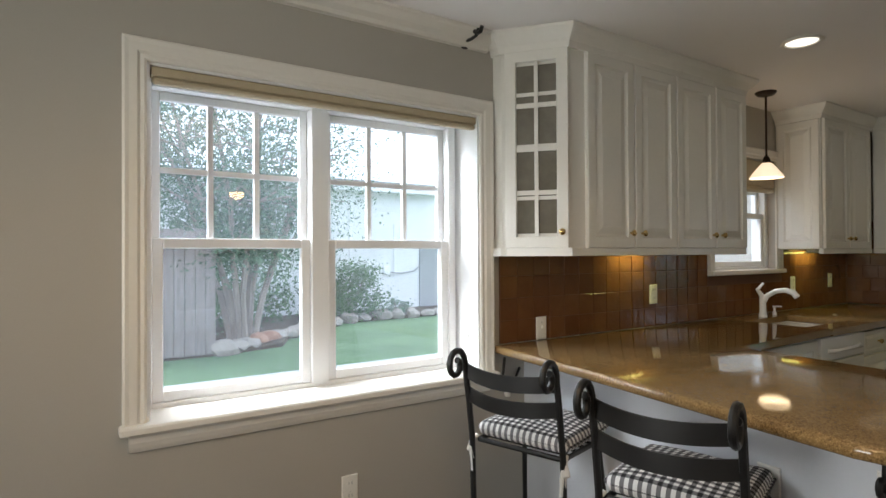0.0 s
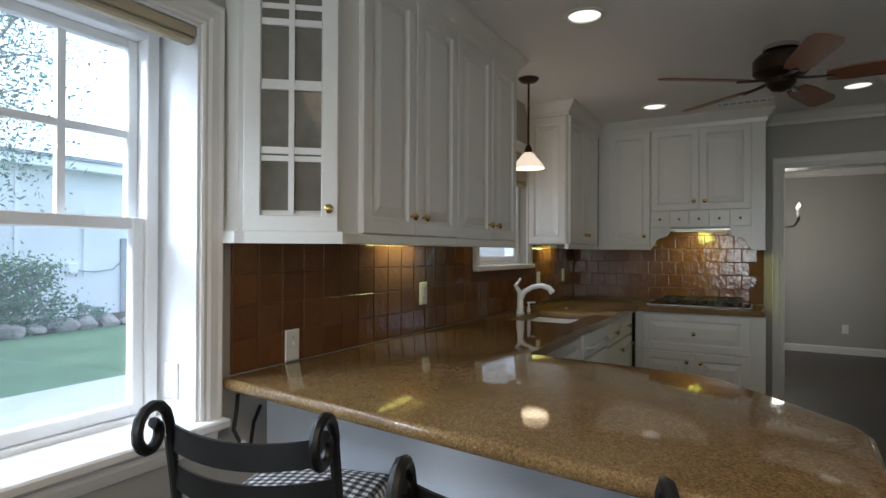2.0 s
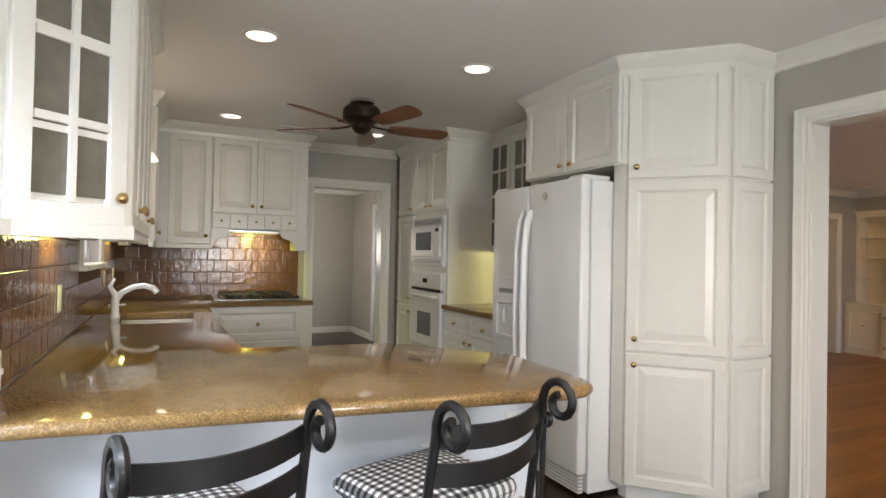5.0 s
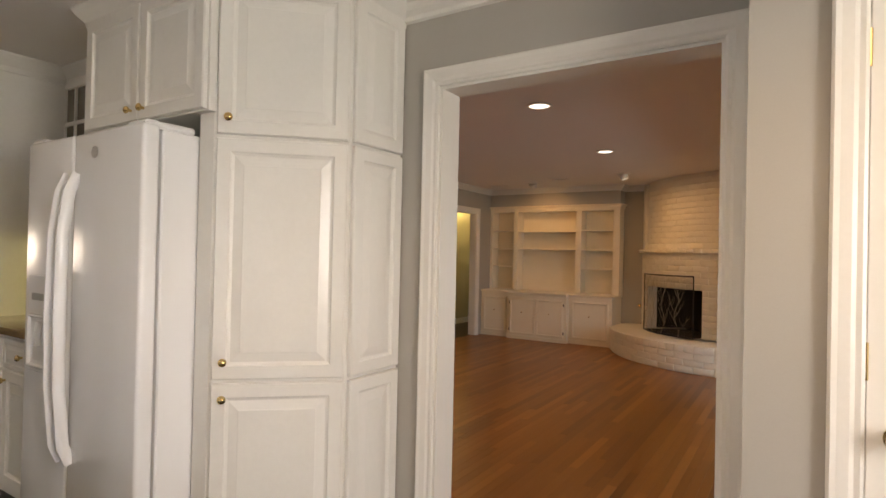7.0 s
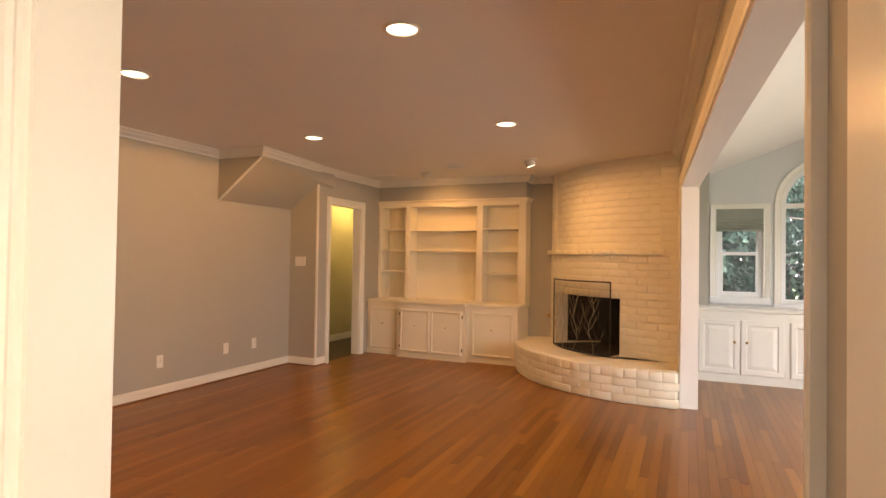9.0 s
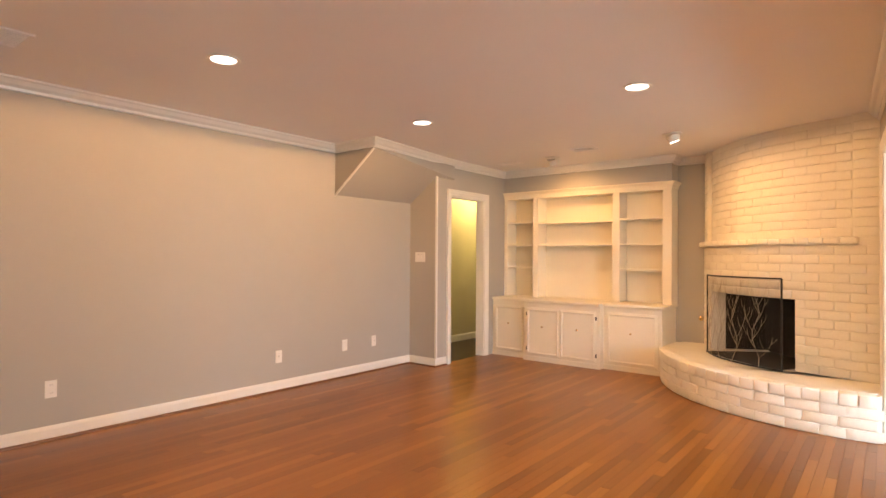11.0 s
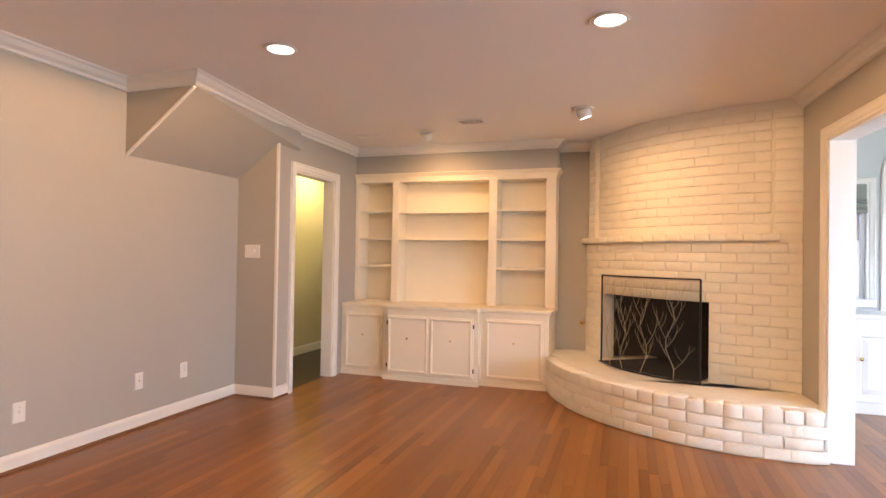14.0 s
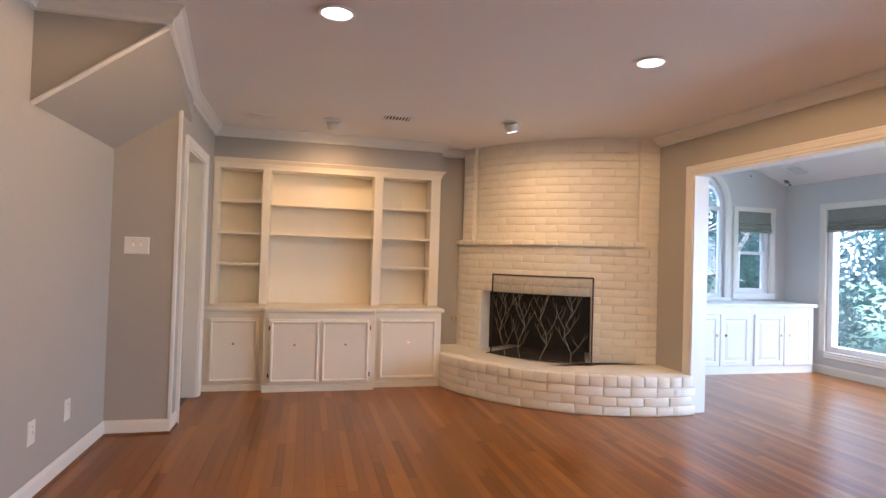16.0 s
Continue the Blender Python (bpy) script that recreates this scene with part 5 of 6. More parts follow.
roman((SW + 0.01, -6.90, 1.985), -90 + 180, 1.32, 0.27)

# closet door beside the doorway, ajar hinges showing
cd = tagged(thing("door_1", (0, -0.885, 0), 180, "white panelled closet door with a brass knob", ""), kind="structure")
part("leaf", ring_panel(bmesh.new(), 0.77, 2.015, 0.035, [(0, 0.003), (0.003, 0), (0.11, 0), (0.115, 0.006), (0.13, 0.006)], -0.413, 0.008), TRIM, cd)
part("door_handle", lathe(bmesh.new(), [(0.03, 0), (0.03, -0.006), (0.012, -0.012), (0.012, -0.04), (0.03, -0.05), (0.03, -0.065), (0.01, -0.075)], 16, (-0.35, -0.035, 0.92), "y"), BRASS, cd, "brass door knob", smooth=True)
for z in (0.25, 1.05, 1.8):
    part("hinge", tube(bmesh.new(), [(-0.414, -0.038, z), (-0.414, -0.038, z + 0.09)], 0.006, 6), BRASS, cd, "brass hinge")


# ---- bar stools ----
def scroll(x):
    """A back post that ends in a scroll curling backwards (towards -y)."""
    pts = [(x, 0.02, 0.0), (x, -0.02, 0.30), (x, -0.03, 0.62), (x, -0.055, 0.80), (x, -0.074, 0.90)]
    c0, r0 = (-0.133, 0.922), 0.058
    for k in range(17):
        a = radians(4 + 27 * k)
        r = r0 * (1 - 0.044 * k)
        pts.append((x, c0[0] + r * math.cos(a) * 1.0, c0[1] + r * math.sin(a) * 1.15))
    return pts


st = thing("bar_stool", (0, 0, 0), 0, "black wrought-iron bar stool with scrolled back and gingham cushion", "bar stool", "stools at the counter")
for x in (-0.205, 0.205):
    part("back_post", tube(bmesh.new(), scroll(x), 0.0125, 8), IRON, st, "black iron post with a scrolled end", smooth=True)
    part("front_leg", tube(bmesh.new(), [(x * 0.86, 0.33, 0.60), (x * 0.95, 0.36, 0.3), (x, 0.38, 0.0)], 0.011, 8), IRON, st, smooth=True)
for z0, z1 in ((0.862, 0.922), (0.768, 0.826)):
    bm = bmesh.new()
    n = 12
    rows = []
    for k in range(n + 1):
        s = -1 + 2 * k / n
        y = -0.055 - 0.05 * (1 - s * s) - (0.012 if z0 > 0.8 else 0)
        zz = 0.014 * (1 - s * s)
        rows.append([bm.verts.new(p) for p in ((s * 0.2, y - 0.004, z0 - zz), (s * 0.2, y + 0.004, z0 - zz), (s * 0.2, y + 0.004, z1 - zz), (s * 0.2, y - 0.004, z1 - zz))])
    for a, b in zip(rows, rows[1:]):
        for k in range(4):
            bm.faces.new((a[k], a[(k + 1) % 4], b[(k + 1) % 4], b[k]))
    bm.faces.new(rows[0][::-1]), bm.faces.new(rows[-1])
    part("slat", bm, IRON, st, "curved flat black back slat", smooth=True)
bm = bmesh.new()
ring = [(-0.19, 0.0), (0.19, 0.0), (0.20, 0.30), (0.17, 0.36), (-0.17, 0.36), (-0.20, 0.30)]
tube(bm, [(x, y, 0.60) for x, y in ring] + [(-0.19, 0.0, 0.60)], 0.011, 8, caps=False)
part("seat_frame", bm, IRON, st, smooth=True)
for k in range(5):
    y = 0.06 + 0.06 * k
    part("seat_bar", tube(bmesh.new(), [(-0.19, y, 0.60), (0.19, y, 0.60)], 0.006, 6), IRON, st)
for a, b in (((-0.205, 0.012, 0.22), (-0.195, 0.36, 0.22)), ((0.205, 0.012, 0.22), (0.195, 0.36, 0.22)), ((-0.196, 0.37, 0.16), (0.196, 0.37, 0.16)), ((-0.205, 0.01, 0.28), (0.205, 0.01, 0.28))):
    part("stretcher", tube(bmesh.new(), [a, b], 0.008, 6), IRON, st)
bm = bmesh.new()
box(bm, -0.205, 0.205, 0.0, 0.385, 0.614, 0.674, 0.028, 4)
bmesh.ops.subdivide_edges(bm, edges=[e for e in bm.edges if e.calc_length() > 0.2], cuts=6, use_grid_fill=True)
for v in bm.verts:
    cx, cy = v.co.x / 0.205, (v.co.y - 0.19) / 0.19
    if v.co.z > 0.64:
        v.co.z += 0.022 * max(0, 1 - cx * cx) * max(0, 1 - cy * cy) + 0.004 * math.sin(17 * v.co.x + 3) * math.sin(19 * v.co.y)
cu = part("cushion", bm, GINGHAM, st, "black and white gingham seat cushion", smooth=True)
part("piping", tube(bmesh.new(), [(x, y, 0.645) for x, y in ((-0.2, 0.01), (0.2, 0.01), (0.208, 0.03), (0.208, 0.36), (0.19, 0.388), (-0.19, 0.388), (-0.208, 0.36), (-0.208, 0.03), (-0.2, 0.01))], 0.005, 6), GINGHAM, cu)
for x in (-0.2, 0.2):
    part("tie", tube(bmesh.new(), [(x, 0.0, 0.62), (x * 1.05, -0.03, 0.60), (x * 1.12, -0.035, 0.56), (x * 1.0, -0.03, 0.535), (x * 1.06, -0.035, 0.58), (x * 1.02, -0.035, 0.48)], 0.008, 6, flat=(0.012, 0.004)), ROPE, st, "striped cotton tie")
st.matrix_basis = pose(1.445, 1.665, 0, 0, 0, -73)
copy_thing(st, pose(1.44, 0.998, 0, 0, 0, -73))

# scrolled iron bracket under the counter corner, and a bowl at the pantry's foot
br = thing("counter_bracket", (1.72, 0.55, 0), 0, "black scrolled iron bracket under the granite overhang", "bracket")
part("bar", tube(bmesh.new(), [(0.06, -0.03, 0.0), (0.06, -0.03, 0.55), (0.05, -0.03, 0.866)], 0.011, 8), IRON, br, smooth=True)
part("scroll", tube(bmesh.new(), [(0.0, 0.02, 0.866), (-0.01, 0.02, 0.80)] + [(-0.035 + 0.026 * (1 - 0.05 * k) * math.cos(radians(-26 * k)), 0.02, 0.775 + 0.03 * (1 - 0.05 * k) * math.sin(radians(-26 * k))) for k in range(12)], 0.009, 8), IRON, br, smooth=True)
bw = thing("bowl", (2.02, -1.04, 0), 0, "small white bowl with a black rubber rim on the floor", "bowl")
part("dish", lathe(bmesh.new(), [(0.055, 0.001), (0.075, 0.012), (0.082, 0.03), (0.076, 0.031), (0.068, 0.015), (0.002, 0.008)], 24), PLASTIC, bw, smooth=True)
part("rim", lathe(bmesh.new(), [(0.083, 0.024), (0.088, 0.03), (0.083, 0.036), (0.076, 0.032)], 24), IRON, bw, "black rim", smooth=True)

# cable with a plug hanging under the counter end
cb2 = thing("cable_coil", (1.80, 2.12, 0.70), 0, "black cable with a white connector under the counter", "cable")
part("cable", tube(bmesh.new(), [(0.0, 0.06, 0.14), (-0.03, 0.03, 0.10), (-0.05, 0.02, 0.04), (-0.02, 0.015, -0.02), (0.03, 0.03, -0.03), (0.06, 0.05, 0.03), (0.1, 0.06, 0.08)], 0.007, 6), IRON, cb2, smooth=True)
part("connector", lathe(bmesh.new(), [(0.014, -0.02), (0.016, 0.0), (0.01, 0.02)], 8, (-0.02, 0.015, -0.02)), PLASTIC, cb2)

# ---- bookcase ----
BK0, BK1 = 2.865, 5.078
bk = thing("bookcase", (0, 0, 0), 0, "cream painted built-in bookcase with empty shelves above cupboards", "bookcase")
FY = -7.75
part("back", boxes((BK0 + 0.02, BK1 - 0.004, -7.998, -7.985, 0.72, 2.10)), CREAM, bk)
for x0, x1 in ((BK0, 2.965), (3.465, 3.552), (4.558, 4.635)):
    part("upright", boxes((x0, x1, -7.985, FY, 0.758, 2.06), bevel=0.003), CREAM, bk)
part("upright", boxes((5.03, BK1 - 0.001, -7.985, FY, 0.758, 2.06), bevel=0.003), CREAM, bk)
part("head_rail", boxes((BK0, BK1 - 0.001, -7.985, FY - 0.0, 2.0605, 2.153)), CREAM, bk)
part("cornice", sweep(bmesh.new(), [(BK0, -7.99), (BK0, FY), (BK1 - 0.001, FY)], [(0, -0.07), (0.010, -0.07), (0.014, -0.04), (0.030, -0.022), (0.045, -0.008), (0.045, 0.0), (0, 0)], at_z(2.153)), CREAM, bk)
for xa, xb, zs in ((2.965, 3.465, (1.155, 1.454, 1.757)), (3.552, 4.558, (1.454, 1.742)), (4.635, 5.03, (1.155, 1.454, 1.760))):
    for z in zs:
        part("shelf", boxes((xa + 0.001, xb - 0.001, -7.984, FY - 0.008, z - 0.022, z), bevel=0.002), CREAM, bk)
    if xb - xa < 0.9:
        part("backing_strip", boxes((xa + 0.001, xb - 0.22, -7.984, -7.972, zs[-1] + 0.001, zs[-1] + 0.16)), CREAM, bk)
for nm, xa, xb, y, doors in (("cupboard", BK0 + 0.02, 3.5475, -7.475, 1), ("cupboard", 3.548, 4.5515, -7.385, 2), ("cupboard", 4.552, BK1 - 0.001, -7.475, 1)):
    part(nm, boxes((xa, xb, -7.99, y, 0.055, 0.718), bevel=0.002), CREAM, bk)
    part("plinth", boxes((xa, xb, -7.98, y + 0.012, -0.004, 0.054)), CREAM, bk)
    part("counter", boxes((xa - (0.025 if xa < 3 else 0), xb, -7.986, y + 0.03, 0.719, 0.757), bevel=0.008), CREAM, bk)
    w = (xb - xa - 0.09) / doors
    for k in range(doors):
        x = xa + 0.045 + w * k
        d = part("cupboard_door", boxes((0, w - 0.006, -0.018, 0, 0.075, 0.655), bevel=0.002), CREAM, bk)
        d.matrix_basis = pose(x + w - 0.003, y + 0.0005, 0, 0, 0, 180)
        part("moulding", sweep(bmesh.new(), [(0.012, 0.087), (w - 0.018, 0.087), (w - 0.018, 0.643), (0.012, 0.643)], [(0, 0.018), (0, 0.026), (0.008, 0.031), (0.018, 0.028), (0.026, 0.018)], lambda u, v, ww: (u, -ww, v), closed=True), CREAM, d)
        part("knob", knob_mesh(bmesh.new(), (w - 0.006) / 2, 0.43, -0.018, 0.012), BRASS, d, "small brass knob", smooth=True)
        for z in (0.15, 0.58):
            if doors == 2:
                part("hinge", boxes((-0.004 if k == 1 else w - 0.008, 0.008 if k == 1 else w + 0.002, -0.022, -0.002, z - 0.02, z + 0.02)), BRONZE, d, "dark hinge")

# ---- fireplace ----
FC, FR = Vector((0.797, -8.560)), 1.869
FA0, FA1 = radians(17.43), radians(84.38)


def arc_at(s, r=FR):
    a = FA0 + (FA1 - FA0) * s
    return FC.x + r * math.cos(a), FC.y + r * math.sin(a), a


def arc_solid(bm, s0, s1, r0, r1, z0, z1, n=24):
    rows = []
    for k in range(n + 1):
        s = s0 + (s1 - s0) * k / n
        xo, yo, a = arc_at(s, r1)
        xi, yi, a = arc_at(s, r0)
        rows.append([bm.verts.new(p) for p in ((xi, yi, z0), (xo, yo, z0), (xo, yo, z1), (xi, yi, z1))])
    for a, b in zip(rows, rows[1:]):
        for k in range(4):
            bm.faces.new((a[k], a[(k + 1) % 4], b[(k + 1) % 4], b[k]))
    bm.faces.new(rows[0][::-1]), bm.faces.new(rows[-1])
    return bm


HZ = 0.33
fp = thing("fireplace", (1.8, -7.2, 0), 0, "cream painted brick corner fireplace with a bowed front", "fireplace")


def fp_part(name, bm, mat, label="", smooth=False):
    ob = part(name, bm, mat, fp, label, smooth)
    ob.location = (-1.8, 7.2, 0)
    return ob


FB0, FB1, FBZ = 0.178, 0.71, 0.935
bm = bmesh.new()
arc_solid(bm, 0.0, FB0, FR - 0.14, FR - 0.004, 0, 1.46, 8)
arc_solid(bm, FB1, 1.0, FR - 0.14, FR - 0.004, 0, 1.46, 8)
arc_solid(bm, FB0, FB1, FR - 0.14, FR - 0.004, FBZ, 1.46, 12)
arc_solid(bm, 0.115, 0.905, FR - 0.42, FR - 0.044, 1.4602, H - 0.001, 24)
arc_solid(bm, 0.03, 0.115, FR - 0.42, FR - 0.004, 1.4602, H - 0.001, 6)
arc_solid(bm, 0.905, 1.0, FR - 0.42, FR - 0.004, 1.4602, H - 0.001, 6)
fp_part("mortar_core", bm, MORTAR)
bm = arc_solid(bmesh.new(), FB0 - 0.06, FB1 + 0.06, FR - 0.60, FR - 0.54, HZ, 1.2, 10)
arc_solid(bm, FB0 - 0.06, FB0 - 0.02, FR - 0.54, FR - 0.142, HZ, 1.2, 2)
arc_solid(bm, FB1 + 0.02, FB1 + 0.06, FR - 0.54, FR - 0.142, HZ, 1.2, 2)
arc_solid(bm, FB0 - 0.06, FB1 + 0.06, FR - 0.60, FR - 0.142, 1.2, 1.24, 8)
arc_solid(bm, FB0 + 0.085, FB1 - 0.02, FR - 0.54, FR + 0.125, HZ + 0.001, HZ + 0.005, 14)
fp_part("firebox", bm, SOOT_SHADE, "black sooty firebox lining")
fp_part("mantel_core", arc_solid(bmesh.new(), 0.0, 0.925, FR - 0.05, FR + 0.045, 1.415, 1.455, 28), MORTAR)
# hearth: a bowed bench
HP0, HP1, HP2 = Vector((2.89, -7.46)), Vector((2.20, -6.47)), Vector((1.02, -6.175))


def circle3(a, b, c):
    d = 2 * (a.x * (b.y - c.y) + b.x * (c.y - a.y) + c.x * (a.y - b.y))
    ux = (a.dot(a) * (b.y - c.y) + b.dot(b) * (c.y - a.y) + c.dot(c) * (a.y - b.y)) / d
    uy = (a.dot(a) * (c.x - b.x) + b.dot(b) * (a.x - c.x) + c.dot(c) * (b.x - a.x)) / d
    return Vector((ux, uy)), (Vector((ux, uy)) - a).length


HC, HR = circle3(HP0, HP1, HP2)
HA0, HA1 = math.atan2(HP0.y - HC.y, HP0.x - HC.x), math.atan2(HP2.y - HC.y, HP2.x - HC.x)


def hearth_at(s, r):
    a = HA0 + (HA1 - HA0) * s
    return HC.x + r * math.cos(a), HC.y + r * math.sin(a), a


bm = bmesh.new()
poly = [hearth_at(k / 30, HR - 0.006)[:2] for k in range(31)] + [(0.985, -6.30), (1.03, -7.0), (1.4, -7.99), (2.895, -7.99)]
prism(bm, poly, -0.004, HZ - 0.012)
fp_part("hearth_core", bm, MORTAR)

# fire screen
SCR0, SCR1 = 0.225, 0.725
fs = thing("fire_screen", (0, 0, 0), 0, "black mesh fire screen with branching metal twigs", "fire screen")
SA, SB = Vector((2.40, -7.36)), Vector((1.665, -6.70))


def on_screen(u, z, out=0.0):
    m = SA.lerp(SB, u)
    nrm = Vector((SB.y - SA.y, -(SB.x - SA.x))).normalized()
    k = 0.12 * (1 - (2 * u - 1) ** 2) + out
    return (m.x + nrm.x * k, m.y + nrm.y * k, z)


SZ0, SZ1 = HZ + 0.004, 1.115
bm = bmesh.new()
for pts in ([on_screen(k / 16, SZ0 + 0.008) for k in range(17)], [on_screen(k / 16, SZ1) for k in range(17)], [on_screen(0, SZ0), on_screen(0, SZ1)], [on_screen(1, SZ0), on_screen(1, SZ1)]):
    tube(bm, pts, 0.008, 6)
part("frame", bm, IRON, fs, smooth=True)


def mesh_cloth():
    m, t, p = nodes_of("black_wire_mesh")
    p.inputs["Base Color"].default_value = (0.012, 0.011, 0.011, 1)
    p.inputs["Roughness"].default_value = 0.5
    g = t.nodes.new("ShaderNodeNewGeometry")
    n = noise_tex(t, g.outputs["Position"], 500, 1)
    link(t, ramp(t, n, [(0.40, (0.12, 0.12, 0.12)), (0.56, (0.42, 0.42, 0.42))]), p.inputs["Alpha"])
    return m


bm = bmesh.new()
rows = [[bm.verts.new(on_screen(k / 16, z)) for z in (SZ0, SZ1)] for k in range(17)]
for a, b in zip(rows, rows[1:]):
    bm.faces.new((a[0], b[0], b[1], a[1]))
part("mesh", bm, mesh_cloth(), fs, "fine black wire mesh")
rng = random.Random(5)


def bough(bm, u, z, side, width, length, r, level):
    """A curved shoot that bends outwards and then upwards, with smaller shoots on it."""
    pts = []
    for k in range(7):
        f = k / 6
        uu, zz = u + side * width * (1 - (1 - f) ** 2), z + length * f
        if zz > SZ1 - 0.02 or not 0.02 < uu < 0.98:
            break
        pts.append(on_screen(uu, zz, 0.012))
        if level < 2 and k in (2, 4):
            bough(bm, uu, zz, side if k == 4 else -side, width * rng.uniform(0.4, 0.6), length * rng.uniform(0.4, 0.6), r * 0.75, level + 1)
    if len(pts) > 1:
        tube(bm, pts, [r * (1 - 0.4 * i / len(pts)) for i in range(len(pts))], 5)


TWIG = surface("pale_gold_twig_metal", (0.34, 0.29, 0.21), (0.46, 0.40, 0.30), 0.38, metal=0.5, fine=90, strength=0.1)
for u in (0.15, 0.36, 0.58, 0.80):
    bm = bmesh.new()
    trunk = []
    for k in range(10):
        uu, zz = u + 0.035 * math.sin(1.1 * k + 9 * u), SZ0 + 0.012 + 0.076 * k
        trunk.append(on_screen(uu, zz, 0.012))
        if 1 <= k <= 7:
            bough(bm, uu, zz, 1 if k % 2 else -1, rng.uniform(0.06, 0.11), rng.uniform(0.15, 0.24), 0.0021, 1)
    tube(bm, trunk, [0.0032 - 0.00018 * k for k in range(10)], 6)
    part("twig", bm, TWIG, fs, "branching pale gold metal twig", smooth=True)

# ---- sunroom cupboards ----
for k in range(3):
    x1 = 0.84 - 0.9 * k
    c = cabinet("low_cabinet", (x1, -7.68, 0), 180, "white low sunroom cabinet under the windows", 0.9, 0.515, 0, 0.79, [("door", 0.03, 0.10, 0.415, 0.60, (0.36, 0.36)), ("door", 0.455, 0.10, 0.415, 0.60, (0.055, 0.36))], "sunroom cabinets", mat=WHITE)
tp = thing("cabinet_top", (0, 0, 0), 0, "white painted top over the sunroom cabinets", "countertop")
part("slab", boxes((-1.90, 0.845, -8.198, -7.655, 0.791, 0.83), bevel=0.008), WHITE, tp)

# ---- hall lamp and chandelier seen through doorways ----
hl = thing("hall_ceiling_lamp", (5.75, -8.35, H), 0, "lit round glass hall ceiling lamp", "ceiling light")
part("base", lathe(bmesh.new(), [(0.12, 0), (0.12, -0.02)], 20), BRASS, hl, smooth=True)
no_shadow(part("bowl", lathe(bmesh.new(), [(0.13, -0.02), (0.135, -0.05), (0.10, -0.10), (0.03, -0.125)], 20), glow("lit_amber_bowl", (1.0, 0.78, 0.30), 4.0), hl, "glowing bowl", smooth=True))
p = new("hall_glow", bpy.data.lights.new("hall_glow", "POINT"))
p.data.energy, p.data.color, p.data.shadow_soft_size = 3.5, (1.0, 0.78, 0.30), 0.1
p.location = (5.75, -8.35, H - 0.17)
ch = thing("chandelier", (8.3, 0.47, 1.62), 0, "dark iron chandelier with candle bulbs", "chandelier")
part("stem", lathe(bmesh.new(), [(0.02, 0.0), (0.05, 0.06), (0.02, 0.12), (0.03, 0.30), (0.012, 0.36), (0.010, 0.82)], 14), IRON, ch, smooth=True)
for k in range(6):
    a = math.tau * k / 6
    c, s = math.cos(a), math.sin(a)
    arm = part("arm", tube(bmesh.new(), [(r * c, r * s, z) for r, z in ((0.03, 0.10), (0.12, 0.02), (0.22, 0.03), (0.27, 0.10), (0.27, 0.14))], 0.008, 6), IRON, ch, smooth=True)
    part("candle", tube(bmesh.new(), [(0.27 * c, 0.27 * s, 0.14), (0.27 * c, 0.27 * s, 0.23)], 0.011, 8), PLASTIC, arm)
    no_shadow(part("bulb", lathe(bmesh.new(), [(0.008, 0.23), (0.022, 0.255), (0.005, 0.30)], 8, (0.27 * c, 0.27 * s, 0)), LAMP, arm, "glowing bulb", smooth=True))
p = new("dining_glow", bpy.data.lights.new("dining_glow", "POINT"))
p.data.energy, p.data.color, p.data.shadow_soft_size = 15, (1.0, 0.88, 0.70), 0.25
p.location = (8.3, 0.47, 1.45)


# ---- outdoors ----
GZ = -0.15
structure("ground", boxes((-60, 70, -70, 80, GZ - 0.3, GZ - 0.02)), LAWN, "green lawn reaching far")
structure("patio", boxes((-4, 6.5, 2.475, 7.15, GZ - 0.1, GZ + 0.01), bevel=0.01), SLAB, "pale concrete patio slab")
structure("planting_bed", prism(bmesh.new(), [(-1, 9.0), (1.8, 9.0), (2.9, 9.3), (3.4, 10.4), (4.2, 11.6), (9, 11.9), (9, 14.2), (-1, 14.2)], GZ - 0.1, GZ + 0.06, 0.03), SOIL, "dark mulch planting bed")
rng = random.Random(11)


def rock(place, size, mat):
    bm = bmesh.new()
    bmesh.ops.create_icosphere(bm, subdivisions=2, radius=0.5)
    for v in bm.verts:
        n = noise.noise(v.co * 2.3 + Vector(place))
        v.co *= 1 + 0.35 * n
        v.co.x *= size[0]
        v.co.y *= size[1]
        v.co.z *= size[2]
    ob = finish("rock", bm, mat)
    ob.matrix_basis = pose(*place, 0, 0, rng.uniform(0, 360))
    return tagged(ob, "rough flat fieldstone edging the planting bed", "rock", "bed edging stones")


for k in range(20):
    u = k / 19
    if u < 0.4:
        x, y = 1.9 + u * 4.2, 9.05 + u * 3.4
    else:
        x, y = 3.6 + (u - 0.4) * 8.4, 10.6 + min(1.2, (u - 0.4) * 6)
    rock((x, y, GZ + 0.07), (rng.uniform(0.38, 0.6), rng.uniform(0.3, 0.4), rng.uniform(0.18, 0.32)), REDSTONE if k in (3, 4) else STONE)

fe = thing("fence", (0, 9.0, GZ), 0, "weathered grey vertical board fence", "fence")
for k in range(14):
    x = 1.78 - 0.145 * (k + 1)
    b = part("board", boxes((x, x + 0.138, -0.012, 0.012, 0.02, 1.90 + 0.02 * math.sin(k * 2.3)), bevel=0.003), GREYWOOD, fe)
part("rail", boxes((-0.3, 1.78, 0.014, 0.05, 0.35, 0.44)), GREYWOOD, fe)
part("rail", boxes((-0.3, 1.78, 0.014, 0.05, 1.5, 1.59)), GREYWOOD, fe)

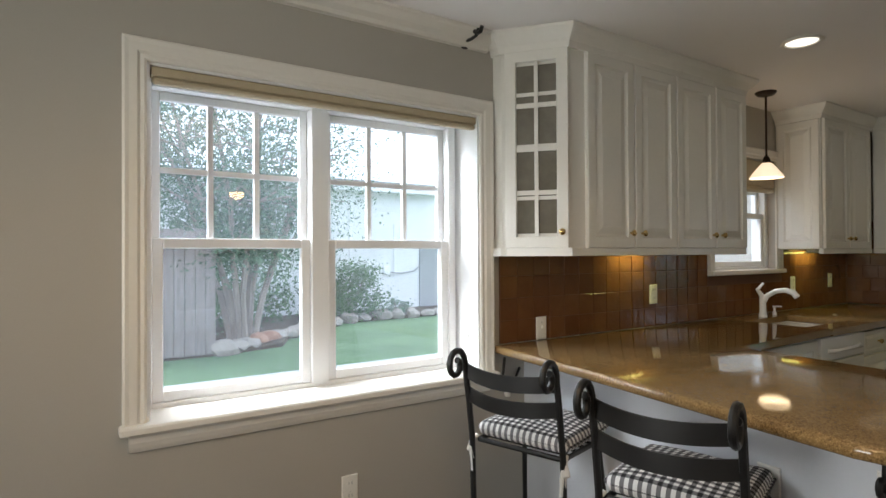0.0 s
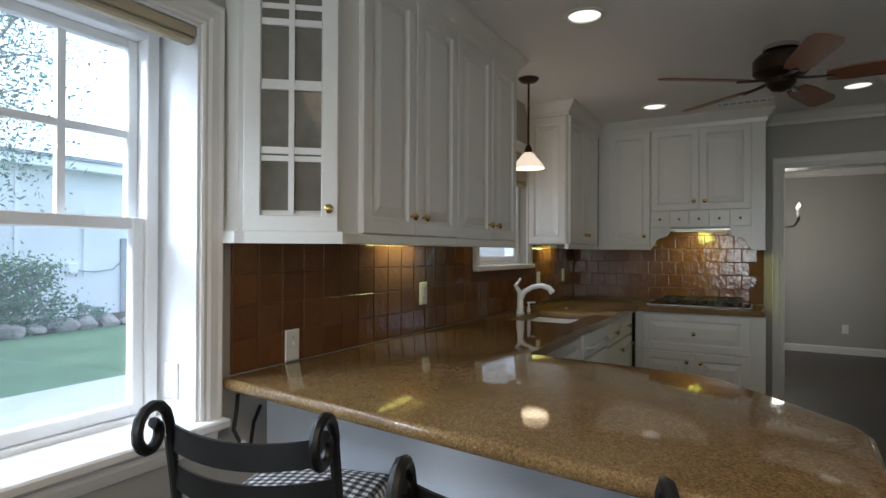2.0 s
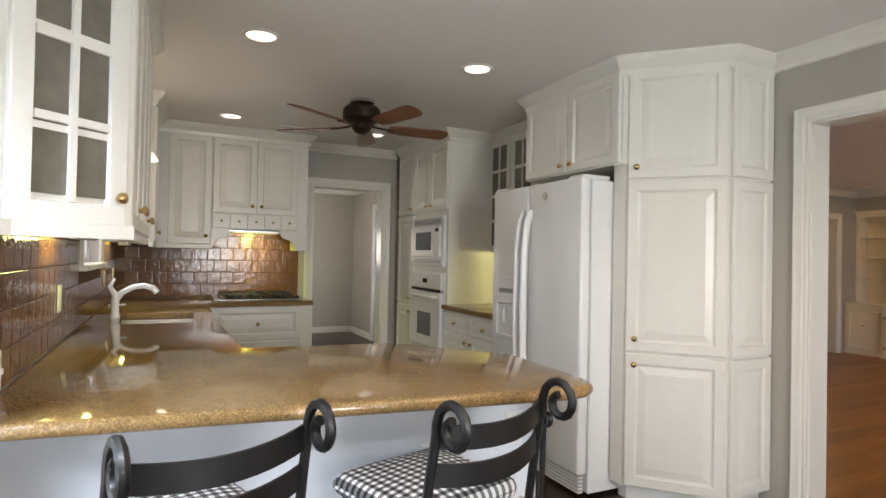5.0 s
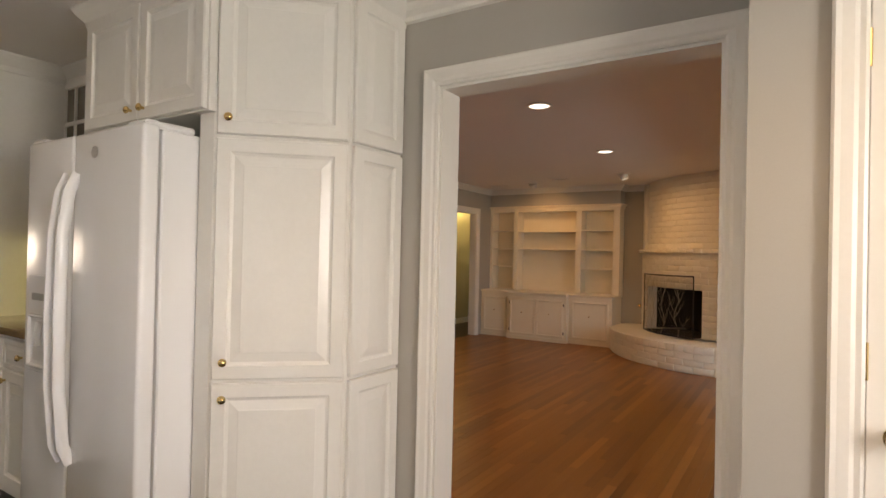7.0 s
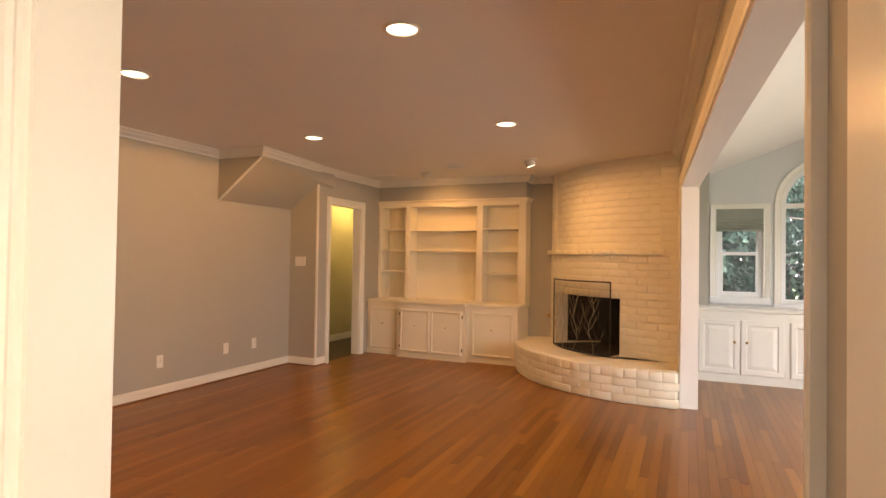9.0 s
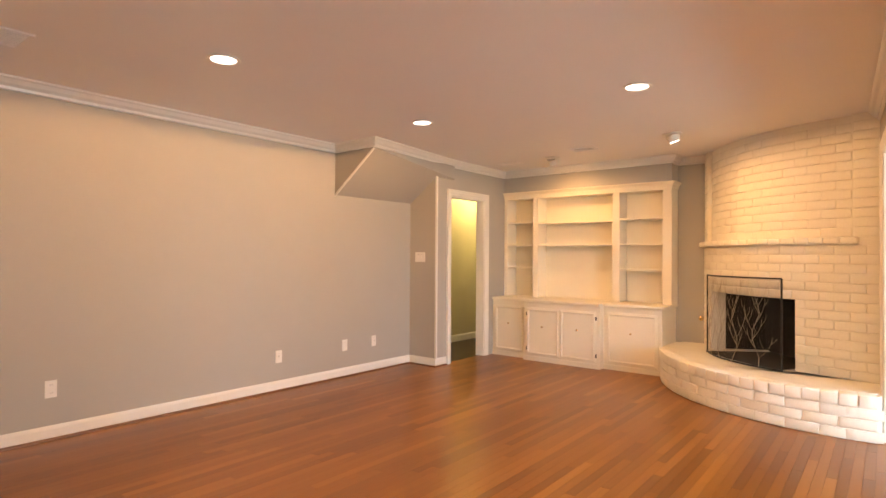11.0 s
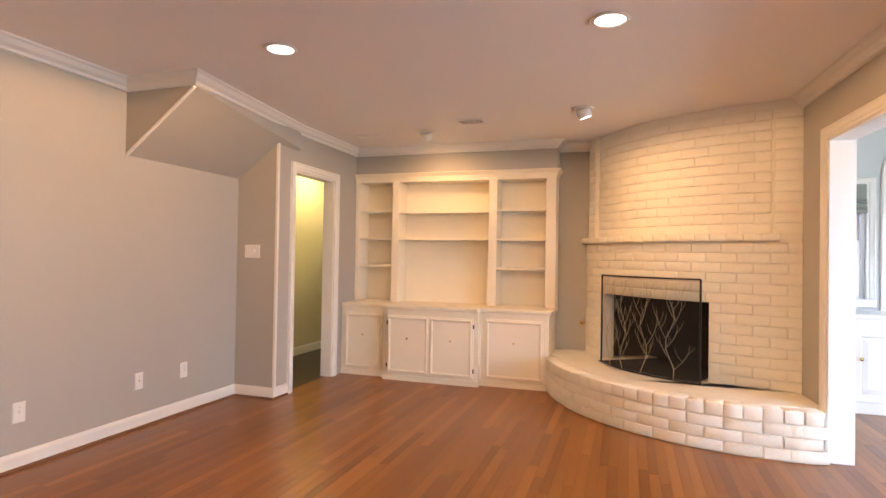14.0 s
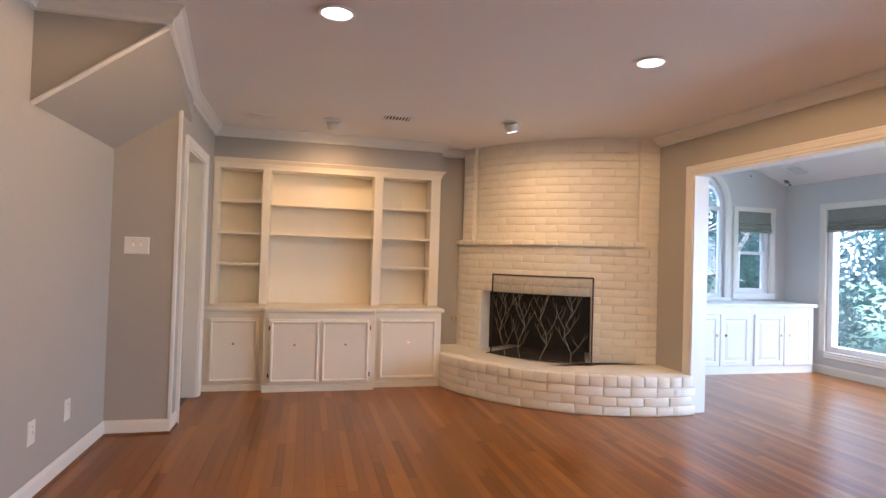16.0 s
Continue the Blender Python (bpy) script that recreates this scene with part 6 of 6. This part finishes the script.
nh = thing("neighbour_house", (0, 13.4, GZ), 0, "white painted brick house wall with an eave", "house")
part("wall", boxes((-8, 16, 0, 0.3, 0, 3.15)), NEIGHBOUR, nh)
bm = bmesh.new()
for k in range(38):
    z = 0.04 + 0.08 * k
    box(bm, 2.0, 12.0, -0.008, 0.0005, z, z + 0.066)
tagged(part("brick_courses", bm, NEIGHBOUR, nh, "white painted brick courses"), kind="stuff")
part("eave", boxes((-8, 16, -0.35, 0.4, 3.15, 3.35), bevel=0.01), VINYL, nh)
part("roof", boxes((-8, 16, -0.4, 4, 3.35, 3.42)), GREYP, nh)
part("conduit", tube(bmesh.new(), [(7.2, -0.05, 0.9), (7.2, -0.05, 2.35)], 0.02, 6), VINYL, nh)
part("cable", tube(bmesh.new(), [(6.95, -0.06, 1.05), (7.4, -0.08, 1.0), (7.8, -0.08, 1.05), (8.1, -0.08, 1.3)], 0.018, 6), GREYP, nh)
part("meter_box", boxes((6.85, 7.05, -0.12, 0, 0.98, 1.2), bevel=0.01), VINYL, nh)
part("shutter_panel", boxes((8.0, 8.7, -0.05, 0, 0.05, 1.75), bevel=0.01), GREYP, nh, "grey door-like panel")
part("wall_trim", boxes((5.9, 5.98, -0.03, 0, 0, 3.1)), VINYL, nh)


def leaf_quads(verts, faces, centre, n, spread, size, rg):
    for _ in range(n):
        d = Vector((rg.gauss(0, 1), rg.gauss(0, 1), rg.gauss(0, 1)))
        c = Vector(centre) + Vector((d.x * spread[0], d.y * spread[1], d.z * spread[2])) * 0.5
        u = Vector((rg.gauss(0, 1), rg.gauss(0, 1), rg.gauss(0, 1))).normalized()
        w = u.orthogonal().normalized()
        s = size * rg.uniform(0.6, 1.3)
        i = len(verts)
        verts += [c - u * s, c + w * s * 0.5, c + u * s, c - w * s * 0.5]
        faces.append((i, i + 1, i + 2, i + 3))


def leaf_mesh(name, verts, faces, mat, parent, label=""):
    me = bpy.data.meshes.new(name)
    me.from_pydata([tuple(v) for v in verts], [], faces)
    me.materials.append(mat)
    ob = new(name, me)
    ob.parent = parent
    return tagged(ob, label) if label else ob


def multi_tree(place, label, seed, stems, height, spread, leaf_n, mat, lean=0.5):
    rg = random.Random(seed)
    t = thing("tree", place, 0, label, "tree")
    verts, faces = [], []
    bm = bmesh.new()
    for k in range(stems):
        a = math.tau * k / stems + rg.uniform(-0.4, 0.4)
        dx, dy = math.cos(a) * spread, math.sin(a) * spread
        pts = [Vector((0.18 * math.cos(a), 0.18 * math.sin(a), 0))]
        for j in range(1, 7):
            f = j / 6
            pts.append(Vector((0.18 * math.cos(a) + dx * f ** 1.4 + rg.uniform(-0.06, 0.06), 0.18 * math.sin(a) + dy * f ** 1.4 + rg.uniform(-0.06, 0.06), height * f)))
        tube(bm, pts, [0.06 * (1 - 0.8 * i / 6) for i in range(7)], 7)
        for j in (2, 3, 4, 5, 6):
            for _ in range(4):
                b = rg.uniform(0, math.tau)
                ln = rg.uniform(0.5, 1.1)
                tip = pts[j] + Vector((math.cos(b) * ln, math.sin(b) * ln, rg.uniform(-0.1, 0.6)))
                mid = (pts[j] + tip) / 2 + Vector((0, 0, 0.08))
                tube(bm, [pts[j], mid, tip], [0.022, 0.014, 0.004], 4)
                for q in (mid, tip):
                    leaf_quads(verts, faces, q, leaf_n, (0.7, 0.7, 0.5), 0.04, rg)
    part("trunk", bm, BARK, t, "several smooth tan stems", smooth=True)
    leaf_mesh("crown", verts, faces, mat, t, "airy crown of small green leaves")
    return t


multi_tree((2.35, 9.75, GZ + 0.05), "multi-stemmed tree with smooth bark and an airy crown", 3, 9, 4.6, 1.75, 100, LEAF)


def shrub(place, size, label, seed, n, mat, leaf=0.05):
    rg = random.Random(seed)
    s = thing("shrub", place, 0, label, "shrub")
    verts, faces = [], []
    bm = bmesh.new()
    for k in range(16):
        a, e = rg.uniform(0, math.tau), rg.uniform(0.05, 1.0)
        r = math.sqrt(1 - (e - 0.45) ** 2 * 1.6) * rg.uniform(0.5, 0.95)
        tip = Vector((math.cos(a) * size[0] * 0.5 * r, math.sin(a) * size[1] * 0.5 * r, size[2] * e * rg.uniform(0.8, 1.0)))
        tube(bm, [Vector((0, 0, 0)), tip * 0.5 + Vector((0, 0, 0.1)), tip], [0.015, 0.01, 0.004], 4)
        leaf_quads(verts, faces, tip, n, (size[0] * 0.34, size[1] * 0.34, size[2] * 0.26), leaf, rg)
    part("branches", bm, BARK, s)
    leaf_mesh("leaves", verts, faces, mat, s)
    return s


shrub((5.45, 12.1, GZ + 0.05), (1.15, 1.0, 1.2), "rounded green shrub against the white wall", 2, 260, LEAF_DARK, 0.045)
shrub((3.2, 12.4, GZ + 0.05), (1.8, 1.2, 2.0), "dark green shrub behind the tree", 4, 120, LEAF_DARK, 0.06)
shrub((1.95, 11.2, GZ + 0.05), (1.6, 1.2, 2.0), "dark green shrub by the fence", 7, 120, LEAF_DARK, 0.06)
shrub((4.4, 11.9, GZ + 0.05), (0.5, 0.4, 0.35), "low plant among the stones", 8, 30, LEAF, 0.04)
shrub((6.6, 12.1, GZ + 0.05), (0.6, 0.4, 0.35), "low plant among the stones", 9, 30, LEAF, 0.04)

# garden behind the sunroom
for k, (x, y, sx, sz, sd) in enumerate(((-2.4, -11.2, 2.6, 3.0, 21), (-0.4, -11.6, 2.8, 3.6, 22), (1.8, -11.0, 2.6, 3.0, 23), (-4.6, -10.6, 2.8, 3.2, 24), (-1.4, -14.0, 4.5, 6.0, 31), (2.2, -14.5, 4.5, 6.5, 32), (-4.8, -14.2, 4.5, 6.5, 33), (5.4, -14.0, 4.5, 6.0, 34))):
    shrub((x, y, GZ), (sx, 1.8, sz), "dense leafy garden shrub", sd, 560, LEAF_BLUE, 0.085)
for k, (x, y, sx, sz, sd) in enumerate(((-6.0, -8.6, 2.4, 2.4, 25), (-6.4, -6.6, 2.6, 3.4, 26), (-6.2, -4.4, 2.6, 2.8, 27), (-8.6, -9.6, 4.0, 5.5, 28), (-9, -5.5, 4.5, 6.5, 29), (-8.8, -13.2, 4.5, 6.5, 30))):
    shrub((x, y, GZ), (1.8, sx, sz), "dense leafy garden shrub", sd, 560, LEAF_BLUE, 0.085)
multi_tree((-2.0, -10.2, GZ), "garden tree with pale arching stems", 17, 7, 3.8, 1.7, 24, LEAF_BLUE)

# ---- laid pieces: tiles, bricks, planks ----
TS, TG = 0.1125, 0.0024


def tile_mesh(w, h, name):
    bm = ring_panel(bmesh.new(), w - TG, h - TG, 0.0034, [(0, 0.0014), (0.0014, 0.0003), (0.004, 0.0)], 0, 0)
    bmesh.ops.recalc_face_normals(bm, faces=bm.faces)
    me = bpy.data.meshes.new(name)
    bm.to_mesh(me)
    bm.free()
    me.materials.append(TILE)
    return me


FULL = tile_mesh(TS, TS, "tile")
bsn = structure("backsplash_north", boxes((1.77, 3.58, NY - 0.004, NY - 0.0005, 0.911, UB), (3.58, 4.58, NY - 0.004, NY - 0.0005, 0.911, 1.20), (4.58, EX, NY - 0.004, NY - 0.0005, 0.911, UB)), GROUT, "brown grout behind glazed tiles")
bse = structure("backsplash_east", boxes((EX - 0.004, EX - 0.0005, 0.61, NY, 0.911, 1.62)), GROUT, "brown grout behind glazed tiles")
rt = random.Random(4)


def lay(parent, me, m):
    t = new("tile", me)
    t.parent = parent
    t.matrix_basis = m
    return t


for r in range(5):
    z = 0.9125 + TS * r
    if z > 1.36:
        continue
    for k in range(35):
        x = 1.775 + TS * k
        if 3.47 < x < 4.56 and z + TS > 1.20:
            continue
        if z + TS > UB - 0.001 and r == 4:
            continue
        lay(bsn, FULL, pose(x, NY - 0.004, z, rt.uniform(-0.12, 0.12), 0, rt.uniform(-0.12, 0.12)))
for r in range(6):
    z = 0.9125 + TS * r
    for k in range(14):
        y = NY - 0.012 - TS * k - (TS / 2 if r % 2 else 0)
        if y - TS < 0.60 or (r >= 4 and not 0.62 < y - TS / 2 < 1.45):
            continue
        lay(bse, FULL, pose(EX - 0.004, y, z, 0, rt.uniform(-0.12, 0.12), -90 + rt.uniform(-0.12, 0.12)))


def brick_mesh(l, h, d, seed):
    bm = bmesh.new()
    box(bm, -l / 2, l / 2, -d, 0, 0, h, 0.005, 2)
    rg = random.Random(seed)
    for v in bm.verts:
        v.co += Vector((rg.uniform(-1, 1), rg.uniform(-1, 1), rg.uniform(-1, 1))) * 0.0011
    bmesh.ops.recalc_face_normals(bm, faces=bm.faces)
    for f in bm.faces:
        f.smooth = True
    me = bpy.data.meshes.new("brick")
    bm.to_mesh(me)
    bm.free()
    me.materials.append(BRICK)
    me.set_sharp_from_angle(angle=radians(50))
    return me


COURSE = 0.0765
LONG = [brick_mesh(0.2145, 0.0725, 0.03, s) for s in range(6)]
HALF = [brick_mesh(0.102, 0.0725, 0.03, s + 20) for s in range(4)]
ROW = [brick_mesh(0.105, 0.052, 0.12, s + 40) for s in range(4)]
ALEN = FR * (FA1 - FA0)
rb2 = random.Random(9)


def put_brick(me, x, y, z, ang, out=0.0):
    b = new("brick", me)
    b.parent = fp
    b.location = (x - 1.8, y + 7.2, z)
    b.rotation_euler = (0, 0, ang - math.pi / 2 + math.pi + rb2.uniform(-0.01, 0.01))
    return b


def course(z, s0, s1, r, shift, skip=None):
    """Running bond along the bowed front."""
    n = ALEN / 0.218
    k = -1
    while (k + shift) / n < s1:
        a0, a1 = max(s0, (k + shift) / n), min(s1, (k + 1 + shift) / n)
        k += 1
        pieces = [(a0, a1)]
        if skip:
            pieces = [(a0, min(a1, skip[0])), (max(a0, skip[1]), a1)]
        for b0, b1 in pieces:
            if b1 - b0 < 0.12 / n:
                continue
            long = b1 - b0 > 0.7 / n
            x, y, a = arc_at((b0 + b1) / 2, r - 0.0262 + rb2.uniform(-0.0012, 0.0012))
            b = put_brick(rb2.choice(LONG if long else HALF), x, y, z, a)
            b.scale.x = (b1 - b0) * n * 0.218 / (0.218 if long else 0.105)


rows_low = int((1.415 - HZ) / COURSE)
for r in range(rows_low):
    z = HZ - 0.004 + COURSE * r
    course(z, 0.0, 1.0, FR, 0.5 * (r % 2), (FB0, FB1) if z < FBZ - 0.02 else None)
for r in range(12):
    z = 1.463 + COURSE * r
    course(z, 0.118, 0.902, FR - 0.04, 0.5 * (r % 2))
    for s0, s1 in ((0.03, 0.112), (0.908, 1.0)):
        x, y, a = arc_at((s0 + s1) / 2, FR - 0.027)
        b = put_brick(rb2.choice(LONG), x, y, z, a)
        b.scale.x = (s1 - s0) * ALEN / 0.218 * 0.98
nm = int(0.925 * ALEN / 0.108)
for k in range(nm):
    x, y, a = arc_at((k + 0.5) / nm * 0.925, FR - 0.065)
    put_brick(rb2.choice(ROW), x, y, 1.408, a)
HLEN = HR * abs(HA1 - HA0)
for r in range(3):
    n = round(HLEN / 0.218)
    for k in range(n + 1):
        s = (k + 0.5 * (r % 2)) / n
        if s > 1.0:
            continue
        s = min(max(s, 0.03), 0.97)
        x, y, a = hearth_at(s, HR - 0.0255 + rb2.uniform(-0.0012, 0.0012))
        put_brick(rb2.choice(LONG), x, y, 0.006 + COURSE * r, a)
nh2 = int(HLEN / 0.108)
for k in range(nh2):
    x, y, a = hearth_at((k + 0.5) / nh2, HR - 0.105)
    put_brick(rb2.choice(ROW), x, y, HZ - 0.088 + rb2.uniform(-0.002, 0.002), a).scale.z = 1.6
bm = bmesh.new()
poly = [hearth_at(k / 30, HR - 0.09)[:2] for k in range(31)] + [(0.99, -6.36), (1.03, -6.9)] + [arc_at(1 - k / 20, FR - 0.01)[:2] for k in range(21)] + [(2.80, -7.99), (2.88, -7.6)]
prism(bm, poly, HZ - 0.0115, HZ - 0.003)
fp_part("hearth_top", bm, BRICK)

# oak strips run north-south
PW = 0.0572


def strip_rows(x0, x1, y0, y1, seed):
    rg = random.Random(seed)
    n = int((x1 - x0) / PW)
    for i in range(n):
        y = y0 - rg.uniform(0, 1.0)
        while y < y1:
            ln = rg.uniform(0.5, 1.5)
            a, b = max(y, y0), min(y + ln, y1)
            if b - a > 0.05:
                yield x0 + PW * i, a, b
            y += ln


def plank_box(verts, faces, x, a, b):
    g, e = 0.0005, 0.00005
    i = len(verts)
    xa, xb, ya, yb = x + g, x + PW - g, a + g, b - g
    verts += [(xa, ya, -0.012), (xb, ya, -0.012), (xb, yb, -0.012), (xa, yb, -0.012), (xa, ya, -e), (xb, ya, -e), (xb, yb, -e), (xa, yb, -e), (xa + e, ya + e, 0), (xb - e, ya + e, 0), (xb - e, yb - e, 0), (xa + e, yb - e, 0)]
    for q in ((0, 1, 5, 4), (1, 2, 6, 5), (2, 3, 7, 6), (3, 0, 4, 7), (4, 5, 9, 8), (5, 6, 10, 9), (6, 7, 11, 10), (7, 4, 8, 11), (8, 9, 10, 11)):
        faces.append(tuple(i + k for k in q))


floor_l = bpy.data.objects["floor_living"]
shared = {}
near = 0
fv, ff = [], []
for x, a, b in strip_rows(-1.95, 5.50, -8.2, -1.26, 2):
    if x > 5.1:
        a = max(a, -6.29)
        if b - a < 0.03:
            continue
    if 1.2 < x < 4.6 and -5.6 < (a + b) / 2 < -3.2 and near < 295 and b - a > 0.3:
        near += 1
        ln = round((b - a) * 20) / 20
        if ln not in shared:
            v, f = [], []
            plank_box(v, f, 0, 0, ln)
            me = bpy.data.meshes.new("plank")
            me.from_pydata(v, [], f)
            me.materials.append(PLANK)
            shared[ln] = me
        p = new("plank", shared[ln])
        p.parent = floor_l
        p.location = (x, a, 0)
        p.scale.y = (b - a) / ln
    else:
        plank_box(fv, ff, x, a, b)
me = bpy.data.meshes.new("plank_field")
me.from_pydata(fv, [], ff)
me.materials.append(PLANK_FAR)
pf = new("plank_field", me)
pf.parent = floor_l
tagged(pf, "amber oak floor strips", kind="stuff")
fv, ff = [], []
for x, a, b in strip_rows(-1.68, 9.5, -1.25, 3.95, 3):
    if x < 5.9:
        b = min(b, NY)
        if b - a < 0.03:
            continue
    plank_box(fv, ff, x, a, b)
for x, a, b in strip_rows(5.145, 6.12, -9.95, -6.3, 4):
    plank_box(fv, ff, x, a, b)
me = bpy.data.meshes.new("plank_field")
me.from_pydata(fv, [], ff)
me.materials.append(DARKOAK)
pf = new("plank_field", me)
pf.parent = bpy.data.objects["floor_kitchen"]
tagged(pf, "dark brown oak floor strips", kind="stuff")
